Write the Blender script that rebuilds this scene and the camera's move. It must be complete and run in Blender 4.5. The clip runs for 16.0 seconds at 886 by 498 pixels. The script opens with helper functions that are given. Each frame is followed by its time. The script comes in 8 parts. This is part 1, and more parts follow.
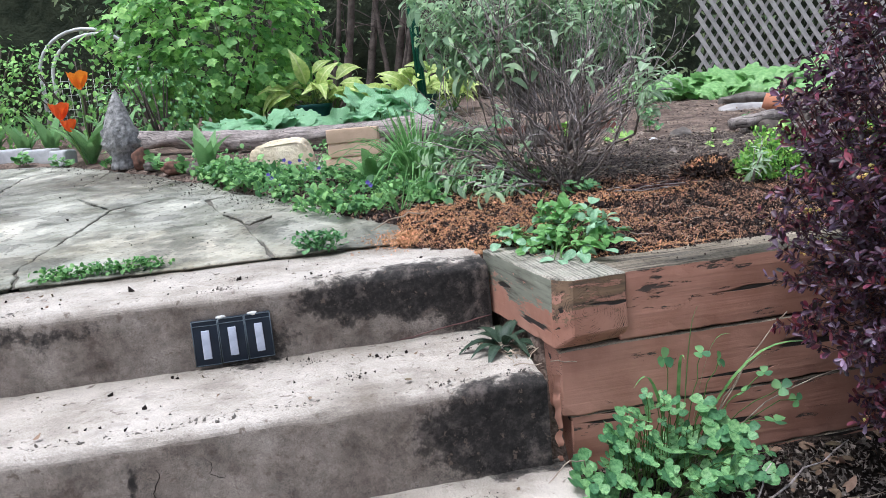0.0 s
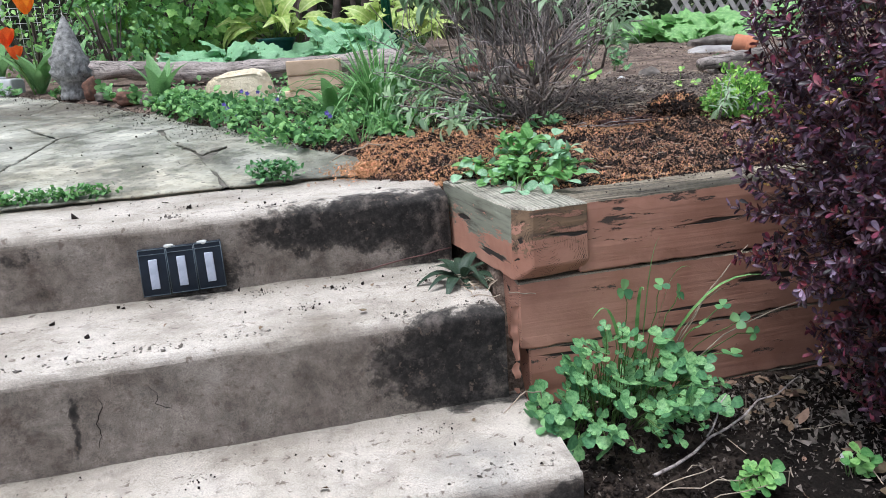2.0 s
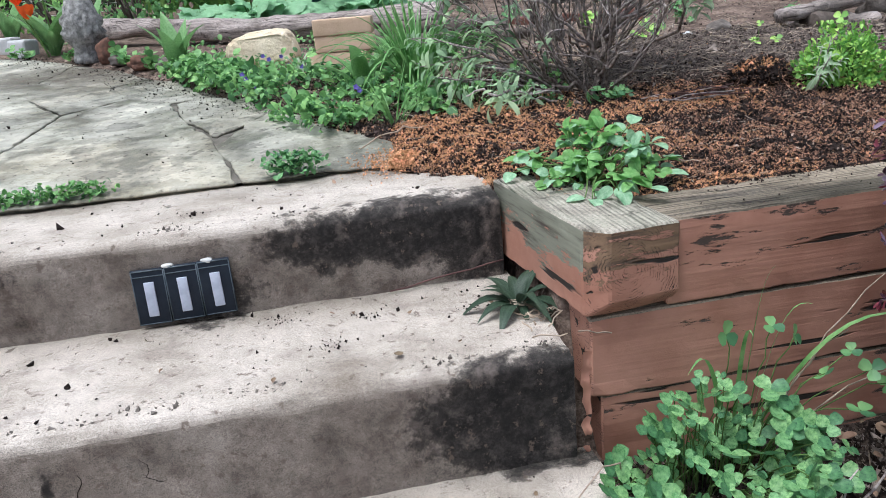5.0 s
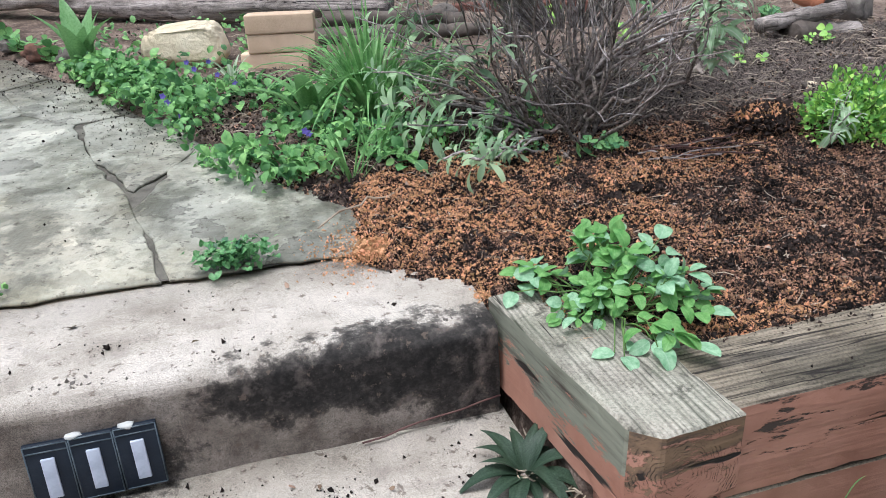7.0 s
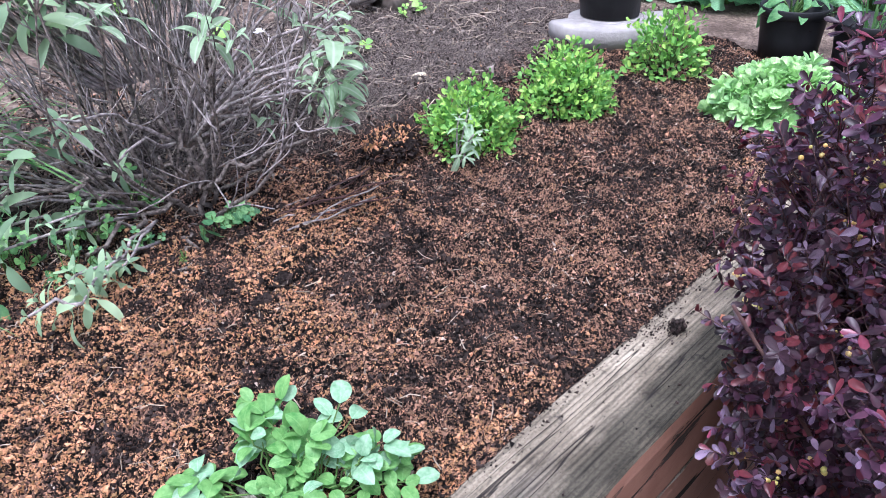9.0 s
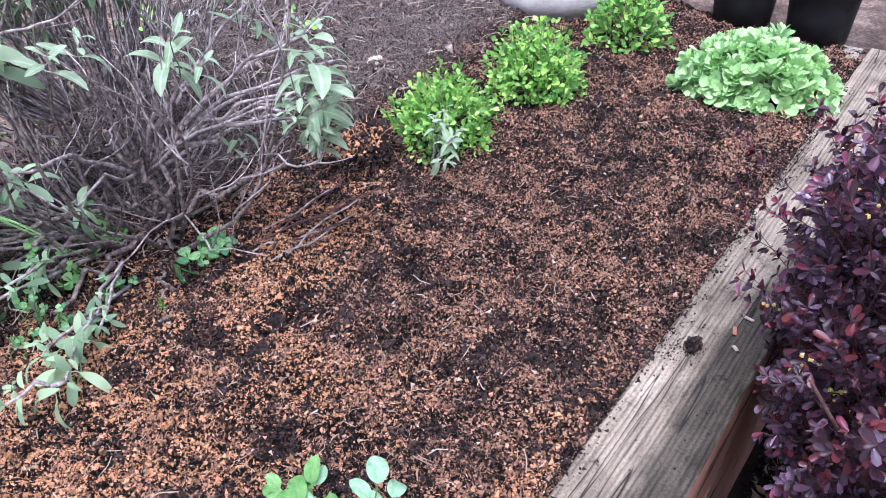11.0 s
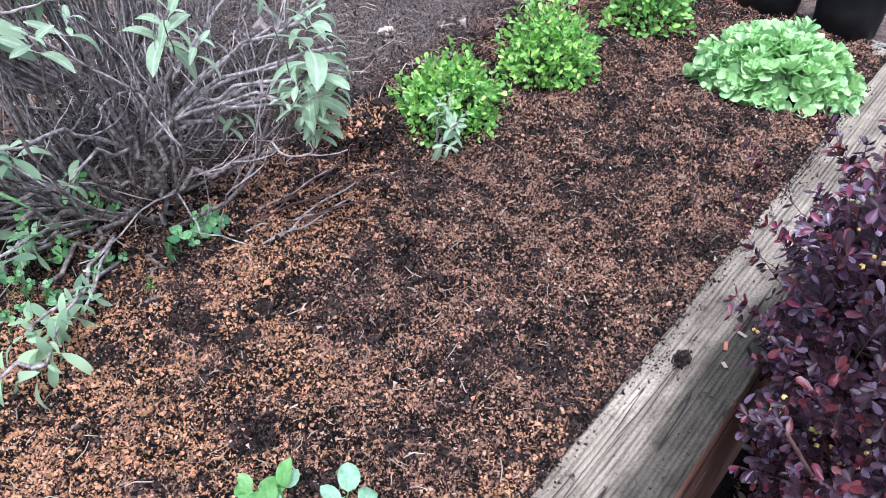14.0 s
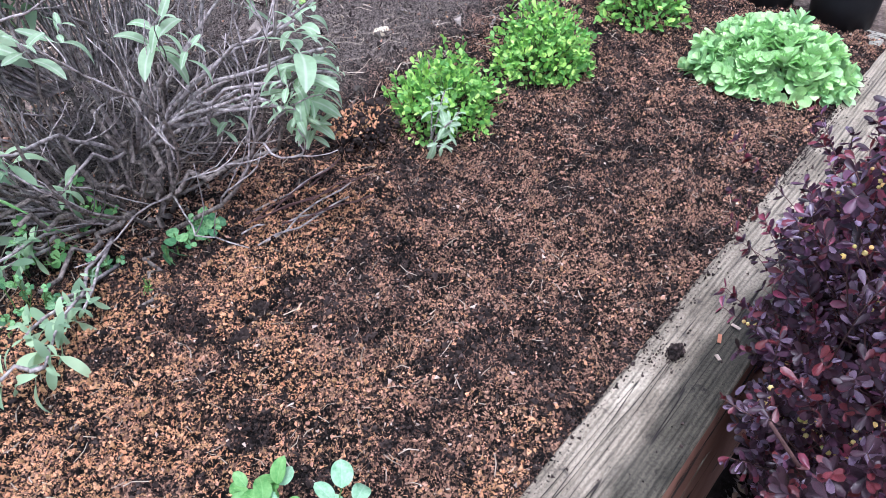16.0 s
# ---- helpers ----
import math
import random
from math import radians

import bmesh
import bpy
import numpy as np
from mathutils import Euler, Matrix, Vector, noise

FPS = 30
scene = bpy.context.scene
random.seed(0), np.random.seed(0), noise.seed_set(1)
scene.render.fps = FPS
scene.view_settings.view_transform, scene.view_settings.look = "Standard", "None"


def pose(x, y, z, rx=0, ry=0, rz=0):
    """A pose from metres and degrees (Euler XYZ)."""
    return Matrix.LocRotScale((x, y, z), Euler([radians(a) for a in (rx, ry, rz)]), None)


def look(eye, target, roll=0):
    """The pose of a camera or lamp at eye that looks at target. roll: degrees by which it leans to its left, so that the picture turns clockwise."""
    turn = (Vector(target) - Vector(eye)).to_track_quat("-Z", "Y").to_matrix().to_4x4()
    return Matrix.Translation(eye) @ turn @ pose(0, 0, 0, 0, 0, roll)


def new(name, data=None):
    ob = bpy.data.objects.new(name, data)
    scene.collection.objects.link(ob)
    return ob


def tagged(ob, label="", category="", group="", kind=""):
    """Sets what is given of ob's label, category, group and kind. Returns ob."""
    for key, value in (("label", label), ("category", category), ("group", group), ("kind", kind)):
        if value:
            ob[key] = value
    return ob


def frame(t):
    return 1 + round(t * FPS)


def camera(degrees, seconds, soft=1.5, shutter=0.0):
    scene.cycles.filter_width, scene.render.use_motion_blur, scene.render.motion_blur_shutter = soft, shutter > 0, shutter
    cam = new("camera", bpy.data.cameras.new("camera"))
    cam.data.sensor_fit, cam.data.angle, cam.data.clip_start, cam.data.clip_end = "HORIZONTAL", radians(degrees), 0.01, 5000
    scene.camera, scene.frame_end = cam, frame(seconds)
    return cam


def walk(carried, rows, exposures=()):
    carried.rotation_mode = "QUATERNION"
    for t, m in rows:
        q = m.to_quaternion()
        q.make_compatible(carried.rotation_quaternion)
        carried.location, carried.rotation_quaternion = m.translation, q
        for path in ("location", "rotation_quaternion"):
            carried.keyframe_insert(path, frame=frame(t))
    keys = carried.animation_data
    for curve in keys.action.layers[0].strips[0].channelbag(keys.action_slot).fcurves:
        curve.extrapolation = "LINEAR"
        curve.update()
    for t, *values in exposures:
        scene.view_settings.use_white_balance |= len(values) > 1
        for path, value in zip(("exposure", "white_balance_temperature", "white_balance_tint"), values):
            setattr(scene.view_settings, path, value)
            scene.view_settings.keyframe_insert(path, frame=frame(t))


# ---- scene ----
cam = camera(60.1, 16.0, soft=0.75)
PATH = [
    (0, (-0.423, -1.642, 0.342), (-0.044, 0.289, -0.019), -5.0),
    (0.5, (-0.413, -1.648, 0.329), (-0.012, 0.274, -0.052), -5.2),
    (1, (-0.408, -1.678, 0.301), (0.052, 0.218, -0.141), -5.0),
    (1.5, (-0.393, -1.639, 0.302), (0.068, 0.246, -0.183), -4.4),
    (2, (-0.4, -1.608, 0.298), (0.045, 0.276, -0.205), -3.8),
    (2.5, (-0.436, -1.602, 0.298), (0.003, 0.278, -0.224), -3.5),
    (3, (-0.451, -1.602, 0.288), (-0.026, 0.272, -0.264), -3.6),
    (5.5, (-0.336, -1.151, 0.412), (-0.01, 0.704, -0.262), -4.8),
    (6, (-0.405, -1.01, 0.546), (0.088, 0.784, -0.187), -3.6),
    (6.5, (-0.347, -0.99, 0.564), (0.188, 0.776, -0.208), -1.6),
    (7, (-0.348, -0.932, 0.544), (0.156, 0.835, -0.245), -2.3),
    (7.5, (-0.403, -0.732, 0.619), (0.307, 0.929, -0.239), -2.6),
    (8, (-0.326, -0.636, 0.706), (0.618, 0.842, -0.255), -3.0),
    (8.5, (-0.198, -0.602, 0.721), (0.914, 0.704, -0.307), -3.1),
    (9, (-0.176, -0.624, 0.749), (1.049, 0.581, -0.274), -2.0),
    (11.5, (-0.123, -0.413, 0.864), (1.149, 0.495, -0.384), -1.2),
    (12, (-0.084, -0.436, 0.887), (1.17, 0.4, -0.428), 0.1),
    (12.5, (-0.079, -0.445, 0.902), (1.17, 0.401, -0.412), 0.5),
    (13, (-0.071, -0.436, 0.906), (1.175, 0.45, -0.384), 0.6),
    (13.5, (-0.078, -0.426, 0.895), (1.153, 0.508, -0.375), 0.7),
    (14, (-0.082, -0.426, 0.886), (1.117, 0.55, -0.384), 0.4),
    (14.5, (-0.076, -0.427, 0.886), (1.113, 0.569, -0.376), -0.2),
    (15, (-0.074, -0.433, 0.885), (1.109, 0.569, -0.379), -0.5),
    (15.5, (-0.072, -0.444, 0.887), (1.111, 0.554, -0.379), -0.8),
    (16, (-0.073, -0.449, 0.89), (1.111, 0.542, -0.382), -1.1),
]
walk(cam, [(t, look(eye, target, roll)) for t, eye, target, roll in PATH], exposures=[(0.0, 0.43, 5700.0, 10.0), (3.0, 0.36, 5800.0, 7.5), (5.4, 0.36, 5800.0, 9.0), (6.0, 0.24, 5800.0, 8.0), (7.0, 0.36, 5800.0, 8.0), (9.0, 0.88, 5400.0, 18.0), (11.4, 0.92, 5400.0, 24.0), (12.5, 0.94, 5250.0, 11.0), (14.0, 0.88, 5300.0, 16.0), (16.0, 0.86, 5300.0, 17.0)])

# ---- world and light: a bright overcast day ----
world = bpy.data.worlds.new("overcast_sky")
scene.world = world
world.use_nodes = True
wn, wl = world.node_tree.nodes, world.node_tree.links
sky = wn.new("ShaderNodeTexSky")
sky.sky_type = "NISHITA"
sky.sun_disc = False
sky.sun_elevation, sky.sun_rotation = radians(72), radians(240)
sky.dust_density = 6.0
pale = wn.new("ShaderNodeHueSaturation")
pale.inputs["Saturation"].default_value = 0.55
wl.new(sky.outputs[0], pale.inputs["Color"])
wl.new(pale.outputs[0], wn["Background"].inputs["Color"])
wn["Background"].inputs["Strength"].default_value = 0.15

sun_data = bpy.data.lights.new("sun", "SUN")
sun_data.energy, sun_data.angle, sun_data.color = 1.5, radians(20), (1.0, 0.985, 0.97)
sun = new("sun", sun_data)
sun.matrix_world = look((-1.7, -0.9, 6.0), (0, 0, 0))


# ---- materials ----
def nodes_of(name):
    m = bpy.data.materials.new(name)
    m.use_nodes = True
    n, l = m.node_tree.nodes, m.node_tree.links
    return m, n, l, n["Principled BSDF"]


def link_noise(n, l, scale, detail=5.0, stretch=None, rough=0.6, coords="Object"):
    tc = n.new("ShaderNodeTexCoord")
    src = tc.outputs[coords]
    if stretch:
        mp = n.new("ShaderNodeMapping")
        mp.inputs["Scale"].default_value = stretch
        l.new(src, mp.inputs["Vector"])
        src = mp.outputs[0]
    t = n.new("ShaderNodeTexNoise")
    t.inputs["Scale"].default_value, t.inputs["Detail"].default_value, t.inputs["Roughness"].default_value = scale, detail, rough
    l.new(src, t.inputs["Vector"])
    return t.outputs["Fac"]


def ramp(n, l, fac, stops):
    r = n.new("ShaderNodeValToRGB")
    els = r.color_ramp.elements
    while len(els) < len(stops):
        els.new(0.5)
    for e, (p, c) in zip(els, stops):
        e.position, e.color = p, (*c, 1) if len(c) == 3 else c
    l.new(fac, r.inputs["Fac"])
    return r.outputs["Color"]


def grey(v):
    return (v, v, v)


def mixc(n, l, fac, a, b, blend="MIX"):
    x = n.new("ShaderNodeMix")
    x.data_type, x.blend_type = "RGBA", blend
    for s, v in ((0, fac), (6, a), (7, b)):
        if isinstance(v, (int, float)):
            x.inputs[s].default_value = v
        elif isinstance(v, tuple):
            x.inputs[s].default_value = (*v, 1)
        else:
            l.new(v, x.inputs[s])
    return x.outputs[2]


def calc(n, l, op, a, b=0.0, clamp=False):
    x = n.new("ShaderNodeMath")
    x.operation, x.use_clamp = op, clamp
    for i, v in enumerate((a, b)):
        if isinstance(v, (int, float)):
            x.inputs[i].default_value = v
        else:
            l.new(v, x.inputs[i])
    return x.outputs[0]


def add_bump(n, l, bsdf, height, strength, distance=0.004):
    b = n.new("ShaderNodeBump")
    b.inputs["Strength"].default_value, b.inputs["Distance"].default_value = strength, distance
    l.new(height, b.inputs["Height"])
    l.new(b.outputs[0], bsdf.inputs["Normal"])


def varied(n, l, col, amount, hue=0.0, island=True):
    """Shift the value and hue of a colour from piece to piece."""
    if island:
        g = n.new("ShaderNodeNewGeometry").outputs["Random Per Island"]
    else:
        g = n.new("ShaderNodeObjectInfo").outputs["Random"]
    h = n.new("ShaderNodeHueSaturation")
    l.new(col, h.inputs["Color"])
    l.new(calc(n, l, "MULTIPLY_ADD", g, 2 * amount), h.inputs["Value"])
    h.inputs["Value"].links[0].from_node.inputs[2].default_value = 1 - amount
    if hue:
        l.new(calc(n, l, "MULTIPLY_ADD", g, -2 * hue), h.inputs["Hue"])
        h.inputs["Hue"].links[0].from_node.inputs[2].default_value = 0.5 + hue
    return h.outputs[0]


def plain(name, c1, c2, scale=12, rough=0.85, bump=0.4, bscale=90, vary=0.0, hue=0.0, island=True, metal=0.0, spec=0.15, dist=0.004):
    m, n, l, p = nodes_of(name)
    col = ramp(n, l, link_noise(n, l, scale, 8), [(0.3, c1), (0.7, c2)])
    if vary:
        col = varied(n, l, col, vary, hue, island)
    l.new(col, p.inputs["Base Color"])
    p.inputs["Roughness"].default_value, p.inputs["Metallic"].default_value = rough, metal
    p.inputs["Specular IOR Level"].default_value = spec
    if bump:
        add_bump(n, l, p, link_noise(n, l, bscale, 8), bump, dist)
    return m


def leafy(name, c1, c2, rough=0.5, vary=0.3, hue=0.02, thin=0.3, scale=40, island=True, spec=0.35, rib=0.0, band=0.0):
    """Thin leaves that let some light through; rib: a paler midrib, band: a pale mark across each leaflet."""
    m, n, l, p = nodes_of(name)
    col = ramp(n, l, link_noise(n, l, scale, 4), [(0.3, c1), (0.7, c2)])
    if rib or band:
        at = n.new("ShaderNodeTexCoord").outputs["Object"]
        if rib:
            sx = n.new("ShaderNodeSeparateXYZ")
            l.new(at, sx.inputs[0])
            line = ramp(n, l, calc(n, l, "ABSOLUTE", sx.outputs["X"]), [(0.008, grey(rib)), (0.03, grey(0))])
            col = mixc(n, l, line, col, tuple(min(0.8, 1.5 * v + 0.08) for v in c2))
        if band:
            ln = n.new("ShaderNodeVectorMath")
            ln.operation = "LENGTH"
            l.new(at, ln.inputs[0])
            mark = ramp(n, l, ln.outputs["Value"], [(0.30, grey(0)), (0.45, grey(band)), (0.52, grey(band)), (0.66, grey(0))])
            col = mixc(n, l, mark, col, tuple(min(0.8, 1.35 * v + 0.1) for v in c2))
    col = varied(n, l, col, vary, hue, island)
    l.new(col, p.inputs["Base Color"])
    p.inputs["Roughness"].default_value = rough
    p.inputs["Specular IOR Level"].default_value = spec
    t = n.new("ShaderNodeBsdfTranslucent")
    l.new(col, t.inputs["Color"])
    mx = n.new("ShaderNodeMixShader")
    mx.inputs[0].default_value = thin
    l.new(p.outputs[0], mx.inputs[1])
    l.new(t.outputs[0], mx.inputs[2])
    l.new(mx.outputs[0], n["Material Output"].inputs["Surface"])
    add_bump(n, l, p, link_noise(n, l, 250, 3), 0.15, 0.001)
    return m


def blot(n, l, px, py, pz, rx, ry, rz, warp=0.06, wscale=9.0, soft=0.35):
    """A stain of its own outline round a place: 1 inside, 0 outside."""
    tc = n.new("ShaderNodeTexCoord")
    nz = n.new("ShaderNodeTexNoise")
    nz.inputs["Scale"].default_value, nz.inputs["Detail"].default_value = wscale, 6
    l.new(tc.outputs["Object"], nz.inputs["Vector"])
    v = n.new("ShaderNodeVectorMath")
    v.operation = "MULTIPLY_ADD"
    l.new(nz.outputs["Color"], v.inputs[0])
    v.inputs[1].default_value = (2 * warp,) * 3
    l.new(tc.outputs["Object"], v.inputs[2])
    mp = n.new("ShaderNodeMapping")
    mp.vector_type = "POINT"
    mp.inputs["Scale"].default_value = (1 / rx, 1 / ry, 1 / rz)
    mp.inputs["Location"].default_value = (-(px + warp) / rx, -(py + warp) / ry, -(pz + warp) / rz)
    l.new(v.outputs[0], mp.inputs["Vector"])
    ln = n.new("ShaderNodeVectorMath")
    ln.operation = "LENGTH"
    l.new(mp.outputs[0], ln.inputs[0])
    mr = n.new("ShaderNodeMapRange")
    mr.inputs["From Min"].default_value, mr.inputs["From Max"].default_value = 1.0, 1.0 - soft
    l.new(ln.outputs["Value"], mr.inputs["Value"])
    return mr.outputs[0]


def concrete_material():
    m, n, l, p = nodes_of("old_concrete")
    big = link_noise(n, l, 5, 10, rough=0.65)
    fine = link_noise(n, l, 760, 2, rough=0.5)
    col = ramp(n, l, big, [(0.28, (0.22, 0.186, 0.15)), (0.47, (0.42, 0.374, 0.318)), (0.62, (0.55, 0.497, 0.434)), (0.75, (0.45, 0.404, 0.353))])
    grit = ramp(n, l, fine, [(0.26, grey(0.30)), (0.48, grey(0.97)), (0.72, grey(1.45))])
    grit = mixc(n, l, 0.45, grit, ramp(n, l, link_noise(n, l, 270, 3, rough=0.6), [(0.30, grey(0.45)), (0.47, grey(1.0)), (0.70, grey(1.35))]), "MULTIPLY")
    col = mixc(n, l, 0.85, col, grit, "MULTIPLY")
    # old rain grime on upright faces, thick in places, with their shade coloured in
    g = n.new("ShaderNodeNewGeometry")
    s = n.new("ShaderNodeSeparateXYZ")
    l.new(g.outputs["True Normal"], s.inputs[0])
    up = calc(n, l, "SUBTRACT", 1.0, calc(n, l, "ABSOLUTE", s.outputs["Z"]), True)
    grime_shade = calc(n, l, "MULTIPLY", up, ramp(n, l, link_noise(n, l, 9, 10, rough=0.7), [(0.3, grey(0.55)), (0.62, grey(1.0))]))
    riser_tone = ramp(n, l, link_noise(n, l, 22, 10, rough=0.75), [(0.32, (0.045, 0.036, 0.030)), (0.47, (0.115, 0.092, 0.076)), (0.62, (0.21, 0.175, 0.15))])
    col = mixc(n, l, grime_shade, col, mixc(n, l, 0.85, riser_tone, grit, "MULTIPLY"))
    soot = blot(n, l, -0.16, 0.0, -0.045, 0.37, 0.12, 0.085, 0.05, 16, 0.55)
    for weight, args in ((0.95, (-0.02, -0.34, -0.25, 0.30, 0.06, 0.15, 0.05, 14, 0.5)), (1.0, (0.0, 0.0, -0.1, 0.20, 0.05, 0.09, 0.04, 12, 0.7)), (0.9, (-0.06, -0.62, -0.46, 0.42, 0.06, 0.12, 0.06, 10, 0.6)),
                         (0.62, (-0.95, 0.0, -0.05, 0.24, 0.1, 0.05, 0.05, 14, 0.95)), (0.6, (-0.33, 0.0, -0.09, 0.06, 0.1, 0.06, 0.05, 14, 0.8)),
                         (0.8, (-0.738, -0.34, -0.235, 0.016, 0.1, 0.04, 0.012, 20, 0.9)), (0.7, (-0.742, -0.34, -0.285, 0.011, 0.1, 0.07, 0.012, 20, 0.9)), (0.55, (-1.5, 0.0, -0.1, 0.3, 0.1, 0.05, 0.07, 9, 0.9)), (0.85, (-0.54, 0.0, -0.12, 0.17, 0.1, 0.09, 0.04, 12, 0.9))):
        soot = calc(n, l, "MAXIMUM", soot, calc(n, l, "MULTIPLY", blot(n, l, *args), weight))
    soot = calc(n, l, "ADD", soot, calc(n, l, "MULTIPLY", calc(n, l, "SUBTRACT", link_noise(n, l, 38, 10, rough=0.75), 0.5), 1.5))
    soot = ramp(n, l, soot, [(0.34, grey(0)), (0.50, grey(0.72)), (0.66, grey(0.93)), (0.9, grey(0.97))])
    col = mixc(n, l, soot, col, ramp(n, l, link_noise(n, l, 60, 8, rough=0.75), [(0.35, (0.009, 0.009, 0.009)), (0.5, (0.022, 0.020, 0.019)), (0.70, (0.060, 0.053, 0.048))]))
    pale_film = calc(n, l, "MULTIPLY", blot(n, l, -0.12, -0.55, -0.34, 0.12, 0.1, 0.03, 0.06, 12, 0.9), 0.6)
    col = mixc(n, l, pale_film, col, (0.16, 0.16, 0.15))
    specks = ramp(n, l, link_noise(n, l, 55, 4, rough=0.7), [(0.60, grey(0.0)), (0.655, grey(0.8))])
    col = mixc(n, l, specks, col, (0.13, 0.10, 0.08))
    blotch = ramp(n, l, link_noise(n, l, 13, 7, rough=0.7), [(0.55, grey(0.0)), (0.68, grey(0.5))])
    col = mixc(n, l, blotch, col, (0.24, 0.20, 0.175))
    l.new(col, p.inputs["Base Color"])
    p.inputs["Roughness"].default_value = 0.92
    p.inputs["Specular IOR Level"].default_value = 0.2
    pit = ramp(n, l, link_noise(n, l, 75, 3, rough=0.5), [(0.30, grey(0)), (0.36, grey(1))])
    h = mixc(n, l, 0.5, link_noise(n, l, 700, 2), link_noise(n, l, 40, 9, rough=0.7))
    h = calc(n, l, "ADD", h, calc(n, l, "MULTIPLY", pit, 0.25))
    add_bump(n, l, p, h, 0.45, 0.003)
    return m


def flagstone_material():
    """Grey-green slate whose surface has flaked off in thin layers, with damp and dirt."""
    m, n, l, p = nodes_of("flagstone")
    a = link_noise(n, l, 3.4, 13, rough=0.72)
    col = ramp(n, l, a, [(0.30, (0.08, 0.08, 0.066)), (0.43, (0.19, 0.19, 0.16)), (0.54, (0.34, 0.34, 0.31)), (0.66, (0.43, 0.42, 0.385)), (0.8, (0.23, 0.205, 0.155))])
    rust = ramp(n, l, link_noise(n, l, 1.3, 6), [(0.5, grey(0)), (0.72, grey(0.45))])
    col = mixc(n, l, rust, col, (0.30, 0.235, 0.145))
    layer = link_noise(n, l, 4.5, 9, None, 0.6)
    flaked = ramp(n, l, layer, [(0.0, grey(0.0)), (0.44, grey(0.0)), (0.447, grey(0.45)), (0.56, grey(0.45)), (0.567, grey(1.0))])
    col = mixc(n, l, 1.0, col, ramp(n, l, flaked, [(0.0, grey(0.62)), (0.45, grey(0.95)), (1.0, grey(1.22))]), "MULTIPLY")
    rim = ramp(n, l, calc(n, l, "ABSOLUTE", calc(n, l, "SUBTRACT", layer, 0.4435)), [(0.0, grey(0.75)), (0.006, grey(0))])
    col = mixc(n, l, rim, col, (0.045, 0.04, 0.032))
    damp = ramp(n, l, link_noise(n, l, 6, 12, None, 0.75), [(0.50, grey(0)), (0.60, grey(0.75))])
    col = mixc(n, l, damp, col, (0.095, 0.092, 0.075))
    mud = calc(n, l, "MAXIMUM", blot(n, l, -1.15, 2.0, 0.15, 0.75, 0.5, 1.0, 0.15, 4, 0.8), blot(n, l, -1.9, 1.3, 0.15, 0.7, 0.3, 1.0, 0.15, 4, 0.9))
    mud = calc(n, l, "MULTIPLY", mud, ramp(n, l, link_noise(n, l, 11, 9, rough=0.75), [(0.36, grey(0.3)), (0.52, grey(0.95))]))
    col = mixc(n, l, mud, col, (0.075, 0.066, 0.052))
    dirt = ramp(n, l, link_noise(n, l, 50, 8, rough=0.75), [(0.565, grey(0)), (0.64, grey(0.85))])
    col = mixc(n, l, dirt, col, (0.05, 0.04, 0.03))
    col = mixc(n, l, 1.0, col, (1.21, 1.18, 1.07), "MULTIPLY")
    col = varied(n, l, col, 0.16, 0.0, False)
    l.new(col, p.inputs["Base Color"])
    rr = ramp(n, l, damp, [(0.0, grey(0.6)), (0.7, grey(0.34))])
    l.new(rr, p.inputs["Roughness"])
    h = mixc(n, l, 0.4, link_noise(n, l, 9, 8), link_noise(n, l, 120, 6))
    h = calc(n, l, "ADD", h, calc(n, l, "MULTIPLY", flaked, 0.35))
    add_bump(n, l, p, h, 0.7, 0.008)
    return m


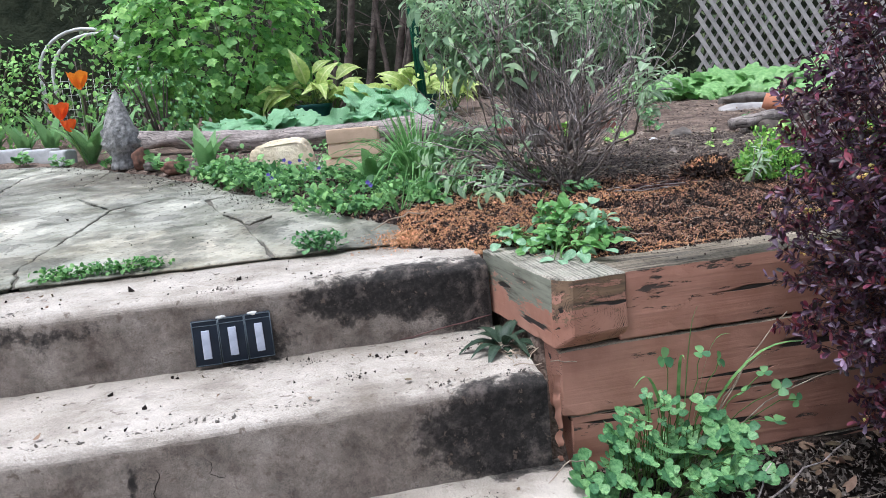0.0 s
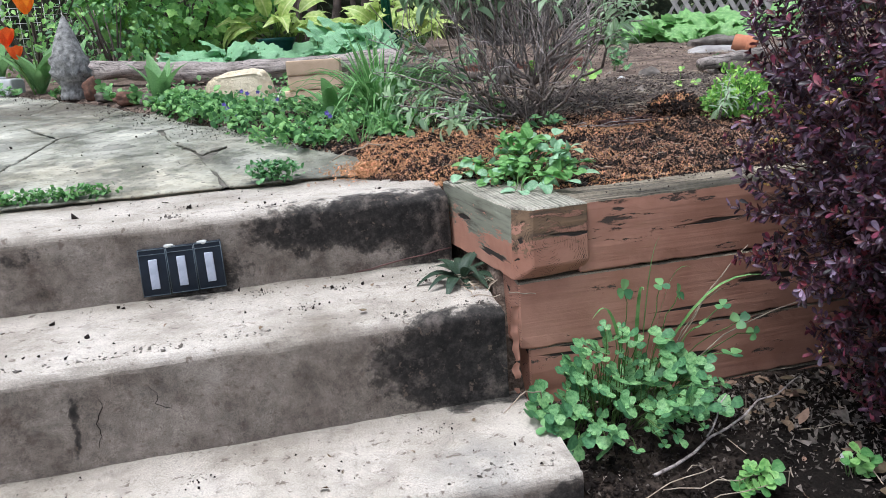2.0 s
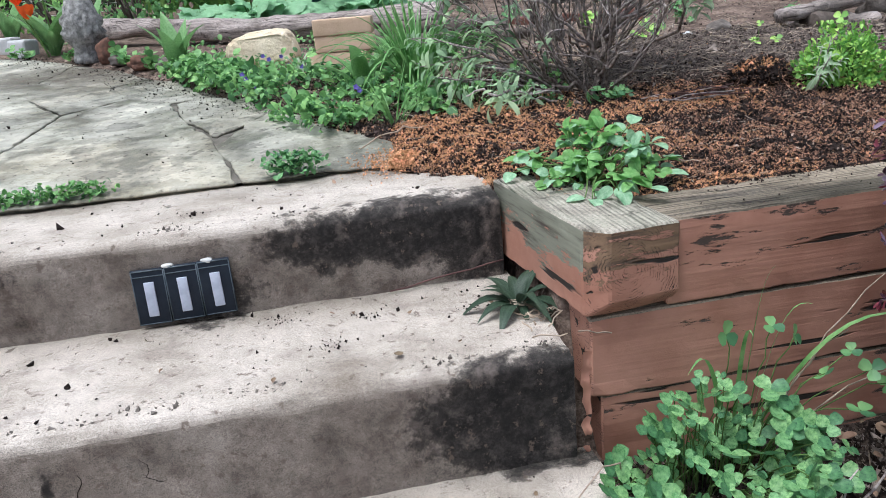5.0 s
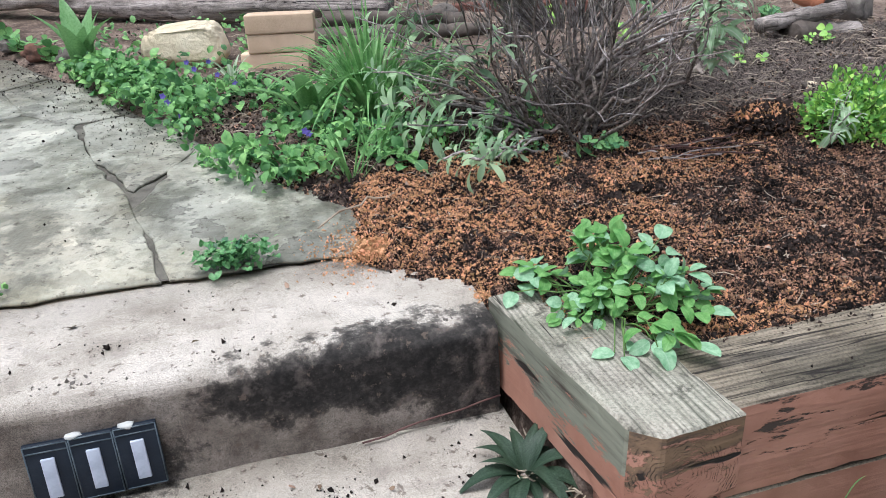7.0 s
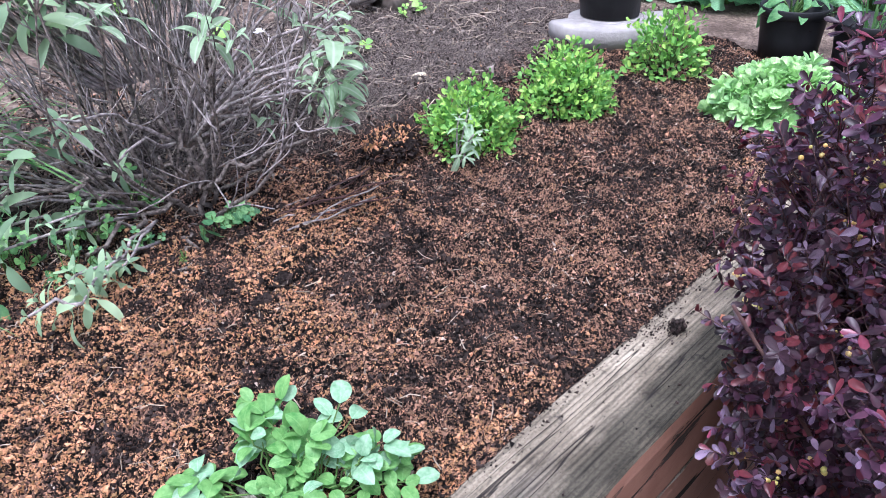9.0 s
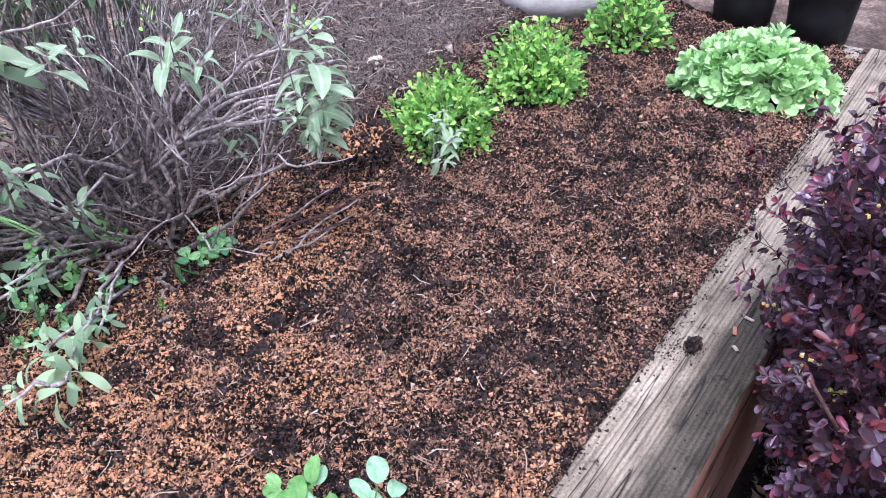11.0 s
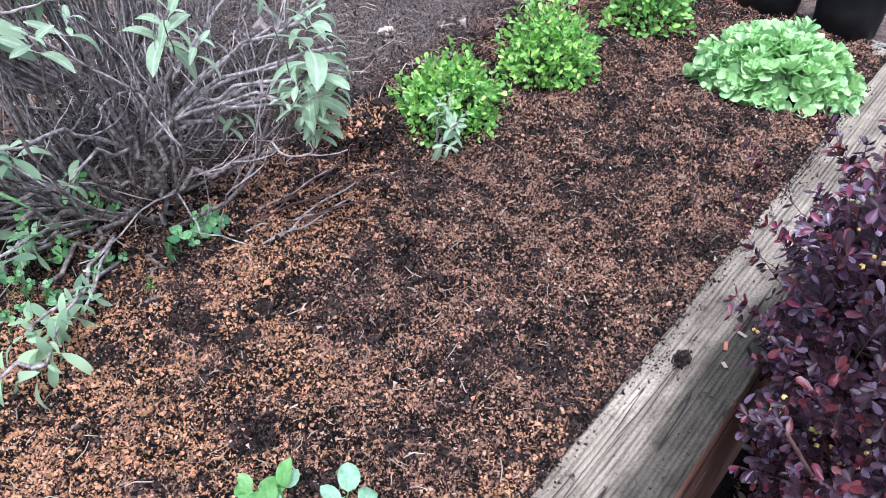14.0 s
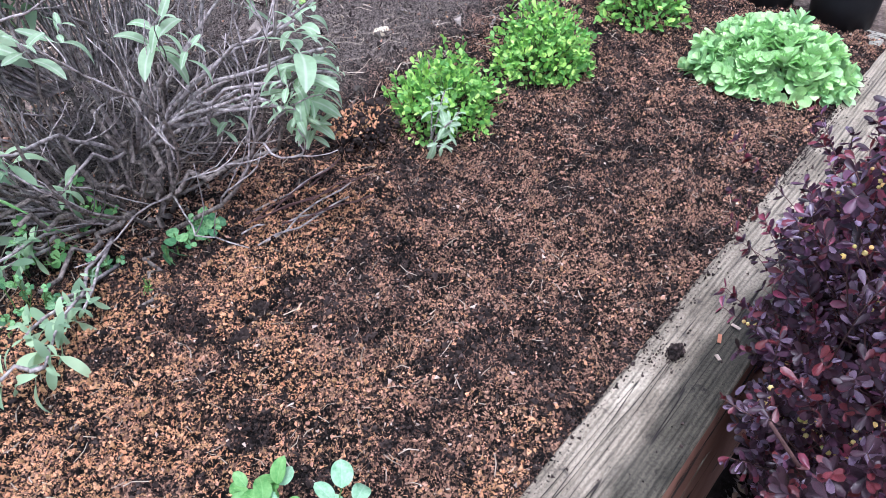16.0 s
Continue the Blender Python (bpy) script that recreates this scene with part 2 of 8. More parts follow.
def bare_wood(name, axis, light=(0.37, 0.335, 0.295), dark=(0.05, 0.043, 0.038), green=0.0, spots=()):
    """Weathered grey timber: narrow growth lines along one axis, open checks, mud and worn places."""
    m, n, l, p = nodes_of(name)
    def along(across, length):
        st = [across] * 3
        st[axis] = length
        return tuple(st)
    tc = n.new("ShaderNodeTexCoord")
    sp = n.new("ShaderNodeSeparateXYZ")
    l.new(tc.outputs["Object"], sp.inputs[0])
    side = sp.outputs["Y" if axis == 0 else "X"]
    bend = calc(n, l, "MULTIPLY", link_noise(n, l, 1.0, 3, along(6.0, 0.9), 0.5), 26.0)
    rings = calc(n, l, "SINE", calc(n, l, "ADD", calc(n, l, "MULTIPLY", side, 760.0), bend))
    rings = calc(n, l, "MULTIPLY_ADD", rings, 0.5)
    rings.node.inputs[2].default_value = 0.5
    fine = link_noise(n, l, 1.0, 6, along(170.0, 9.0), 0.65)
    broad = link_noise(n, l, 1.0, 6, along(40.0, 1.6), 0.6)
    grain = calc(n, l, "ADD", calc(n, l, "MULTIPLY", rings, 0.13), calc(n, l, "ADD", calc(n, l, "MULTIPLY", fine, 0.75), calc(n, l, "MULTIPLY", broad, 0.42)))
    col = ramp(n, l, grain, [(0.44, dark), (0.53, tuple(0.62 * v for v in light)), (0.63, light), (0.78, tuple(1.4 * v for v in light))])
    worn = ramp(n, l, link_noise(n, l, 6, 9, rough=0.65), [(0.46, grey(0)), (0.62, grey(0.75))])
    col = mixc(n, l, worn, col, mixc(n, l, 1.0, col, (0.46, 0.45, 0.43), "MULTIPLY"))
    mud = ramp(n, l, link_noise(n, l, 24, 9, rough=0.7), [(0.60, grey(0)), (0.67, grey(0.8))])
    col = mixc(n, l, mud, col, (0.055, 0.045, 0.04))
    speck = ramp(n, l, link_noise(n, l, 260, 4, rough=0.7), [(0.36, grey(0.45)), (0.5, grey(1.0)), (0.66, grey(1.25))])
    col = mixc(n, l, 0.7, col, speck, "MULTIPLY")
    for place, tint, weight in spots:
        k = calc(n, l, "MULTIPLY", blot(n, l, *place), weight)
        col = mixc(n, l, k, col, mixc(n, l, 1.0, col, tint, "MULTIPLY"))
    if green:
        col = mixc(n, l, calc(n, l, "MULTIPLY", ramp(n, l, link_noise(n, l, 9, 5), [(0.4, grey(0)), (0.6, grey(1))]), green), col, (0.20, 0.24, 0.16))
    crack = link_noise(n, l, 1.0, 3, along(26.0, 0.9), 0.45)
    check = ramp(n, l, calc(n, l, "ABSOLUTE", calc(n, l, "SUBTRACT", crack, 0.40)), [(0.003, grey(1)), (0.008, grey(0))])
    short = ramp(n, l, link_noise(n, l, 1.0, 2, along(120.0, 7.0), 0.5), [(0.20, grey(1)), (0.25, grey(0))])
    check = calc(n, l, "MAXIMUM", check, short)
    col = mixc(n, l, check, col, (0.022, 0.018, 0.016))
    l.new(col, p.inputs["Base Color"])
    p.inputs["Roughness"].default_value = 0.85
    p.inputs["Specular IOR Level"].default_value = 0.25
    h = calc(n, l, "SUBTRACT", grain, calc(n, l, "MULTIPLY", check, 0.9))
    add_bump(n, l, p, h, 0.6, 0.005)
    return m


def painted_wood(name, axis, peel=0.5, bare=(0.33, 0.32, 0.27), top=0.0, crazed=0.0):
    """Salmon-brown paint that flakes off the timber along its grain."""
    m, n, l, p = nodes_of(name)
    coat = ramp(n, l, link_noise(n, l, 7, 7), [(0.3, (0.33, 0.155, 0.105)), (0.7, (0.50, 0.27, 0.195))])
    st = [75.0, 75.0, 75.0]
    st[axis] = 4.0
    grain = link_noise(n, l, 1.0, 7, tuple(st), 0.6)
    wood = ramp(n, l, grain, [(0.3, (0.07, 0.055, 0.045)), (0.5, bare), (0.75, tuple(1.3 * v for v in bare))])
    st2 = [32.0, 32.0, 32.0]
    st2[axis] = 6.5
    a = link_noise(n, l, 1.0, 9, tuple(st2), 0.75)
    b = link_noise(n, l, 2.2, 3)
    flake = calc(n, l, "ADD", calc(n, l, "MULTIPLY", a, 0.92), calc(n, l, "MULTIPLY", b, 0.28))
    if top:
        sp = n.new("ShaderNodeSeparateXYZ")
        l.new(n.new("ShaderNodeTexCoord").outputs["Object"], sp.inputs[0])
        flake = calc(n, l, "ADD", flake, calc(n, l, "MULTIPLY", calc(n, l, "ADD", sp.outputs["Z"], 0.065), top))
    off = ramp(n, l, flake, [(max(0.0, 0.78 - 0.36 * peel), grey(0)), (max(0.01, 0.80 - 0.36 * peel), grey(1))])
    st3 = [42.0, 42.0, 42.0]
    st3[axis] = 2.6
    check = ramp(n, l, link_noise(n, l, 1.0, 2, tuple(st3), 0.5), [(0.335, grey(1)), (0.36, grey(0))])
    col = mixc(n, l, off, coat, wood)
    if crazed:
        # cracks along the growth rings of the sawn end
        sp2 = n.new("ShaderNodeSeparateXYZ")
        l.new(n.new("ShaderNodeTexCoord").outputs["Object"], sp2.inputs[0])
        dx, dz = calc(n, l, "SUBTRACT", sp2.outputs["X"], 0.098), calc(n, l, "SUBTRACT", sp2.outputs["Z"], -0.052)
        far = calc(n, l, "SQRT", calc(n, l, "ADD", calc(n, l, "MULTIPLY", dx, dx), calc(n, l, "MULTIPLY", dz, dz)))
        far = calc(n, l, "ADD", far, calc(n, l, "MULTIPLY", link_noise(n, l, 22, 5), 0.034))
        rings = calc(n, l, "SINE", calc(n, l, "MULTIPLY", far, 1250.0))
        craze = calc(n, l, "MULTIPLY", ramp(n, l, rings, [(0.6, grey(0)), (0.97, grey(1))]), ramp(n, l, link_noise(n, l, 42, 6, rough=0.7), [(0.48, grey(0)), (0.62, grey(crazed))]))
        check = calc(n, l, "MAXIMUM", check, craze)
    col = mixc(n, l, check, col, (0.03, 0.024, 0.02))
    l.new(col, p.inputs["Base Color"])
    p.inputs["Roughness"].default_value = 0.7
    p.inputs["Specular IOR Level"].default_value = 0.3
    h = calc(n, l, "ADD", calc(n, l, "MULTIPLY", grain, 0.5), calc(n, l, "MULTIPLY", off, -0.5))
    add_bump(n, l, p, calc(n, l, "SUBTRACT", h, check), 0.7, 0.005)
    return m


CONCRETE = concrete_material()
FLAG = flagstone_material()
MORTAR = plain("joint_grit", (0.07, 0.064, 0.052), (0.20, 0.185, 0.155), 20, 0.95, 0.8, 120)
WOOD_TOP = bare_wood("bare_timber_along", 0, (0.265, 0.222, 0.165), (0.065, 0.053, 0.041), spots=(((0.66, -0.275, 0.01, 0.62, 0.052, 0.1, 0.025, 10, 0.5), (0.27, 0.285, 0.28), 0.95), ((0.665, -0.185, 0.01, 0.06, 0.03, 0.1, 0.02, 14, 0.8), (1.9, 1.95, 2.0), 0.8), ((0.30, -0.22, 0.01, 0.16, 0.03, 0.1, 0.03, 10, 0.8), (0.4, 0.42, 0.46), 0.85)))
WOOD_TOP_Y = bare_wood("bare_timber_across", 1, (0.35, 0.32, 0.265), (0.05, 0.043, 0.036), green=0.2)
PAINT_X = painted_wood("flaking_paint_along", 0, 0.33, (0.075, 0.055, 0.045), 0.45)
PAINT_LOW = painted_wood("sound_paint_along", 0, 0.22, (0.10, 0.075, 0.06))
PAINT_Y = painted_wood("flaking_paint_across", 1, 0.43, (0.21, 0.215, 0.165), 2.6)
PAINT_END = painted_wood("flaking_paint_end_grain", 0, 0.37, (0.20, 0.13, 0.08), 1.6, 0.95)
SOIL = plain("dark_garden_soil", (0.007, 0.0055, 0.005), (0.032, 0.023, 0.019), 18, 0.95, 1.0, 110, dist=0.012)


def earth_material():
    """Brown earth in the garden, near-black in an oval before the wall."""
    m, n, l, p = nodes_of("bare_earth")
    a = calc(n, l, "ADD", calc(n, l, "MULTIPLY", link_noise(n, l, 9, 8), 0.5), calc(n, l, "MULTIPLY", link_noise(n, l, 75, 6, rough=0.7), 0.5))
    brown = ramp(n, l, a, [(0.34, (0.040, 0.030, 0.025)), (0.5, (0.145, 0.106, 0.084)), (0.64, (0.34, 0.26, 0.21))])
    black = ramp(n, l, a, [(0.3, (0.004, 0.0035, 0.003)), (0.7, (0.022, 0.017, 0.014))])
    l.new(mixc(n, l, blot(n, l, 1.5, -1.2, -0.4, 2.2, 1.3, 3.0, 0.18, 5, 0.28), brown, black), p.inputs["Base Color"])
    p.inputs["Roughness"].default_value = 0.95
    p.inputs["Specular IOR Level"].default_value = 0.1
    add_bump(n, l, p, link_noise(n, l, 70, 8), 1.0, 0.012)
    return m


YARD = earth_material()
def mulch_material():
    """Crumbs too small to build: cells of black compost, bark and coir, in uneven patches."""
    m, n, l, p = nodes_of("bed_compost")
    tc = n.new("ShaderNodeTexCoord")
    nz = n.new("ShaderNodeTexNoise")
    nz.inputs["Scale"].default_value, nz.inputs["Detail"].default_value = 300.0, 3
    l.new(tc.outputs["Object"], nz.inputs["Vector"])
    w = n.new("ShaderNodeVectorMath")
    w.operation = "MULTIPLY_ADD"
    l.new(nz.outputs["Color"], w.inputs[0])
    w.inputs[1].default_value = (0.006, 0.006, 0.006)
    l.new(tc.outputs["Object"], w.inputs[2])
    cells = n.new("ShaderNodeTexVoronoi")
    cells.inputs["Scale"].default_value = 330.0
    l.new(w.outputs[0], cells.inputs["Vector"])
    sp = n.new("ShaderNodeSeparateXYZ")
    l.new(cells.outputs["Color"], sp.inputs[0])
    patch = calc(n, l, "MULTIPLY", calc(n, l, "SUBTRACT", link_noise(n, l, 15, 5, rough=0.65), 0.5), 1.7)
    v = calc(n, l, "ADD", calc(n, l, "ADD", calc(n, l, "MULTIPLY", sp.outputs["X"], 0.8), patch), -0.04)
    col = ramp(n, l, v, [(0.0, (0.005, 0.0045, 0.004)), (0.34, (0.016, 0.012, 0.011)), (0.5, (0.085, 0.05, 0.038)), (0.66, (0.24, 0.135, 0.095)), (0.85, (0.46, 0.27, 0.185))])
    # beyond the mulch lies plain grey-brown soil
    soil = ramp(n, l, calc(n, l, "ADD", calc(n, l, "MULTIPLY", sp.outputs["X"], 0.5), calc(n, l, "MULTIPLY", link_noise(n, l, 20, 6), 0.5)), [(0.25, (0.040, 0.032, 0.028)), (0.5, (0.155, 0.124, 0.107)), (0.8, (0.34, 0.28, 0.245))])
    col = mixc(n, l, blot(n, l, 1.0, 1.75, 0.1, 2.6, 1.08, 3.0, 0.08, 9, 0.12), col, soil)
    l.new(col, p.inputs["Base Color"])
    p.inputs["Roughness"].default_value = 0.95
    p.inputs["Specular IOR Level"].default_value = 0.1
    h = calc(n, l, "SUBTRACT", calc(n, l, "MULTIPLY", sp.outputs["Y"], 0.5), cells.outputs["Distance"])
    add_bump(n, l, p, h, 1.0, 0.006)
    return m


BED = mulch_material()
COMPOST = plain("compost_crumb", (0.005, 0.004, 0.004), (0.072, 0.050, 0.043), 70, 0.9, 0.6, 300, 0.75, 0.0, spec=0.2)
BARK = plain("bark_crumb", (0.155, 0.078, 0.048), (0.54, 0.325, 0.215), 70, 0.9, 0.5, 300, 0.6, 0.01)
COIR = plain("orange_coir", (0.36, 0.165, 0.075), (0.74, 0.43, 0.235), 60, 0.95, 0.6, 300, 0.5, 0.012)
CHIP = plain("pale_chip", (0.34, 0.24, 0.18), (0.68, 0.56, 0.47), 30, 0.85, 0.3, 300, 0.3)
STRAW = plain("dry_stalk", (0.24, 0.18, 0.13), (0.50, 0.42, 0.33), 30, 0.8, 0.3, 200, 0.35)
DEADLEAF = plain("dead_leaf", (0.11, 0.07, 0.045), (0.30, 0.22, 0.15), 30, 0.85, 0.3, 200, 0.5, 0.02)
LITTER = plain("grey_litter", (0.085, 0.07, 0.062), (0.31, 0.26, 0.22), 40, 0.9, 0.4, 200, 0.6)
TWIG = plain("sage_wood", (0.04, 0.032, 0.030), (0.56, 0.49, 0.465), 90, 0.85, 0.8, 150, 0.65, 0.01)
OLDWOOD = plain("old_sage_wood", (0.018, 0.013, 0.011), (0.34, 0.285, 0.25), 130, 0.9, 1.0, 200, 0.6, 0.01)
STEM_RED = plain("purple_stem", (0.06, 0.03, 0.03), (0.16, 0.09, 0.08), 40, 0.7, 0.3, 200, 0.2)
STEM_GREEN = plain("green_stem", (0.07, 0.14, 0.035), (0.14, 0.22, 0.07), 40, 0.6, 0.2, 200, 0.2)
LOGWOOD = bare_wood("weathered_log", 0, (0.33, 0.285, 0.26), (0.06, 0.045, 0.04))
STATUE = plain("mossy_cast_stone", (0.10, 0.10, 0.095), (0.50, 0.49, 0.47), 45, 0.95, 1.0, 70, dist=0.008)
LIME = plain("yellow_limestone", (0.58, 0.47, 0.31), (0.80, 0.71, 0.54), 9, 0.9, 0.9, 60, dist=0.01)
REDROCK = plain("red_sandstone", (0.05, 0.036, 0.03), (0.23, 0.115, 0.08), 32, 0.9, 0.8, 60, dist=0.008)
GREYROCK = plain("grey_fieldstone", (0.07, 0.06, 0.052), (0.25, 0.22, 0.195), 16, 0.9, 1.0, 60, dist=0.008)
TANBRICK = plain("tan_brick", (0.56, 0.40, 0.275), (0.70, 0.52, 0.38), 16, 0.9, 0.5, 140, 0.08, 0.0, False)
REDBRICK = plain("red_brick", (0.11, 0.05, 0.04), (0.22, 0.11, 0.085), 16, 0.9, 0.5, 140, 0.1, 0.0, False)
WHITESTONE = plain("whitewashed_block", (0.42, 0.42, 0.42), (0.66, 0.66, 0.66), 14, 0.9, 0.5, 90)
BLOCK = plain("cast_concrete_edging", (0.26, 0.24, 0.23), (0.46, 0.43, 0.41), 14, 0.9, 0.7, 140)
BLACKPOT = plain("black_nursery_plastic", (0.012, 0.012, 0.013), (0.03, 0.03, 0.032), 8, 0.45, 0.1, 60)
BLUEPOT = plain("dark_teal_glaze", (0.012, 0.05, 0.05), (0.03, 0.10, 0.09), 8, 0.3, 0.1, 60)
CLAY = plain("terracotta", (0.42, 0.16, 0.09), (0.55, 0.25, 0.15), 14, 0.85, 0.3, 120)
POLE = plain("green_painted_steel", (0.01, 0.07, 0.045), (0.02, 0.11, 0.07), 20, 0.5, 0.2, 120)
WHITEPIPE = plain("white_plastic_pipe", (0.55, 0.55, 0.52), (0.75, 0.75, 0.72), 10, 0.6, 0.2, 100)
LATTICE = plain("grey_lattice_wood", (0.26, 0.25, 0.24), (0.48, 0.46, 0.44), 12, 0.85, 0.5, 120, 0.15)
PLATE = plain("navy_number_tile", (0.006, 0.010, 0.018), (0.016, 0.024, 0.038), 30, 0.5, 0.2, 120, spec=0.25)
RIM = plain("tile_rim", (0.03, 0.045, 0.06), (0.10, 0.13, 0.15), 60, 0.4, 0.3, 200, spec=0.5)
DIGIT = plain("pale_blue_figure", (0.36, 0.40, 0.50), (0.58, 0.62, 0.72), 40, 0.4, 0.3, 200, spec=0.5)
CAULK = plain("white_adhesive", (0.45, 0.45, 0.43), (0.65, 0.65, 0.62), 40, 0.8, 0.3, 200)

SAGE = leafy("sage_leaf", (0.28, 0.43, 0.24), (0.51, 0.66, 0.44), 0.75, 0.4, 0.025, 0.48, 2.5, spec=0.2, rib=0.4)
PEA = leafy("bright_oval_leaf", (0.07, 0.25, 0.055), (0.27, 0.50, 0.17), 0.45, 0.55, 0.035, 0.3, 2.2, rib=0.12)
PEA_OLD = leafy("bloomed_oval_leaf", (0.14, 0.33, 0.17), (0.46, 0.66, 0.44), 0.55, 0.4, 0.02, 0.28, 2.5, rib=0.12)
CLOVER = leafy("clover_leaf", (0.045, 0.17, 0.065), (0.20, 0.42, 0.165), 0.42, 0.6, 0.045, 0.28, 6, band=0.2)
GRASS = leafy("grass_blade", (0.085, 0.25, 0.065), (0.27, 0.47, 0.18), 0.42, 0.5, 0.02, 0.3)
BROAD = leafy("broad_strap_leaf", (0.13, 0.30, 0.10), (0.25, 0.44, 0.18), 0.45, 0.2, 0.015, 0.28)
VIOLET = leafy("groundcover_leaf", (0.07, 0.21, 0.06), (0.25, 0.48, 0.17), 0.5, 0.6, 0.025, 0.3)
DARKWEED = leafy("dull_rosette_leaf", (0.016, 0.032, 0.02), (0.05, 0.085, 0.05), 0.5, 0.3, 0.02, 0.2, rib=0.12)
MOUND = leafy("lime_green_leaf", (0.15, 0.40, 0.055), (0.44, 0.70, 0.19), 0.42, 0.5, 0.03, 0.3)
SEDUM = leafy("sedum_leaf", (0.30, 0.55, 0.20), (0.60, 0.82, 0.42), 0.45, 0.3, 0.02, 0.2)
BARB = leafy("purple_barberry_leaf", (0.019, 0.009, 0.017), (0.088, 0.033, 0.054), 0.42, 0.8, 0.03, 0.08, spec=0.42)
# paler copy of the barberry leaf: sky highlights put into the colour
BARB_GLINT = leafy("highlit_barberry_leaf", (0.10, 0.065, 0.11), (0.30, 0.20, 0.28), 0.33, 0.5, 0.03, 0.15, spec=0.7)
BARB_RED = leafy("red_barberry_leaf", (0.09, 0.016, 0.026), (0.26, 0.050, 0.070), 0.35, 0.5, 0.02, 0.2, spec=0.6)
YELLOW = leafy("yellow_blossom", (0.70, 0.55, 0.14), (0.88, 0.76, 0.32), 0.6, 0.3, 0.03, 0.3)
ORANGE = leafy("orange_petal", (0.85, 0.22, 0.015), (0.95, 0.42, 0.03), 0.5, 0.15, 0.015, 0.35)
REDPETAL = leafy("red_orange_petal", (0.75, 0.09, 0.02), (0.90, 0.22, 0.03), 0.5, 0.15, 0.015, 0.35)
BLUEFLOWER = leafy("violet_petal", (0.10, 0.07, 0.36), (0.22, 0.16, 0.55), 0.6, 0.2, 0.02, 0.3)
CURRANT = leafy("currant_leaf", (0.15, 0.39, 0.085), (0.38, 0.64, 0.20), 0.45, 0.45, 0.02, 0.35)
HOSTA = leafy("variegated_hosta_leaf", (0.22, 0.38, 0.06), (0.60, 0.68, 0.24), 0.45, 0.3, 0.02, 0.3, 9, rib=0.5)
RHUBARB = leafy("rhubarb_leaf", (0.13, 0.33, 0.09), (0.36, 0.58, 0.24), 0.45, 0.4, 0.02, 0.3, 5)
BLUELEAF = leafy("blue_green_leaf", (0.17, 0.38, 0.19), (0.38, 0.62, 0.38), 0.6, 0.25, 0.02, 0.3)
HEDGE = leafy("dark_hedge_leaf", (0.05, 0.09, 0.04), (0.20, 0.26, 0.12), 0.6, 0.6, 0.03, 0.2)
BRUSH = plain("dark_brush_wood", (0.04, 0.032, 0.027), (0.17, 0.14, 0.12), 12, 0.9, 0.6, 60, 0.3)
# near-black: the shade deep between the leaves is in this colour
BACKWALL = plain("thicket_gloom", (0.010, 0.015, 0.009), (0.05, 0.06, 0.035), 4, 0.95, 1.0, 20, dist=0.05)


# ---- building helpers ----
R = random.Random(7)
UP = Vector((0, 0, 1))


def smooth_step(v, a, b):
    t = min(1.0, max(0.0, (v - a) / (b - a)))
    return t * t * (3 - 2 * t)


def mesh_of(name, verts, faces, mats, smooth=True, slots=None):
    me = bpy.data.meshes.new(name)
    me.from_pydata([tuple(v) for v in verts], [], [tuple(f) for f in faces])
    for m in (mats if isinstance(mats, (list, tuple)) else [mats]):
        me.materials.append(m)
    if slots is not None:
        me.polygons.foreach_set("material_index", slots)
    if smooth:
        me.polygons.foreach_set("use_smooth", [True] * len(me.polygons))
    me.update()
    return me


def under(ob, parent, label="", kind=""):
    ob.parent = parent
    return tagged(ob, label, kind=kind)


def part(name, bm, material, parent, label="", smooth=True):
    me = bpy.data.meshes.new(name)
    bm.to_mesh(me)
    bm.free()
    for m in (material if isinstance(material, (list, tuple)) else [material]):
        me.materials.append(m)
    if smooth:
        me.polygons.foreach_set("use_smooth", [True] * len(me.polygons))
    ob = new(name, me)
    if parent is not None:
        ob.parent = parent
    return tagged(ob, label)


def thing(name, at, label, category, group=""):
    e = new(name)
    e.location = at
    e.empty_display_size = 0.05
    return tagged(e, label, category, group)


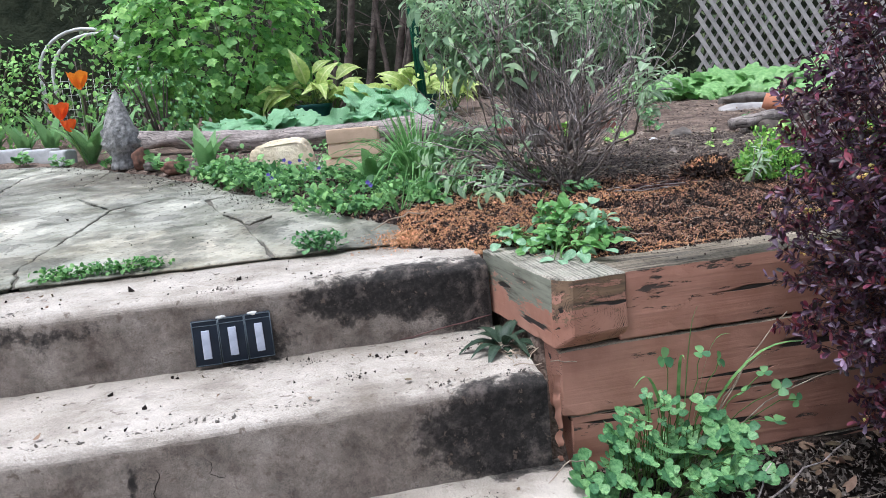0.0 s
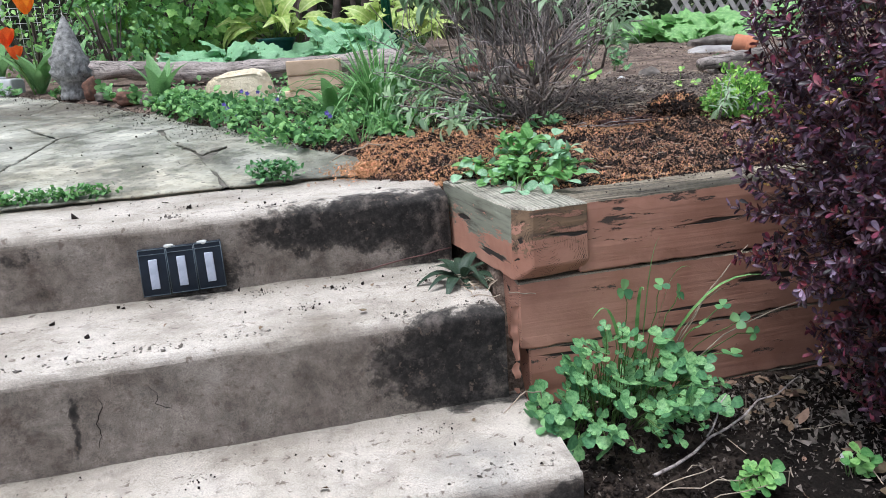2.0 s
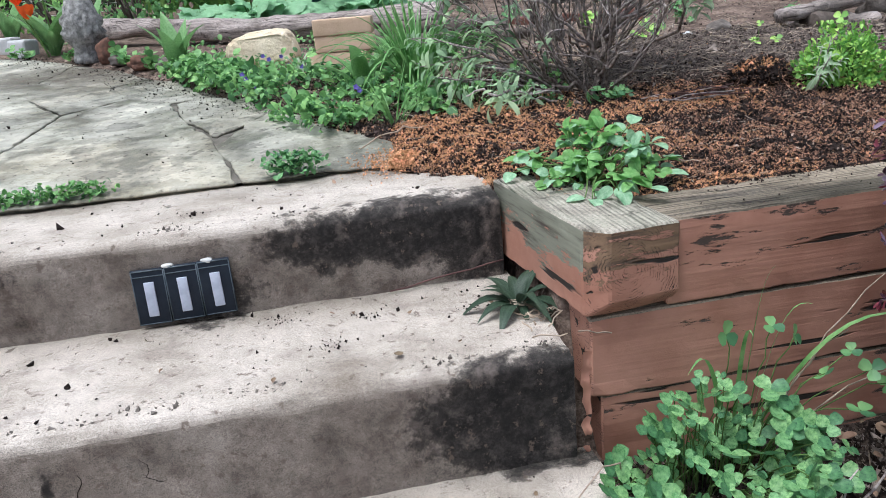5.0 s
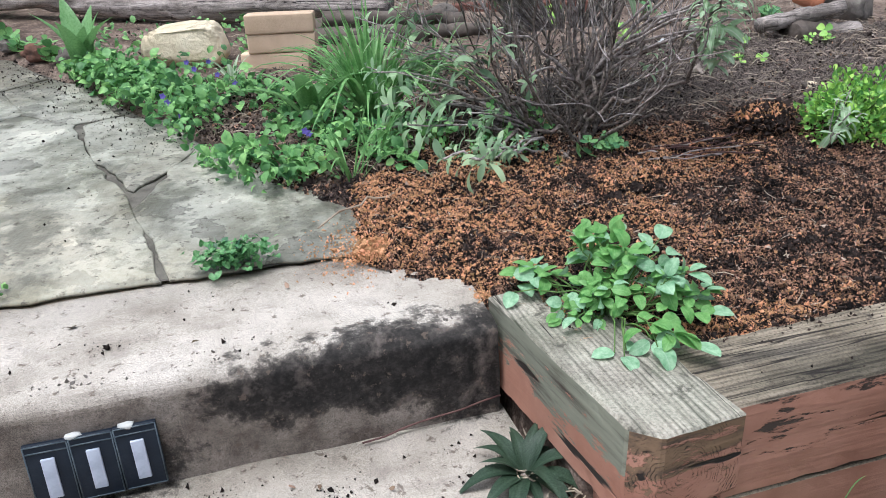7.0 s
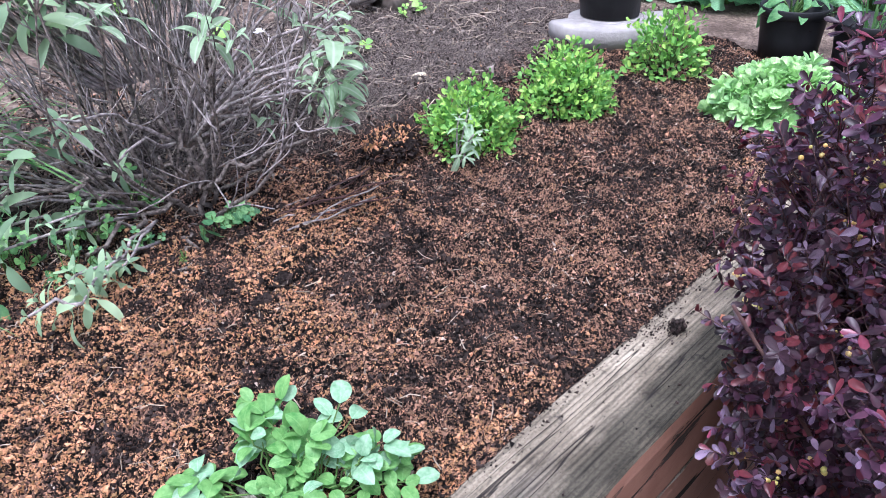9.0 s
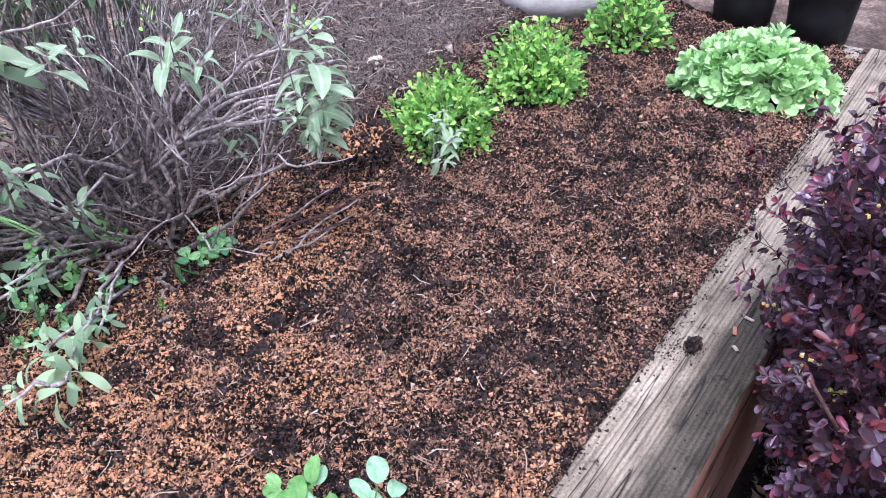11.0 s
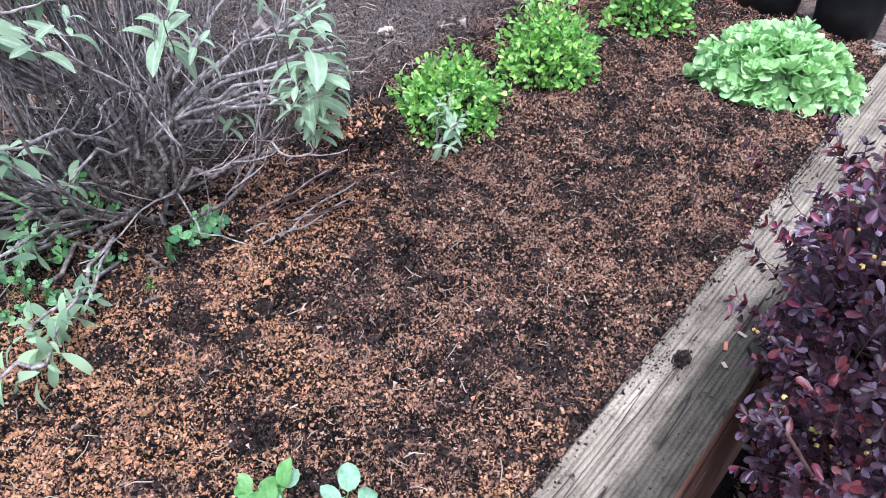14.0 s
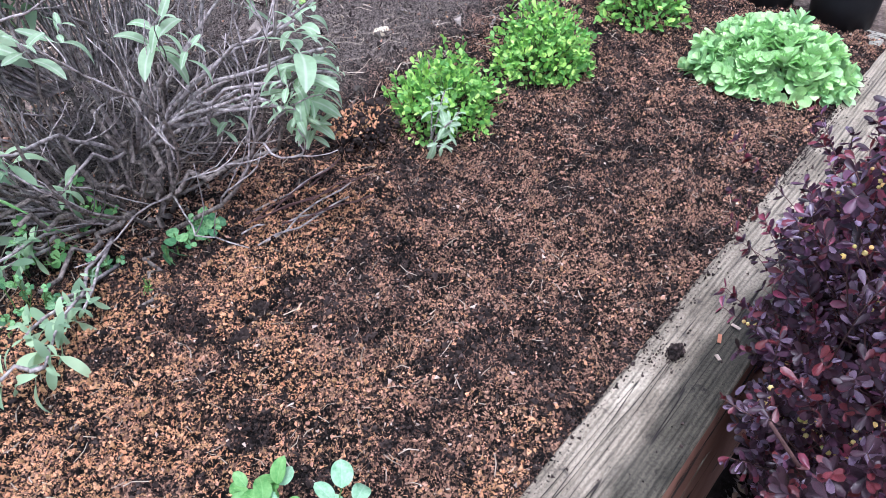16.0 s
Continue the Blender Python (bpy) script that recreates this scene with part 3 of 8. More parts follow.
class Batch:
    """Many small pieces gathered into one mesh."""

    def __init__(self):
        self.v, self.f, self.n = [], [], 0

    def add(self, verts, faces, m=None):
        v = np.asarray(verts, float)
        if m is not None:
            m = np.asarray(m)
            v = v @ m[:3, :3].T + m[:3, 3]
        self.v.append(v)
        self.f += [tuple(i + self.n for i in f) for f in faces]
        self.n += len(v)

    def tube(self, pts, radii, sides=5, cap=True):
        pts = [Vector(p) for p in pts]
        ring, verts = None, []
        for i, p in enumerate(pts):
            d = (pts[min(i + 1, len(pts) - 1)] - pts[max(i - 1, 0)])
            d = d.normalized() if d.length > 1e-9 else Vector((0, 0, 1))
            ring = (ring - d * ring.dot(d)) if ring is not None else d.orthogonal()
            ring = ring.normalized() if ring.length > 1e-6 else d.orthogonal().normalized()
            o = d.cross(ring)
            for s in range(sides):
                a = 2 * math.pi * s / sides
                verts.append(p + (ring * math.cos(a) + o * math.sin(a)) * radii[i])
        faces = [(i * sides + s, i * sides + (s + 1) % sides, (i + 1) * sides + (s + 1) % sides, (i + 1) * sides + s)
                 for i in range(len(pts) - 1) for s in range(sides)]
        if cap:
            faces += [tuple(range(sides))[::-1], tuple(range((len(pts) - 1) * sides, len(pts) * sides))]
        self.add([tuple(v) for v in verts], faces)

    def mesh(self, name, mat, smooth=True):
        v = np.concatenate(self.v) if self.v else np.zeros((0, 3))
        return mesh_of(name, v.tolist(), self.f, mat, smooth)

    def object(self, name, mat, parent=None, label="", category="", kind="", at=None, smooth=True, group=""):
        me = self.mesh(name, mat, smooth)
        ob = new(name, me)
        if parent is not None:
            ob.parent = parent
            me.transform(Matrix.Translation(-Vector(parent.location)))
        elif at is not None:
            me.transform(Matrix.Translation(-Vector(at)))
            ob.location = at
        return tagged(ob, label, category, group, kind)


def leaf(length, width, profile, curl=0.2, fold=0.15, rows=5, wave=0.0):
    """A leaf blade along +y from its stalk, facing +z: a strip of three columns that bends and folds."""
    verts, faces = [], []
    for i in range(rows + 1):
        t = i / rows
        w = width * profile(t) / 2
        a = curl * t
        y, z = length * t * math.cos(a * 0.7), -length * t * math.sin(a * 0.7) * (t * 0.8 + 0.2)
        k = fold * w
        wv = wave * width * math.sin(t * 14)
        verts += [(-w, y, z + k + wv), (0, y, z), (w, y, z + k - wv)]
    for i in range(rows):
        a = 3 * i
        faces += [(a, a + 1, a + 4, a + 3), (a + 1, a + 2, a + 5, a + 4)]
    return verts, faces


def oval(t):
    return max(0.12, math.sqrt(max(0.0, 1 - (2 * t - 1) ** 2)))


def lance(t):
    return max(0.05, math.sin(math.pi * t ** 0.8)) if t < 0.999 else 0.04


def obov(t):
    return max(0.08, math.sin(math.pi * t ** 1.7) ** 0.75) if t < 0.999 else 0.25


def oblong(t):
    return 0.10 if t < 0.14 else max(0.06, math.sin(math.pi * min(1.0, (t - 0.14) / 0.86)) ** 0.48)


def round_leaf(wide, cup=0.06, notch=0.0, shift=0.55, power=0.5, foot=0.0):
    """A small rounded leaf along +y: an outline fanned round a sunk middle; power under 0.7 makes it broad to the tip."""
    n, left = 4, []
    for i in range(n):
        t = i / n
        y = foot + (1 - foot) * (0.5 - 0.5 * math.cos(math.pi * t))
        u = (y - foot) / (1 - foot)
        left.append((max(0.02, wide * (u ** (0.5 / power) if u > 0 else 0) * math.sqrt(max(0.0, 1 - u * u)) * 1.75), y))
    pts = [(-w, y, 0.05 * math.sin(3 * y)) for w, y in left] + [(0.0, 1.0 - notch, 0.0)] + [(w, y, 0.05 * math.sin(3 * y)) for w, y in reversed(left)]
    k = len(pts)
    return pts + [(0, shift, -cup)], [((i + 1) % k, i, k) for i in range(k)]


def strap(t):
    return max(0.03, (1 - t ** 2.5) * (0.55 + 0.45 * min(1, 3 * t)))


def aim(at, way, face=UP, size=1.0, roll=0.0):
    """A pose for a leaf: its length along way, its face as near to face as can be."""
    y = Vector(way).normalized()
    z = Vector(face) - y * Vector(face).dot(y)
    z = z.normalized() if z.length > 1e-4 else y.orthogonal().normalized()
    m = Matrix((y.cross(z), y, z)).transposed().to_4x4()
    return Matrix.Translation(at) @ m @ Matrix.Rotation(roll, 4, "Y") @ Matrix.Diagonal((size, size, size, 1))


def shapes(n, make):
    return [make(i) for i in range(n)]


def spread(parent, name, kinds, mats, material, limit=280, label=""):
    """Leaves of a plant: the first ones as parts of their own on shared meshes, those past the limit joined."""
    home = Matrix.Translation(-Vector(parent.location))
    meshes = [mesh_of(name, v, f, material) for v, f in kinds]
    for i, m in enumerate(mats[:limit]):
        ob = new(name, meshes[i % len(meshes)])
        ob.parent = parent
        ob.matrix_basis = home @ m
        if label:
            tagged(ob, label)
    if len(mats) > limit:
        b = Batch()
        for i, m in enumerate(mats[limit:]):
            b.add(*kinds[i % len(kinds)], m)
        b.object("foliage", material, parent, kind="stuff")


def jitter(v, k):
    return Vector(v) + Vector((R.uniform(-k, k), R.uniform(-k, k), R.uniform(-k, k)))


def stem_line(a, b, n=6, wob=0.01, sag=0.0):
    a, b = Vector(a), Vector(b)
    out = []
    for i in range(n + 1):
        t = i / n
        p = a.lerp(b, t) + UP * (sag * math.sin(math.pi * t))
        out.append(jitter(p, wob) if 0 < i < n else p)
    return out


def blob(verts_scale, amount, scale, seed, cuts=3, flat=0.0):
    """A lumpy stone: a faceted ball pushed about by noise."""
    bm = bmesh.new()
    bmesh.ops.create_icosphere(bm, subdivisions=cuts, radius=1.0)
    off = Vector((seed * 3.1, seed * 1.7, seed * 2.3))
    for v in bm.verts:
        c = v.co.copy()
        k = 1 + amount * noise.noise(c * scale + off) + 0.35 * amount * noise.noise(c * scale * 3 + off)
        v.co = Vector((c.x * verts_scale[0], c.y * verts_scale[1], c.z * verts_scale[2])) * k
        if flat and v.co.z < -flat * verts_scale[2]:
            v.co.z = -flat * verts_scale[2]
    return bm


def block(sx, sy, sz, bevel=0.004, rough=0.0015, cuts=3, seed=0):
    """A brick-like block on its base, with rounded, slightly uneven edges."""
    bm = bmesh.new()
    bmesh.ops.create_cube(bm, size=1.0)
    for v in bm.verts:
        v.co = Vector((v.co.x * sx, v.co.y * sy, (v.co.z + 0.5) * sz))
    bmesh.ops.bevel(bm, geom=bm.edges[:], offset=bevel, segments=2, affect="EDGES", profile=0.6)
    if cuts:
        bmesh.ops.subdivide_edges(bm, edges=[e for e in bm.edges if e.calc_length() > 0.03], cuts=cuts, use_grid_fill=True)
    for v in bm.verts:
        v.co += noise.noise_vector(v.co * 25 + Vector((seed, seed * 2.0, 0))) * rough
    return bm


# ---- the ground ----
PATIO_EDGE = [(-0.10, 0.31), (-0.14, 0.475), (-0.31, 0.657), (-0.48, 1.16), (-0.73, 1.64), (-0.92, 1.94), (-1.2, 2.36), (-1.6, 2.85), (-2.6, 3.2)]


def edge_x(y):
    """The right-hand edge of the patio at a depth y."""
    for (x0, y0), (x1, y1) in zip(PATIO_EDGE, PATIO_EDGE[1:]):
        if y0 <= y <= y1:
            return x0 + (x1 - x0) * (y - y0) / (y1 - y0)
    return PATIO_EDGE[0][0] if y < 1 else -9.0


def slope(y):
    return 0.077 * min(y, 3.0) + 0.05 * min(max(0.0, y - 3.0), 7.0)


def front(x, y):
    """The bare strip before the timber wall."""
    return -0.385 - 0.05 * max(0.0, min(x, 1.5)) - 0.11 * min(0.5, max(0.0, -0.42 - y))


def bed_left(y):
    """The left-hand limit of the mulch."""
    if y < 0.08:
        return 0.02
    if y < 0.30:
        return 0.03 - (y - 0.08) * 0.8
    return -0.13 + max(0.0, y - 0.55) * 1.1


def gz(x, y):
    back = slope(y)
    if x < 0.03:
        z = -0.56 + (back - 0.035 + 0.56) * smooth_step(y, 0.10, 0.26)
        if y > 0.2:
            z += 0.035 * smooth_step(x, edge_x(y) - 0.02, edge_x(y) + 0.05)
        if x > -0.06 and y < -0.66:
            z = max(z, front(x, y) - 0.02)
        return z
    return front(x, y) + (back - front(x, y)) * smooth_step(y, -0.26, -0.19) - 0.05 * smooth_step(y, -0.2, -0.1) * smooth_step(1.55 - y, 0.0, 0.1) * smooth_step(x, bed_left(y) + 0.0, bed_left(y) + 0.10) * smooth_step(2.1 - x, 0, 0.1)


def graded(lo, hi, step, far_lo, far_hi):
    c = [lo + i * step for i in range(int((hi - lo) / step) + 1)]
    d, a, b = step, [], []
    v = lo
    while v > far_lo:
        d *= 1.35
        v -= d
        a.append(v)
    d, v = step, c[-1]
    while v < far_hi:
        d *= 1.35
        v += d
        b.append(v)
    return a[::-1] + c + b


gx, gy = graded(-2.4, 2.8, 0.04, -400, 400), graded(-1.2, 4.0, 0.04, -400, 400)
gv = []
for yy in gy:
    for xx in gx:
        q = Vector((xx * 4, yy * 4, 0))
        k = 0.012 if (xx > 0.03 or yy > 0.4) and abs(xx) < 20 and abs(yy) < 20 else 0.0
        gv.append((xx, yy, gz(xx, yy) + k * (noise.noise(q) + 0.6 * noise.noise(q * 4))))
nx = len(gx)
gf = [(j * nx + i, j * nx + i + 1, (j + 1) * nx + i + 1, (j + 1) * nx + i) for j in range(len(gy) - 1) for i in range(nx - 1)]
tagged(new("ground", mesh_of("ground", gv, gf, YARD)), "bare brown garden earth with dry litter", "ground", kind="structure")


# ---- concrete steps ----
STEPS = [(0.0, 0.0, 0.34, 0.0, -0.20), (-0.344, -0.16, 0.02, 0.008, -0.38), (-0.62, -0.341, -0.32, 0.036, -0.60)]
stairs = tagged(new("concrete_steps"), "worn grey concrete garden steps with black grime stains", "steps", kind="structure")


def concrete_step(y0, z0, back, right, bottom, seed):
    left, n = -3.0, 200
    prof = [(back, bottom), (back, z0), ((back + y0) / 2, z0), (y0 + 0.09, z0), (y0 + 0.05, z0)]
    for a in range(7):
        t = a / 6 * math.pi / 2
        prof.append((y0 + 0.028 - 0.028 * math.sin(t), z0 - 0.024 + 0.024 * math.cos(t)))
    prof += [(y0, z0 - 0.05), (y0 + 0.001, z0 - 0.09), (y0 + 0.001, z0 - 0.13), (y0 + 0.002, bottom)]
    m, verts, faces = len(prof), [], []
    for i in range(n + 1):
        x = left + (right - left) * (1 - (1 - i / n) ** 1.6)
        for j, (y, z) in enumerate(prof):
            q = Vector((x * 7 + seed * 5, y * 9, z * 9))
            d = 0.0035 * noise.noise(q) + 0.0018 * noise.noise(q * 5)
            chip = 0.007 * max(0.0, noise.noise(Vector((x * 16, seed * 3.0, j * 0.3))) - 0.15) if 4 <= j <= 11 else 0.0
            lift = d if j < 6 else 0.3 * d
            push = d if j >= 8 else 0.3 * d
            end = 0.012 * max(0.0, 1 - (right - x) / 0.02) if 4 <= j <= 12 else 0.0
            verts.append((x, y + push + chip * 0.7 + end * 0.6, z + (lift if 0 < j < m - 1 else 0) - chip * 0.7 - (end * 0.6 if j < 9 else 0)))
    for i in range(n):
        for j in range(m - 1):
            faces.append((i * m + j, i * m + j + 1, (i + 1) * m + j + 1, (i + 1) * m + j))
    faces += [tuple(range(m))[::-1], tuple(n * m + j for j in range(m))]
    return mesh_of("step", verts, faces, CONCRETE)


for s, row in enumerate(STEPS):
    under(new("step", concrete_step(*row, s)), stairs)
walkway = mesh_of("walkway", [(-3.0, -6.0, -0.53), (0.03, -6.0, -0.53), (0.03, -0.6, -0.53), (-3.0, -0.6, -0.53),
                              (-3.0, -6.0, -0.6), (0.03, -6.0, -0.6), (0.03, -0.6, -0.6), (-3.0, -0.6, -0.6)],
                  [(0, 1, 2, 3), (0, 4, 5, 1), (1, 5, 6, 2), (2, 6, 7, 3), (3, 7, 4, 0)], CONCRETE, False)
tagged(new("walkway", walkway), "grey concrete path at the foot of the steps", "path", kind="structure")


# ---- the retaining wall of timbers ----
wall = tagged(new("timber_wall"), "retaining wall of stacked timbers with flaking salmon paint", "retaining wall", kind="structure")


def timber(size, at, turn, axis, mats, seed, chamfer=False):
    """A squared timber; mats: top, sides, ends. chamfer: the one whose near corner and foot are cut away."""
    bm = bmesh.new()
    bmesh.ops.create_cube(bm, size=1.0)
    for v in bm.verts:
        v.co = Vector((v.co.x * size[0], v.co.y * size[1], v.co.z * size[2]))
    if chamfer:
        hx, hy, hz = (s / 2 for s in size)
        e = [d for d in bm.edges if all(abs(v.co.x + hx) < 1e-5 and abs(v.co.y + hy) < 1e-5 for v in d.verts)]
        bmesh.ops.bevel(bm, geom=e, offset=0.030, segments=1, affect="EDGES")
        e = [d for d in bm.edges if all(abs(v.co.y + hy) < 1e-5 and abs(v.co.z + hz) < 1e-5 for v in d.verts)]
        bmesh.ops.bevel(bm, geom=e, offset=0.026, segments=1, affect="EDGES")
    bmesh.ops.bevel(bm, geom=bm.edges[:], offset=0.003, segments=1, affect="EDGES")
    long_cuts = max(2, int(size[axis] / 0.025))
    along = [e for e in bm.edges if abs((e.verts[1].co - e.verts[0].co)[axis]) > 0.6 * size[axis]]
    bmesh.ops.subdivide_edges(bm, edges=along, cuts=long_cuts, use_grid_fill=True)
    for other in range(3):
        if other != axis:
            e = [d for d in bm.edges if abs((d.verts[1].co - d.verts[0].co)[other]) > 0.5 * size[other]]
            bmesh.ops.subdivide_edges(bm, edges=e, cuts=5, use_grid_fill=True)
    bm.normal_update()
    for f in bm.faces:
        nrm = f.normal
        f.material_index = 0 if nrm.z > 0.25 else (2 if abs(nrm[axis]) > 0.55 else 1)
    m = pose(*at, 0, 0, turn)
    sc = [16.0, 16.0, 16.0]
    sc[axis] = 2.5
    for v in bm.verts:
        c = v.co
        q = Vector((c.x * sc[0] + seed * 7, c.y * sc[1], c.z * sc[2]))
        edge = sum(1 for i in range(3) if i != axis and abs(c[i]) > size[i] / 2 - 0.012)
        k = 0.0022 * noise.noise(q) + 0.001 * noise.noise(q * 4)
        c += Vector((k if axis != 0 else k * 0.5, k if axis != 1 else k * 0.5, k))
        if edge == 2:
            bite = 0.005 * max(0.0, noise.noise(Vector((c[axis] * 24 + seed, seed * 2.0, 1.0))) - 0.05)
            for i in range(3):
                if i != axis:
                    c[i] -= math.copysign(bite, c[i])
    bm.transform(m)
    return bm


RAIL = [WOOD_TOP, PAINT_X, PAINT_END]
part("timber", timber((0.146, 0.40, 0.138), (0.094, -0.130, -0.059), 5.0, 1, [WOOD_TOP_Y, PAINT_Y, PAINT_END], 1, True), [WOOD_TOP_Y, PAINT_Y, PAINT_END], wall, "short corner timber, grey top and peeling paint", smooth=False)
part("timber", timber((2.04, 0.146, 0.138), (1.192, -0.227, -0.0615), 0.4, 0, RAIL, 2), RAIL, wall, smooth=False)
LOW = [WOOD_TOP, PAINT_LOW, PAINT_END]
part("timber", timber((2.30, 0.146, 0.137), (1.198, -0.226, -0.2015), 0.3, 0, LOW, 3), LOW, wall, smooth=False)
part("timber", timber((2.28, 0.146, 0.137), (1.205, -0.2245, -0.3395), 0.3, 0, LOW, 4), LOW, wall, smooth=False)
part("timber", timber((2.28, 0.146, 0.137), (1.21, -0.223, -0.4770), 0.3, 0, LOW, 5), LOW, wall, smooth=False)
part("timber", timber((0.09, 0.30, 0.10), (2.16, 0.02, -0.045), 0.0, 1, [WOOD_TOP_Y, PAINT_Y, PAINT_END], 6), [WOOD_TOP_Y, PAINT_Y, PAINT_END], wall, smooth=False)


# ---- the planting bed ----
def bed_z(x, y):
    q = Vector((x, y, 0))
    z = slope(y) + 0.010 + 0.012 * noise.noise(q * 6) + 0.008 * noise.noise(q * 18)
    z += 0.022 * math.exp(-((x - 0.12) / 0.22) ** 2 - ((y - 0.42) / 0.14) ** 2)
    inside = min(smooth_step(x, bed_left(y) - 0.03, bed_left(y) + 0.05), smooth_step(1.62 + 0.05 * noise.noise(q * 3) - y, 0.0, 0.12))
    return z - 0.035 * (1 - inside) if inside < 1 else z


def coir_share(x, y):
    q = Vector((x, y, 3.0))
    v = 0.8 * math.exp(-((x - 0.0) / 0.22) ** 2 - ((y - 0.42) / 0.20) ** 2)
    v += 1.1 * math.exp(-((y + 0.12) / 0.035) ** 2) * smooth_step(x, 0.80, 0.35) + 0.95 * math.exp(-((x - 0.70) / 0.17) ** 2 - ((y - 0.49) / 0.09) ** 2) + 0.55 * math.exp(-((x - 0.50) / 0.18) ** 2 - ((y - 0.47) / 0.09) ** 2)
    v += 0.5 * math.exp(-((x - 0.10) / 0.25) ** 2 - ((y - 0.30) / 0.13) ** 2) + 1.3 * math.exp(-((x - 0.05) / 0.07) ** 2 - ((y - 0.12) / 0.025) ** 2) + 0.9 * math.exp(-((x - 0.31) / 0.05) ** 2 - ((y + 0.11) / 0.04) ** 2)
    v += 0.40 * smooth_step(y - 0.25 * x, 0.02, 0.32) * smooth_step(x, 0.85, 0.45) + 0.22 * smooth_step(x, 0.9, 0.0) + 0.22 * smooth_step(x, 0.45, 0.1) + 0.07
    return v * (0.45 + 1.7 * max(0.0, 0.25 + noise.noise(q * 6) + 0.6 * noise.noise(q * 17)))


RN = np.random.RandomState(5)
OCT = np.array([(1, 0, 0), (0, 1, 0), (-1, 0, 0), (0, -1, 0), (0, 0, 1), (0, 0, -1)], float)
OCF = [(0, 1, 4), (1, 2, 4), (2, 3, 4), (3, 0, 4), (1, 0, 5), (2, 1, 5), (3, 2, 5), (0, 3, 5)]
TRI = np.array([(1, 0, 0), (-0.5, 0.87, 0), (-0.5, -0.87, 0), (0, 0, 1), (0, 0, -1)], float)
TRF = [(0, 1, 3), (1, 2, 3), (2, 0, 3), (1, 0, 4), (2, 1, 4), (0, 2, 4)]


def turns(n):
    """Random rotation matrices."""
    q = RN.normal(size=(n, 4))
    q /= np.linalg.norm(q, axis=1)[:, None]
    w, x, y, z = q.T
    return np.stack([np.stack([1 - 2 * (y * y + z * z), 2 * (x * y - z * w), 2 * (x * z + y * w)], -1),
                     np.stack([2 * (x * y + z * w), 1 - 2 * (x * x + z * z), 2 * (y * z - x * w)], -1),
                     np.stack([2 * (x * z - y * w), 2 * (y * z + x * w), 1 - 2 * (x * x + y * y)], -1)], 1)


def crumbs(name, places, sizes, mat, label, category, long=1.3, thin=0.8):
    """Loose crumbs and chips, too many to count, as one mesh."""
    n = len(places)
    form, ff = TRI, TRF
    k = len(form)
    v = form[None] * RN.uniform(0.6, 1.3, (n, k, 1)) * np.array([long, 1.0, thin])[None, None]
    v = v * np.asarray(sizes)[:, None, None]
    v = np.einsum("nij,nkj->nki", turns(n), v) + np.asarray(places)[:, None]
    f = (np.array(ff)[None] + k * np.arange(n)[:, None, None]).reshape(-1, 3)
    me = mesh_of(name, v.reshape(-1, 3).tolist(), f.tolist(), mat, False)
    return tagged(new(name, me), label, category, kind="stuff")


def fibres(name, places, lengths, width, mat, label, category, lift=0.25):
    b = Batch()
    for p, ln in zip(places, lengths):
        a = R.uniform(0, 6.283)
        d = Vector((math.cos(a), math.sin(a), R.uniform(-lift, lift)))
        s = Vector((-d.y, d.x, R.uniform(-0.5, 0.5))).normalized() * width * R.uniform(0.6, 1.4)
        c = Vector(p)
        k = Vector((R.uniform(-1, 1), R.uniform(-1, 1), R.uniform(0, 0.8))) * ln * 0.2
        pts = [c - d * ln / 2, c + k, c + d * ln / 2]
        b.add([tuple(q + e) for q in pts for e in (-s, s, UP * width)], [(0, 1, 4, 3), (1, 2, 5, 4), (2, 0, 3, 5), (3, 4, 7, 6), (4, 5, 8, 7), (5, 3, 6, 8)])
    return b.object(name, mat, None, label, category, "stuff", smooth=False)


def curls(name, places, lengths, width, mat, label, category, lift=0.7):
    """Short bent fibres, three-sided, as one mesh."""
    n = len(places)
    p, ln = np.asarray(places, float), np.asarray(lengths, float)[:, None]
    az = RN.uniform(0, 2 * math.pi, n)
    d = np.stack([np.cos(az), np.sin(az), RN.uniform(-0.3, lift, n)], -1)
    d /= np.linalg.norm(d, axis=1)[:, None]
    s = np.stack([-d[:, 1], d[:, 0], RN.uniform(-0.5, 0.5, n)], -1)
    u = np.cross(d, s)
    bow = (s * RN.uniform(-1, 1, (n, 1)) + u * RN.uniform(0, 0.8, (n, 1))) * ln * 0.38
    w = width * RN.uniform(0.6, 1.4, (n, 1))
    rings = [c + o * k for c, k in ((p - d * ln / 2, 0.6), (p + bow, 1.0), (p + d * ln / 2 + bow * 0.2, 0.5)) for o in (s * w, -s * w, u * w)]
    v = np.stack(rings, 1)
    q = [(0, 1, 4, 3), (1, 2, 5, 4), (2, 0, 3, 5), (3, 4, 7, 6), (4, 5, 8, 7), (5, 3, 6, 8)]
    f = (np.array(q)[None] + 9 * np.arange(n)[:, None, None]).reshape(-1, 4)
    return tagged(new(name, mesh_of(name, v.reshape(-1, 3).tolist(), f.tolist(), mat, False)), label, category, kind="stuff")


# the bed's surface on a coarse grid, and finer lumps on top of it
bx, by = [-0.22 + 0.0125 * i for i in range(195)], [-0.162 + 0.0125 * i for i in range(148)]
bed_h = np.array([bed_z(x, y) for y in by for x in bx]).reshape(148, 195)
bed_c = np.array([coir_share(x, y) for y in by for x in bx]).reshape(148, 195)
bed_l = np.array([bed_left(y) for y in by])


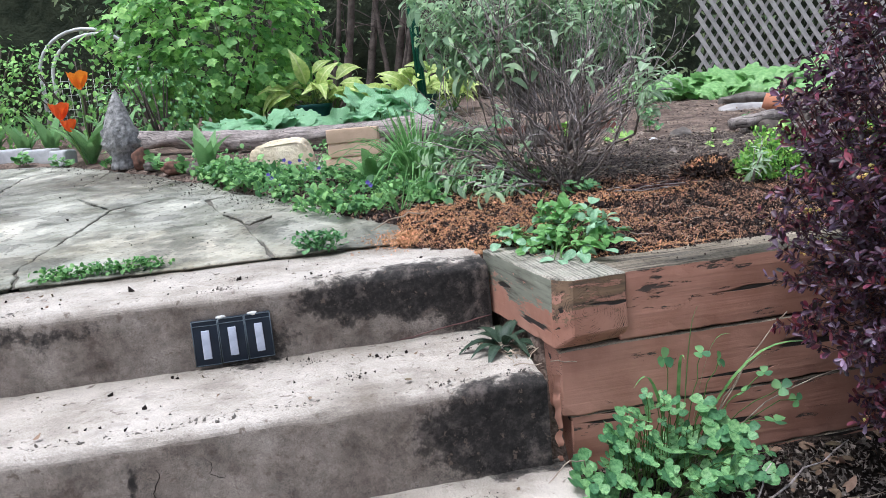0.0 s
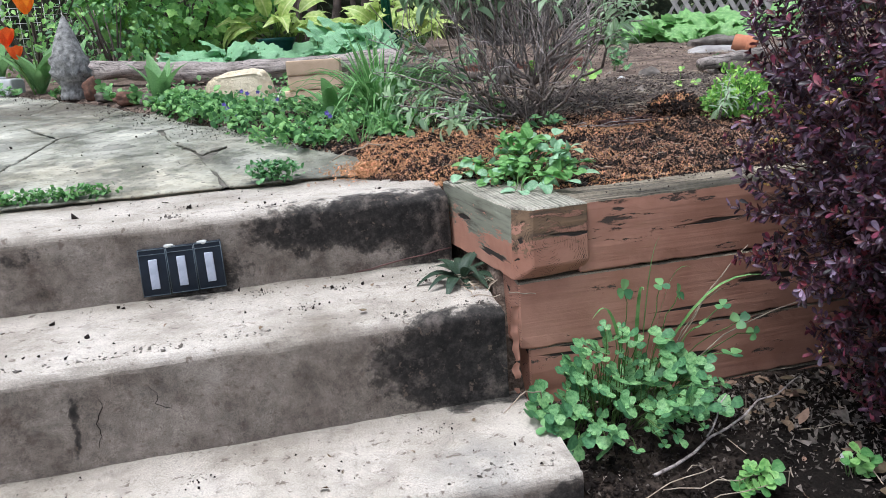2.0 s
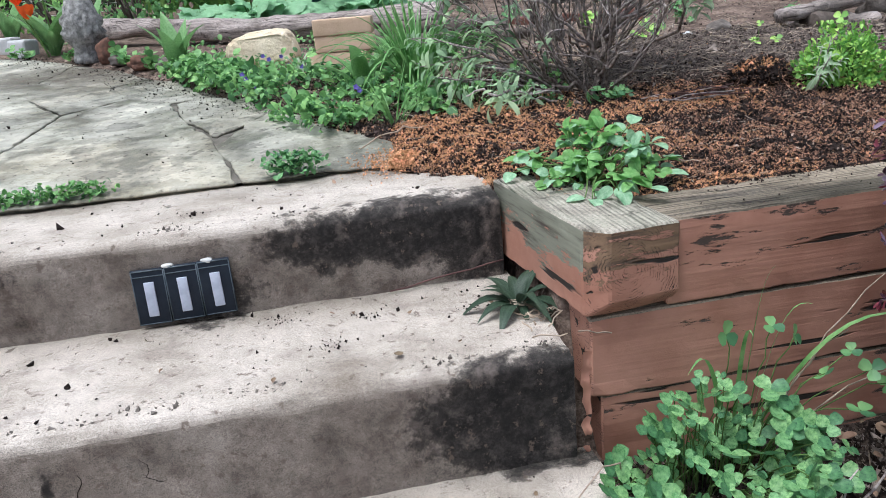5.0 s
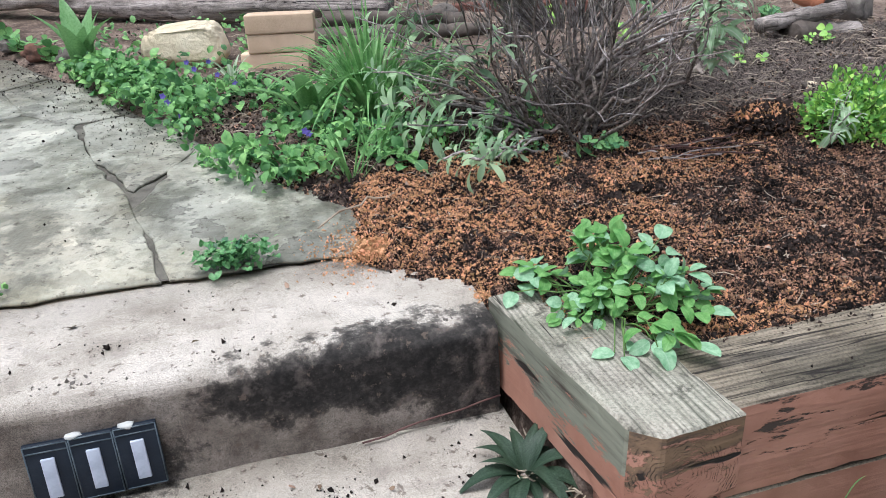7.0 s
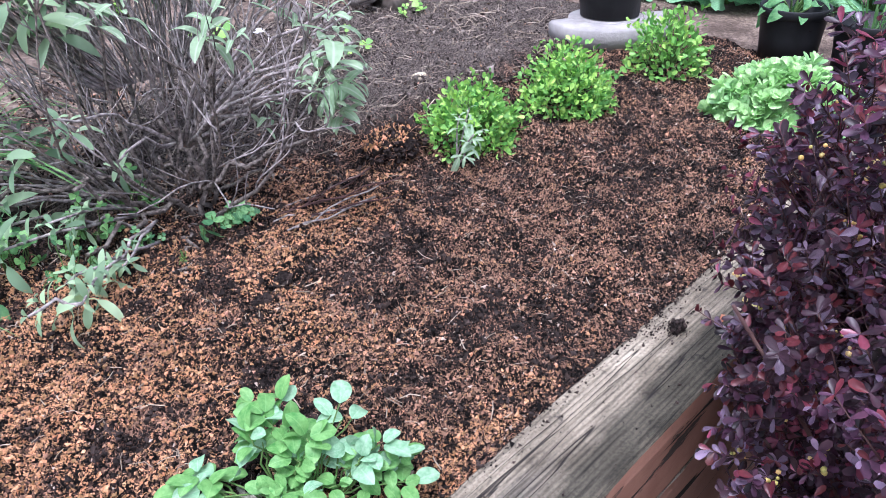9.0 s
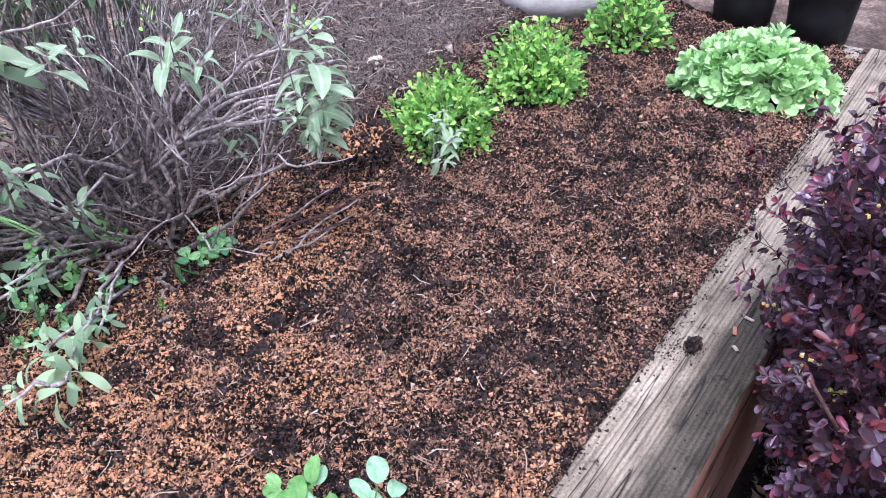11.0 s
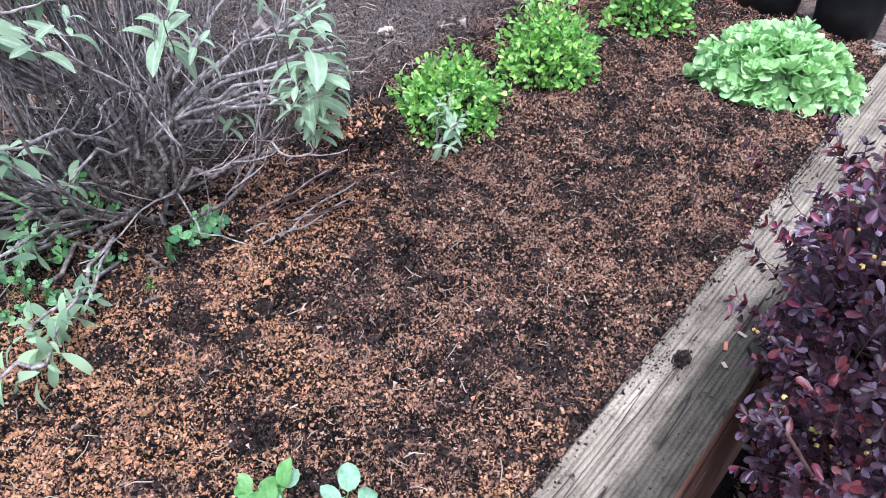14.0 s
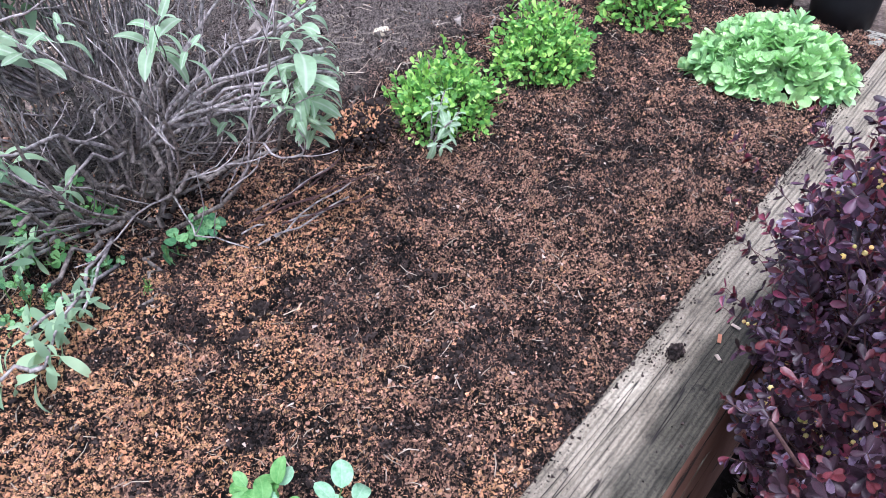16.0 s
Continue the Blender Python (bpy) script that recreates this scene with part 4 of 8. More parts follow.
def looked_up(table, x, y):
    i, j = np.clip((x + 0.22) / 0.0125, 0, 193.99), np.clip((y + 0.162) / 0.0125, 0, 146.99)
    i0, j0 = i.astype(int), j.astype(int)
    u, v = i - i0, j - j0
    return (table[j0, i0] * (1 - u) + table[j0, i0 + 1] * u) * (1 - v) + (table[j0 + 1, i0] * (1 - u) + table[j0 + 1, i0 + 1] * u) * v


def field(x, y, scale, seed):
    """Smooth random values between -1 and 1."""
    g = np.random.RandomState(seed).uniform(-1, 1, (97, 97))
    u, v = np.asarray(x) * scale + 500.3, np.asarray(y) * scale + 500.7
    u0, v0 = np.floor(u).astype(int), np.floor(v).astype(int)
    a, b = u - u0, v - v0
    a, b = a * a * (3 - 2 * a), b * b * (3 - 2 * b)
    w = lambda i, j: g[(u0 + i) % 97, (v0 + j) % 97]
    return (w(0, 0) * (1 - a) + w(1, 0) * a) * (1 - b) + (w(0, 1) * (1 - a) + w(1, 1) * a) * b


def lumps(x, y):
    return 0.0075 * field(x, y, 28, 1) + 0.0075 * field(x, y, 62, 2) + 0.0058 * field(x, y, 118, 3) + 0.0025 * field(x, y, 210, 4)


fx = np.concatenate([np.arange(-0.22, 1.5, 0.0048), np.arange(1.5, 2.2, 0.009)])
fy = np.concatenate([np.arange(-0.162, 0.8, 0.0048), np.arange(0.8, 1.66, 0.0095)])
gxx, gyy = (a.ravel() for a in np.meshgrid(fx, fy))
gzz = looked_up(bed_h, gxx, gyy) + lumps(gxx, gyy) * (1 - 0.75 * np.exp(-((gyy + 0.155) / 0.03) ** 2))
idx = np.arange(len(gxx)).reshape(len(fy), len(fx))
quads = np.stack([idx[:-1, :-1], idx[:-1, 1:], idx[1:, 1:], idx[1:, :-1]], -1).reshape(-1, 4)
quads = quads[gxx[quads[:, 0]] > np.interp(gyy[quads[:, 0]], by, bed_l) - 0.035]
quads = quads[~((gxx[quads[:, 0]] < 0.10) & (gyy[quads[:, 0]] < 0.055))]
tagged(new("planting_bed", mesh_of("planting_bed", np.stack([gxx, gyy, gzz], -1).tolist(), quads.tolist(), BED)), "raised bed of dark compost mulch", "planting bed", kind="structure")

N = 146000
cx = -0.15 + 2.3 * RN.random_sample(N) ** 1.35
cy = -0.16 + (0.74 + 0.95 * RN.random_sample(N) ** 2) * RN.random_sample(N)
keep = (cx > np.interp(cy, by, bed_l) - 0.012 + 0.022 * RN.random_sample(N)) & ~((cx < 0.075) & (cy < 0.075)) & ((cy < 0.66 + 0.04 * field(cx, cy, 7, 21) + 0.03 * field(cx, cy, 25, 22)) | (RN.random_sample(N) < 0.12))
cx, cy = cx[keep], cy[keep]
N = len(cx)


def mulch_kind(x, y):
    """0 black compost, 1 bark, 2 coir, 3 pale chips, in uneven patches; hollows blacker, as if shaded."""
    # the lumps term puts the shade of hollows into the crumb colour
    patch = 0.36 * field(x, y, 9, 11) + 0.50 * field(x, y, 24, 12) + 0.40 * field(x, y, 55, 13) + 0.30 * field(x, y, 105, 14) - 26.0 * lumps(x, y)
    black = np.clip(0.42 + 2.7 * patch, 0.02, 0.97)
    share = looked_up(bed_c, x, y)
    coir = np.clip(share * (1.45 - 1.45 * black) + 0.9 * np.clip(share - 0.7, 0, 1), 0, 0.95)
    n = len(x)
    pick = RN.random_sample(n)
    return np.where(RN.random_sample(n) < coir, 2, np.where(pick < 0.045, 3, np.where(pick < 0.045 + (1 - black) * 0.95, 1, 0)))


kinds = mulch_kind(cx, cy)
size = np.array([0.0018, 0.0014, 0.0013, 0.0015])[kinds] * np.exp(RN.normal(0, 0.55, N))
size = np.minimum(size, np.where(kinds == 0, 0.0068, 0.0045))
cz = looked_up(bed_h, cx, cy) + lumps(cx, cy) * (1 - 0.75 * np.exp(-((cy + 0.155) / 0.03) ** 2)) + RN.uniform(-0.3, 0.9, N) * size
sets = {k: (np.stack([cx, cy, cz], -1)[kinds == i], size[kinds == i]) for i, k in enumerate(("dark", "bark", "coir", "pale"))}
crumbs("compost_crumbs", *sets["dark"], COMPOST, "dark crumbly compost spread over the bed", "compost")
crumbs("bark_crumbs", *sets["bark"], BARK, "reddish brown bark crumbs mixed in the compost", "mulch", 1.3, 0.75)
crumbs("coir_crumbs", *sets["coir"], COIR, "orange coir fibre spread over the bed", "mulch", 1.4, 0.75)
# real pale bits, with extra ones as painted sky highlights on the mulch
crumbs("pale_chips", *sets["pale"], CHIP, "pale wood and grit chips in the compost", "wood chips", 1.6, 0.5)


def bed_place(k=0.004):
    while True:
        x, y = -0.1 + 2.2 * R.random() ** 1.2, R.uniform(-0.13, 0.9)
        if x > bed_left(y) + 0.02:
            return (x, y, bed_z(x, y) + k)


fibres("dry_fibres", [bed_place(0.004) for i in range(900)], [R.uniform(0.008, 0.035) for i in range(900)], 0.0007, STRAW, "thin dry stalk bits on the mulch", "straw")
for name, key, share, mat, label in (("coir_fibres", "coir", 0.62, COIR, "short curled orange coir fibres"), ("bark_fibres", "bark", 0.30, BARK, "short brown bark fibres in the compost"), ("root_fibres", "dark", 0.10, COMPOST, "black root fibres in the compost")):
    at = sets[key][0]
    at = at[RN.random_sample(len(at)) < share]
    curls(name, at + np.array([0, 0, 0.0012]), 0.0052 * np.exp(RN.normal(0, 0.45, len(at))), 0.00042, mat, label, "mulch")

# coir that has spilled on the edge of the step and the patio
spill = [(R.uniform(-0.01, 0.20), R.gauss(0.085, 0.014)) for i in range(900)] + [(R.gauss(-0.13, 0.05), R.gauss(0.30, 0.05)) for i in range(1500)] + [(R.gauss(-0.13, 0.03), R.gauss(0.275, 0.015)) for i in range(500)]
crumbs("spilled_coir", [(x, y, max(slope(y) - 0.008, 0.0) + 0.002 + 0.012 * R.random() * math.exp(-((x + 0.13) / 0.05) ** 2)) for x, y in spill], [0.0017 * R.lognormvariate(0, 0.4) for i in spill], COIR, "orange coir spilled over the step edge", "mulch", 1.3, 0.7)

# soil between the patio and the bed, and crumbs that lie over the timber's inner edge
rim_soil = [(edge_x(y) + 0.02 + (bed_left(y) + 0.08 - edge_x(y)) * R.random(), y) for y in (R.uniform(0.33, 1.5) for i in range(9000))]
rim_soil = [(x, y, gz(x, y) + 0.004) for x, y in rim_soil]
crumbs("rim_soil", rim_soil, [0.0028 * R.lognormvariate(0, 0.5) for i in rim_soil], COMPOST, "dark soil crumbs between patio and bed", "soil")
crumbs("rim_litter", rim_soil[:3000], [0.0026 * R.lognormvariate(0, 0.5) for i in range(3000)], BARK, "bark bits between patio and bed", "mulch", 1.6, 0.5)
over = [(x, -0.150 - abs(R.gauss(0, 0.012 + 0.02 * max(0.0, noise.noise(Vector((x * 9, 3, 0)))))), 0.0095) for x in (R.uniform(0.22, 1.9) for i in range(1500))] + [(R.gauss(0.75, 0.03), R.gauss(-0.185, 0.02), 0.0095) for i in range(160)] + [(R.uniform(0.25, 1.8), R.uniform(-0.29, -0.16), 0.0092) for i in range(160)]
crumbs("timber_crumbs", over, [0.0014 * R.lognormvariate(0, 0.5) for i in over], COMPOST, "dark crumbs spilled over the timber edge", "soil")

# litter on the bare ground
yard = []
while len(yard) < 30000:
    x, y = R.uniform(-0.9, 3.0), R.uniform(0.6, 4.2) if R.random() < 0.5 else R.uniform(0.64, 1.6)
    if x > edge_x(y) + 0.03:
        yard.append((x, y, (max(gz(x, y), bed_z(x, y)) if y < 1.6 and x < 2.0 else gz(x, y)) + 0.006))
crumbs("soil_litter", yard[::3], [0.0024 * R.lognormvariate(0, 0.5) for i in yard[::3]], COMPOST, "dark soil crumbs on the garden ground", "soil")
crumbs("bark_litter", yard[1::2], [0.0024 * R.lognormvariate(0, 0.6) for i in yard[1::2]], LITTER, "grey-brown bits of bark and leaf on the garden ground", "litter", 1.8, 0.4)
fibres("straw_litter", yard[:1900], [R.uniform(0.02, 0.10) for i in range(1900)], 0.0011, STRAW, "dry stalks strewn on the garden ground", "straw")
foot = [(x, y, gz(x, y) + 0.004) for x, y in ((0.05 + 1.4 * R.random() ** 1.3, R.uniform(-1.05, -0.31)) for i in range(15000))]
crumbs("foot_soil", foot, [0.0027 * R.lognormvariate(0, 0.5) for i in foot], SOIL, "black soil crumbs below the timber wall", "soil")
crumbs("foot_litter", foot[:2600], [0.0021 * R.lognormvariate(0, 0.5) for i in foot[:2600]], LITTER, "brown bits of leaf and bark on black soil", "litter", 1.9, 0.35)
foot2 = [p for p in foot if p[0] > 0.25 and p[1] < -0.4][:90]
fibres("foot_straw", foot2, [R.uniform(0.02, 0.09) for i in foot2], 0.0012, STRAW, "dry stalk litter below the timber wall", "straw")


def dead_leaves(name, places, lo, hi, label):
    b = Batch()
    for p in places:
        w = Vector((R.uniform(-1, 1), R.uniform(-1, 1), R.uniform(-0.2, 0.4)))
        s = R.uniform(lo, hi)
        b.add(*leaf(s, s * R.uniform(0.4, 0.7), oval, R.uniform(-0.8, 0.9), R.uniform(-0.5, 0.9), 4, 0.05), aim(Vector(p) + UP * 0.004, w, jitter(UP, 0.6)))
    return b.object(name, DEADLEAF, None, label, "dead leaves", "stuff")


dead_leaves("fallen_leaves", [p for p in foot[::-1] if p[0] > 0.3][:120], 0.008, 0.024, "curled brown leaves below the timber wall")
dry = [(0.30 + 0.9 * R.random() ** 1.2, R.uniform(-0.85, -0.33)) for i in range(5200)]
dry = [(x, y, gz(x, y) + 0.007) for x, y in dry if x + 0.8 * (y + 0.5) > 0.28 + 0.25 * R.random()]
crumbs("dry_litter", dry, [0.0026 * R.lognormvariate(0, 0.55) for i in dry], LITTER, "grey-brown bark and leaf bits under the barberry", "litter", 1.9, 0.4)
dead_leaves("dry_leaves", R.sample(dry, 130), 0.014, 0.040, "curled tan leaves under the barberry")
dead_leaves("leaf_litter", R.sample(yard, 900), 0.006, 0.016, "small brown leaves on the garden ground")


# ---- flagstone patio ----
def flag_z(x, y):
    return slope(y) - 0.010 * (1 - smooth_step(y, 0.3, 0.8)) + 0.004 * noise.noise(Vector((x * 1.7, y * 1.7, 2.0)))


STONES = []
STONES.append([(-0.11, 0.318), (-0.465, 0.318), (-0.50, 0.50), (-0.53, 0.60), (-0.505, 0.665), (-0.465, 0.78), (-0.405, 0.915), (-0.31, 0.80), (-0.22, 0.62), (-0.14, 0.48)])
STONES.append([(-0.49, 0.318), (-1.07, 0.318), (-1.11, 0.47), (-1.05, 0.83), (-1.02, 1.17), (-0.86, 1.33), (-0.72, 1.20), (-0.655, 0.91), (-0.565, 0.665), (-0.535, 0.54)])
STONES.append([(-0.545, 0.71), (-0.63, 0.92), (-0.69, 1.19), (-0.60, 1.24), (-0.48, 1.14), (-0.42, 0.945), (-0.48, 0.80)])
STONES.append([(-1.10, 0.318), (-1.75, 0.318), (-1.80, 0.80), (-1.30, 0.86), (-1.08, 0.84), (-1.135, 0.48)])
STONES.append([(-1.08, 0.87), (-1.32, 0.89), (-1.44, 1.33), (-1.16, 1.39), (-1.045, 1.19)])
STONES.append([(-1.345, 0.885), (-1.82, 0.83), (-2.3, 1.0), (-2.3, 1.75), (-1.62, 1.83), (-1.47, 1.35)])
STONES.append([(-1.04, 1.22), (-1.15, 1.415), (-1.44, 1.37), (-1.58, 1.85), (-1.27, 1.87), (-0.97, 1.62), (-0.87, 1.36)])
STONES.append([(-0.735, 1.23), (-0.85, 1.36), (-0.95, 1.62), (-0.84, 1.72), (-0.74, 1.62), (-0.62, 1.27)])
STONES.append([(-0.97, 1.65), (-1.26, 1.895), (-1.23, 2.28), (-1.02, 2.05), (-0.86, 1.75)])
STONES.append([(-1.28, 1.90), (-1.60, 1.88), (-1.63, 2.35), (-1.5, 2.65), (-1.25, 2.35)])
STONES.append([(-1.63, 1.86), (-2.3, 1.78), (-2.3, 2.5), (-1.66, 2.36)])
STONES.append([(-1.66, 2.39), (-2.3, 2.53), (-2.3, 3.0), (-1.72, 2.82), (-1.53, 2.66)])
STONES.append([(-1.78, 0.318), (-2.9, 0.318), (-2.9, 1.0), (-2.33, 0.98), (-1.83, 0.80)])
patio = tagged(new("patio"), "irregular grey-green flagstone patio with open joints", "patio", kind="structure")


def flagstone(outline, seed):
    pts = []
    for (x0, y0), (x1, y1) in zip(outline, outline[1:] + outline[:1]):
        n = max(1, int(math.hypot(x1 - x0, y1 - y0) / 0.02))
        for i in range(n):
            t = i / n
            p = Vector((x0 + (x1 - x0) * t, y0 + (y1 - y0) * t, 0))
            w = 0.012
            pts.append(p + Vector((noise.noise(p * 21) + 0.25 * noise.noise(p * 60 + Vector((seed, 0, 0))), noise.noise(p * 21 + Vector((0, 0, 9))) + 0.25 * noise.noise(p * 60 + Vector((0, seed, 9))), 0)) * w)
    c = sum(pts, Vector()) / len(pts)
    verts, faces, k = [], [], len(pts)
    for shrink, inset, dz in ((1.0, 0.016, -0.05), (1.0, 0.012, -0.008), (1.0, 0.0, -0.006), (1.0, 0.0008, -0.002), (1.0, 0.006, 0.0), (0.4, 0.0, 0.0)):
        for p in pts:
            q = c + (p - c) * (shrink + (0.0128 - inset) / max(0.05, (p - c).length))
            verts.append((q.x, q.y, flag_z(q.x, q.y) + dz + (0.0025 * noise.noise(q * 14) if dz > -0.04 else 0)))
    verts.append((c.x, c.y, flag_z(c.x, c.y)))
    for r in range(5):
        faces += [(r * k + i, r * k + (i + 1) % k, (r + 1) * k + (i + 1) % k, (r + 1) * k + i) for i in range(k)]
    faces += [(5 * k + i, 5 * k + (i + 1) % k, 6 * k) for i in range(k)]
    a = sum(p.cross(q).z for p, q in zip(pts, pts[1:] + pts[:1]))
    return mesh_of("flagstone", verts, faces if a > 0 else [f[::-1] for f in faces], FLAG)


for i, o in enumerate(STONES):
    under(new("flagstone", flagstone(o, i + 1)), patio)
bedy = [0.312 + 0.06 * i for i in range(46)]
mv = [(x, y, slope(y) - 0.010 * (1 - smooth_step(y, 0.3, 0.8)) - 0.007 + 0.003 * noise.noise(Vector((x * 20, y * 20, 0)))) for y in bedy for x in [-2.9 + (edge_x(y) - 0.03 + 2.9) * i / 40 for i in range(41)]]
mf = [(j * 41 + i, j * 41 + i + 1, (j + 1) * 41 + i + 1, (j + 1) * 41 + i) for j in range(45) for i in range(40)]
under(new("joint_bed", mesh_of("joint_bed", mv, mf, MORTAR)), patio, "dark grit in the joints")

dirt = [(R.gauss(-0.75, 0.12), R.gauss(1.72, 0.1)) for i in range(300)] + [(R.uniform(-2.2, -0.5), R.uniform(0.4, 2.6)) for i in range(500)] + [(edge_x(y) - abs(R.gauss(0, 0.11)), y) for y in (R.uniform(0.9, 2.8) for i in range(3200))]
crumbs("patio_dirt", [(x, y, slope(y) + 0.003) for x, y in dirt], [0.0010 * R.lognormvariate(0, 0.6) for i in dirt], SOIL, "dark soil crumbs scattered on the flagstones", "soil")
treads = [(R.uniform(-1.5, -0.02), 0.04 + 0.24 * R.random(), 0.002) for i in range(90)] + [(R.uniform(-1.6, 0.0), -0.02 - 0.3 * R.random() ** 1.5, -0.158) for i in range(150)] + [(R.uniform(-1.6, 0.0), -0.36 - 0.24 * R.random(), -0.339) for i in range(120)]
treads += [(x + R.gauss(0, 0.018), y + R.gauss(0, 0.012), z) for x, y, z in ((-0.42, -0.06, -0.157), (-0.27, -0.1, -0.157), (-0.55, 0.12, 0.003), (-0.10, -0.13, -0.157), (-0.55, -0.45, -0.338), (-0.15, -0.42, -0.338), (-0.33, -0.2, -0.157)) for i in range(35)]
crumbs("tread_dirt", treads, [0.0013 * R.lognormvariate(0, 0.6) for i in treads], SOIL, "specks of soil lying on the step treads", "soil")


dead_leaves("tread_leaf_bits", [(R.uniform(-1.3, -0.05), R.uniform(-0.30, -0.03), -0.160) for i in range(16)] + [(R.uniform(-1.3, -0.05), R.uniform(0.04, 0.28), 0.0) for i in range(12)] + [(R.uniform(-1.3, -0.05), R.uniform(-0.58, -0.38), -0.341) for i in range(10)], 0.008, 0.02, "bits of dead leaf on the step treads")


# worn aggregate that shows along the nosings, and two cracks in the middle riser
CRACKS = [[(-0.696, -0.205), (-0.695, -0.234), (-0.707, -0.262), (-0.703, -0.285), (-0.71, -0.305)], [(-0.62, -0.208), (-0.605, -0.229), (-0.611, -0.243), (-0.592, -0.254), (-0.585, -0.253)]]
grains = []
for y0, z0, right in ((0.0, 0.0, 0.0), (-0.344, -0.16, 0.0), (-0.62, -0.341, 0.03)):
    for i in range(420):
        x = right - 0.02 - 1.5 * R.random()
        if noise.noise(Vector((x * 5, y0 * 9, 4))) > -0.15:
            grains.append((x, y0 + 0.022 + abs(R.gauss(0, 0.022)), z0 - 0.0012))
crumbs("exposed_aggregate", grains, [0.0022 * R.lognormvariate(0, 0.45) for i in grains], GREYROCK, "small pebbles worn bare along the step edges", "aggregate", 1.6, 0.8)
for i, line in enumerate(CRACKS):
    ck, jag = Batch(), []
    for (x0, z0), (x1, z1) in zip(line, line[1:]):
        jag += [(x0 + (x1 - x0) * t + R.uniform(-0.0022, 0.0022), -0.3428, z0 + (z1 - z0) * t + R.uniform(-0.0015, 0.0015)) for t in (0.0, 0.25, 0.5, 0.75)]
    jag.append((line[-1][0], -0.3428, line[-1][1]))
    ck.tube(jag, [0.0009 * (1 - 0.6 * k / len(jag)) for k in range(len(jag))], 5)
    under(new("crack", ck.mesh("crack", SOIL)), stairs, "thin dark crack in the riser")


# ---- the house number tiles ----
sign = thing("house_number_sign", (-0.572, -0.004, -0.152), "three navy tiles with pale raised figures on the step riser", "house number")
for i in range(3):
    cx = -0.0555 + 0.0555 * i
    bm = block(0.0545, 0.007, 0.1, 0.0015, 0.0002, 1, i)
    tile = part("tile", bm, PLATE, sign)
    tile.matrix_basis = pose(cx, -0.004, 0.001 * i, 0, -0.6 * (i - 1), 0)
    rim = Batch()
    for a, b in (((-0.026, 0.002), (-0.026, 0.098)), ((0.026, 0.002), (0.026, 0.098)), ((-0.026, 0.002), (0.026, 0.002)), ((-0.026, 0.098), (0.026, 0.098)), ((-0.026, 0.088), (0.026, 0.088))):
        rim.tube([(a[0], -0.0035, a[1]), (b[0], -0.0035, b[1])], [0.0011] * 2, 6)
    r = under(new("rim", rim.mesh("rim", RIM)), tile)
    bar = block(0.017, 0.004, 0.062, 0.0015, 0.0003, 2, 3 + i)
    bo = part("figure_bar", bar, DIGIT, tile, "plain pale bar in place of a figure")
    bo.matrix_basis = pose(0, -0.005, 0.016)
for i, (x, z) in enumerate(((-0.02, 0.101), (0.045, 0.101))):
    d = part("adhesive_dab", blob((0.012, 0.006, 0.004), 0.4, 2, i + 5, 2), CAULK, sign)
    d.location = (x, -0.003, z)


# ---- stones, bricks, log and statue ----
def rock(name, at, size, mat, label, seed, turn=0.0, cuts=3, amount=0.35, category="rock", group=""):
    bm = blob(size, amount, 1.6, seed, cuts, 0.6)
    ob = part(name, bm, mat, None, smooth=True)
    ob.matrix_basis = pose(at[0], at[1], at[2] + 0.55 * size[2], 0, 0, turn)
    return tagged(ob, label, category, group)


lime = bmesh.new()
bmesh.ops.create_icosphere(lime, subdivisions=5, radius=1.0)
for v in lime.verts:
    c = v.co.copy()
    q = Vector([math.copysign(abs(k) ** 0.5, k) for k in c])
    v.co = Vector((q.x * (0.13 - 0.012 * q.z), q.y * 0.07, q.z * (0.066 + 0.010 * q.x))) + noise.noise_vector(c * 1.7) * 0.012 + noise.noise_vector(c * 6) * 0.004
lo = part("limestone_block", lime, LIME, None)
lo.matrix_basis = pose(-0.425, 1.80, slope(1.8) + 0.058, 0, 0, -18)
tagged(lo, "rough pale yellow limestone block beside the patio", "rock")

stack_at = (-0.122, 1.645, slope(1.6) - 0.008)
for i in range(3):
    b = part("brick", block(0.215, 0.095, 0.0585, 0.004, 0.001, 3, i), TANBRICK, None)
    b.matrix_basis = pose(stack_at[0] + (-0.022, 0.003, 0.0)[i], stack_at[1] + (0.012, 0.003, 0.0)[i], stack_at[2] + 0.0595 * i, 0, 0, (-15, -13, -12)[i])
    tagged(b, "smooth tan clay brick in a stack of three", "brick", "stacked tan bricks")

rock("rock", (-1.09, 2.31, slope(2.3)), (0.042, 0.04, 0.068), REDROCK, "upright rust-red stone with moss beside the statue", 3)
rock("rock", (-0.90, 2.03, slope(2.0)), (0.062, 0.045, 0.036), REDROCK, "dark red sandstone lump edging the patio", 4, 20)
rock("rock", (-0.80, 1.93, slope(1.9)), (0.05, 0.04, 0.035), GREYROCK, "small brown fieldstone edging the patio", 5, 50)
rock("rock", (-1.02, 2.2, slope(2.2)), (0.05, 0.04, 0.03), GREYROCK, "small brown fieldstone edging the patio", 6, 10)
rock("rock", (1.15, 1.45, slope(1.45)), (0.028, 0.02, 0.018), WHITESTONE, "small white stone behind the sage bush", 7, 30)
rock("rock", (1.34, 1.55, slope(1.55) - 0.01), (0.065, 0.045, 0.035), GREYROCK, "grey-brown boulder behind the sage bush", 8, 30)
rock("rock", (2.45, 2.75, slope(2.75)), (0.15, 0.07, 0.04), GREYROCK, "long flat grey stone in the rear bed", 10, -15)
rock("rock", (2.25, 2.45, slope(2.45) - 0.02), (0.20, 0.07, 0.035), BLOCK, "long flat pale stone in the rear bed", 11, 14)
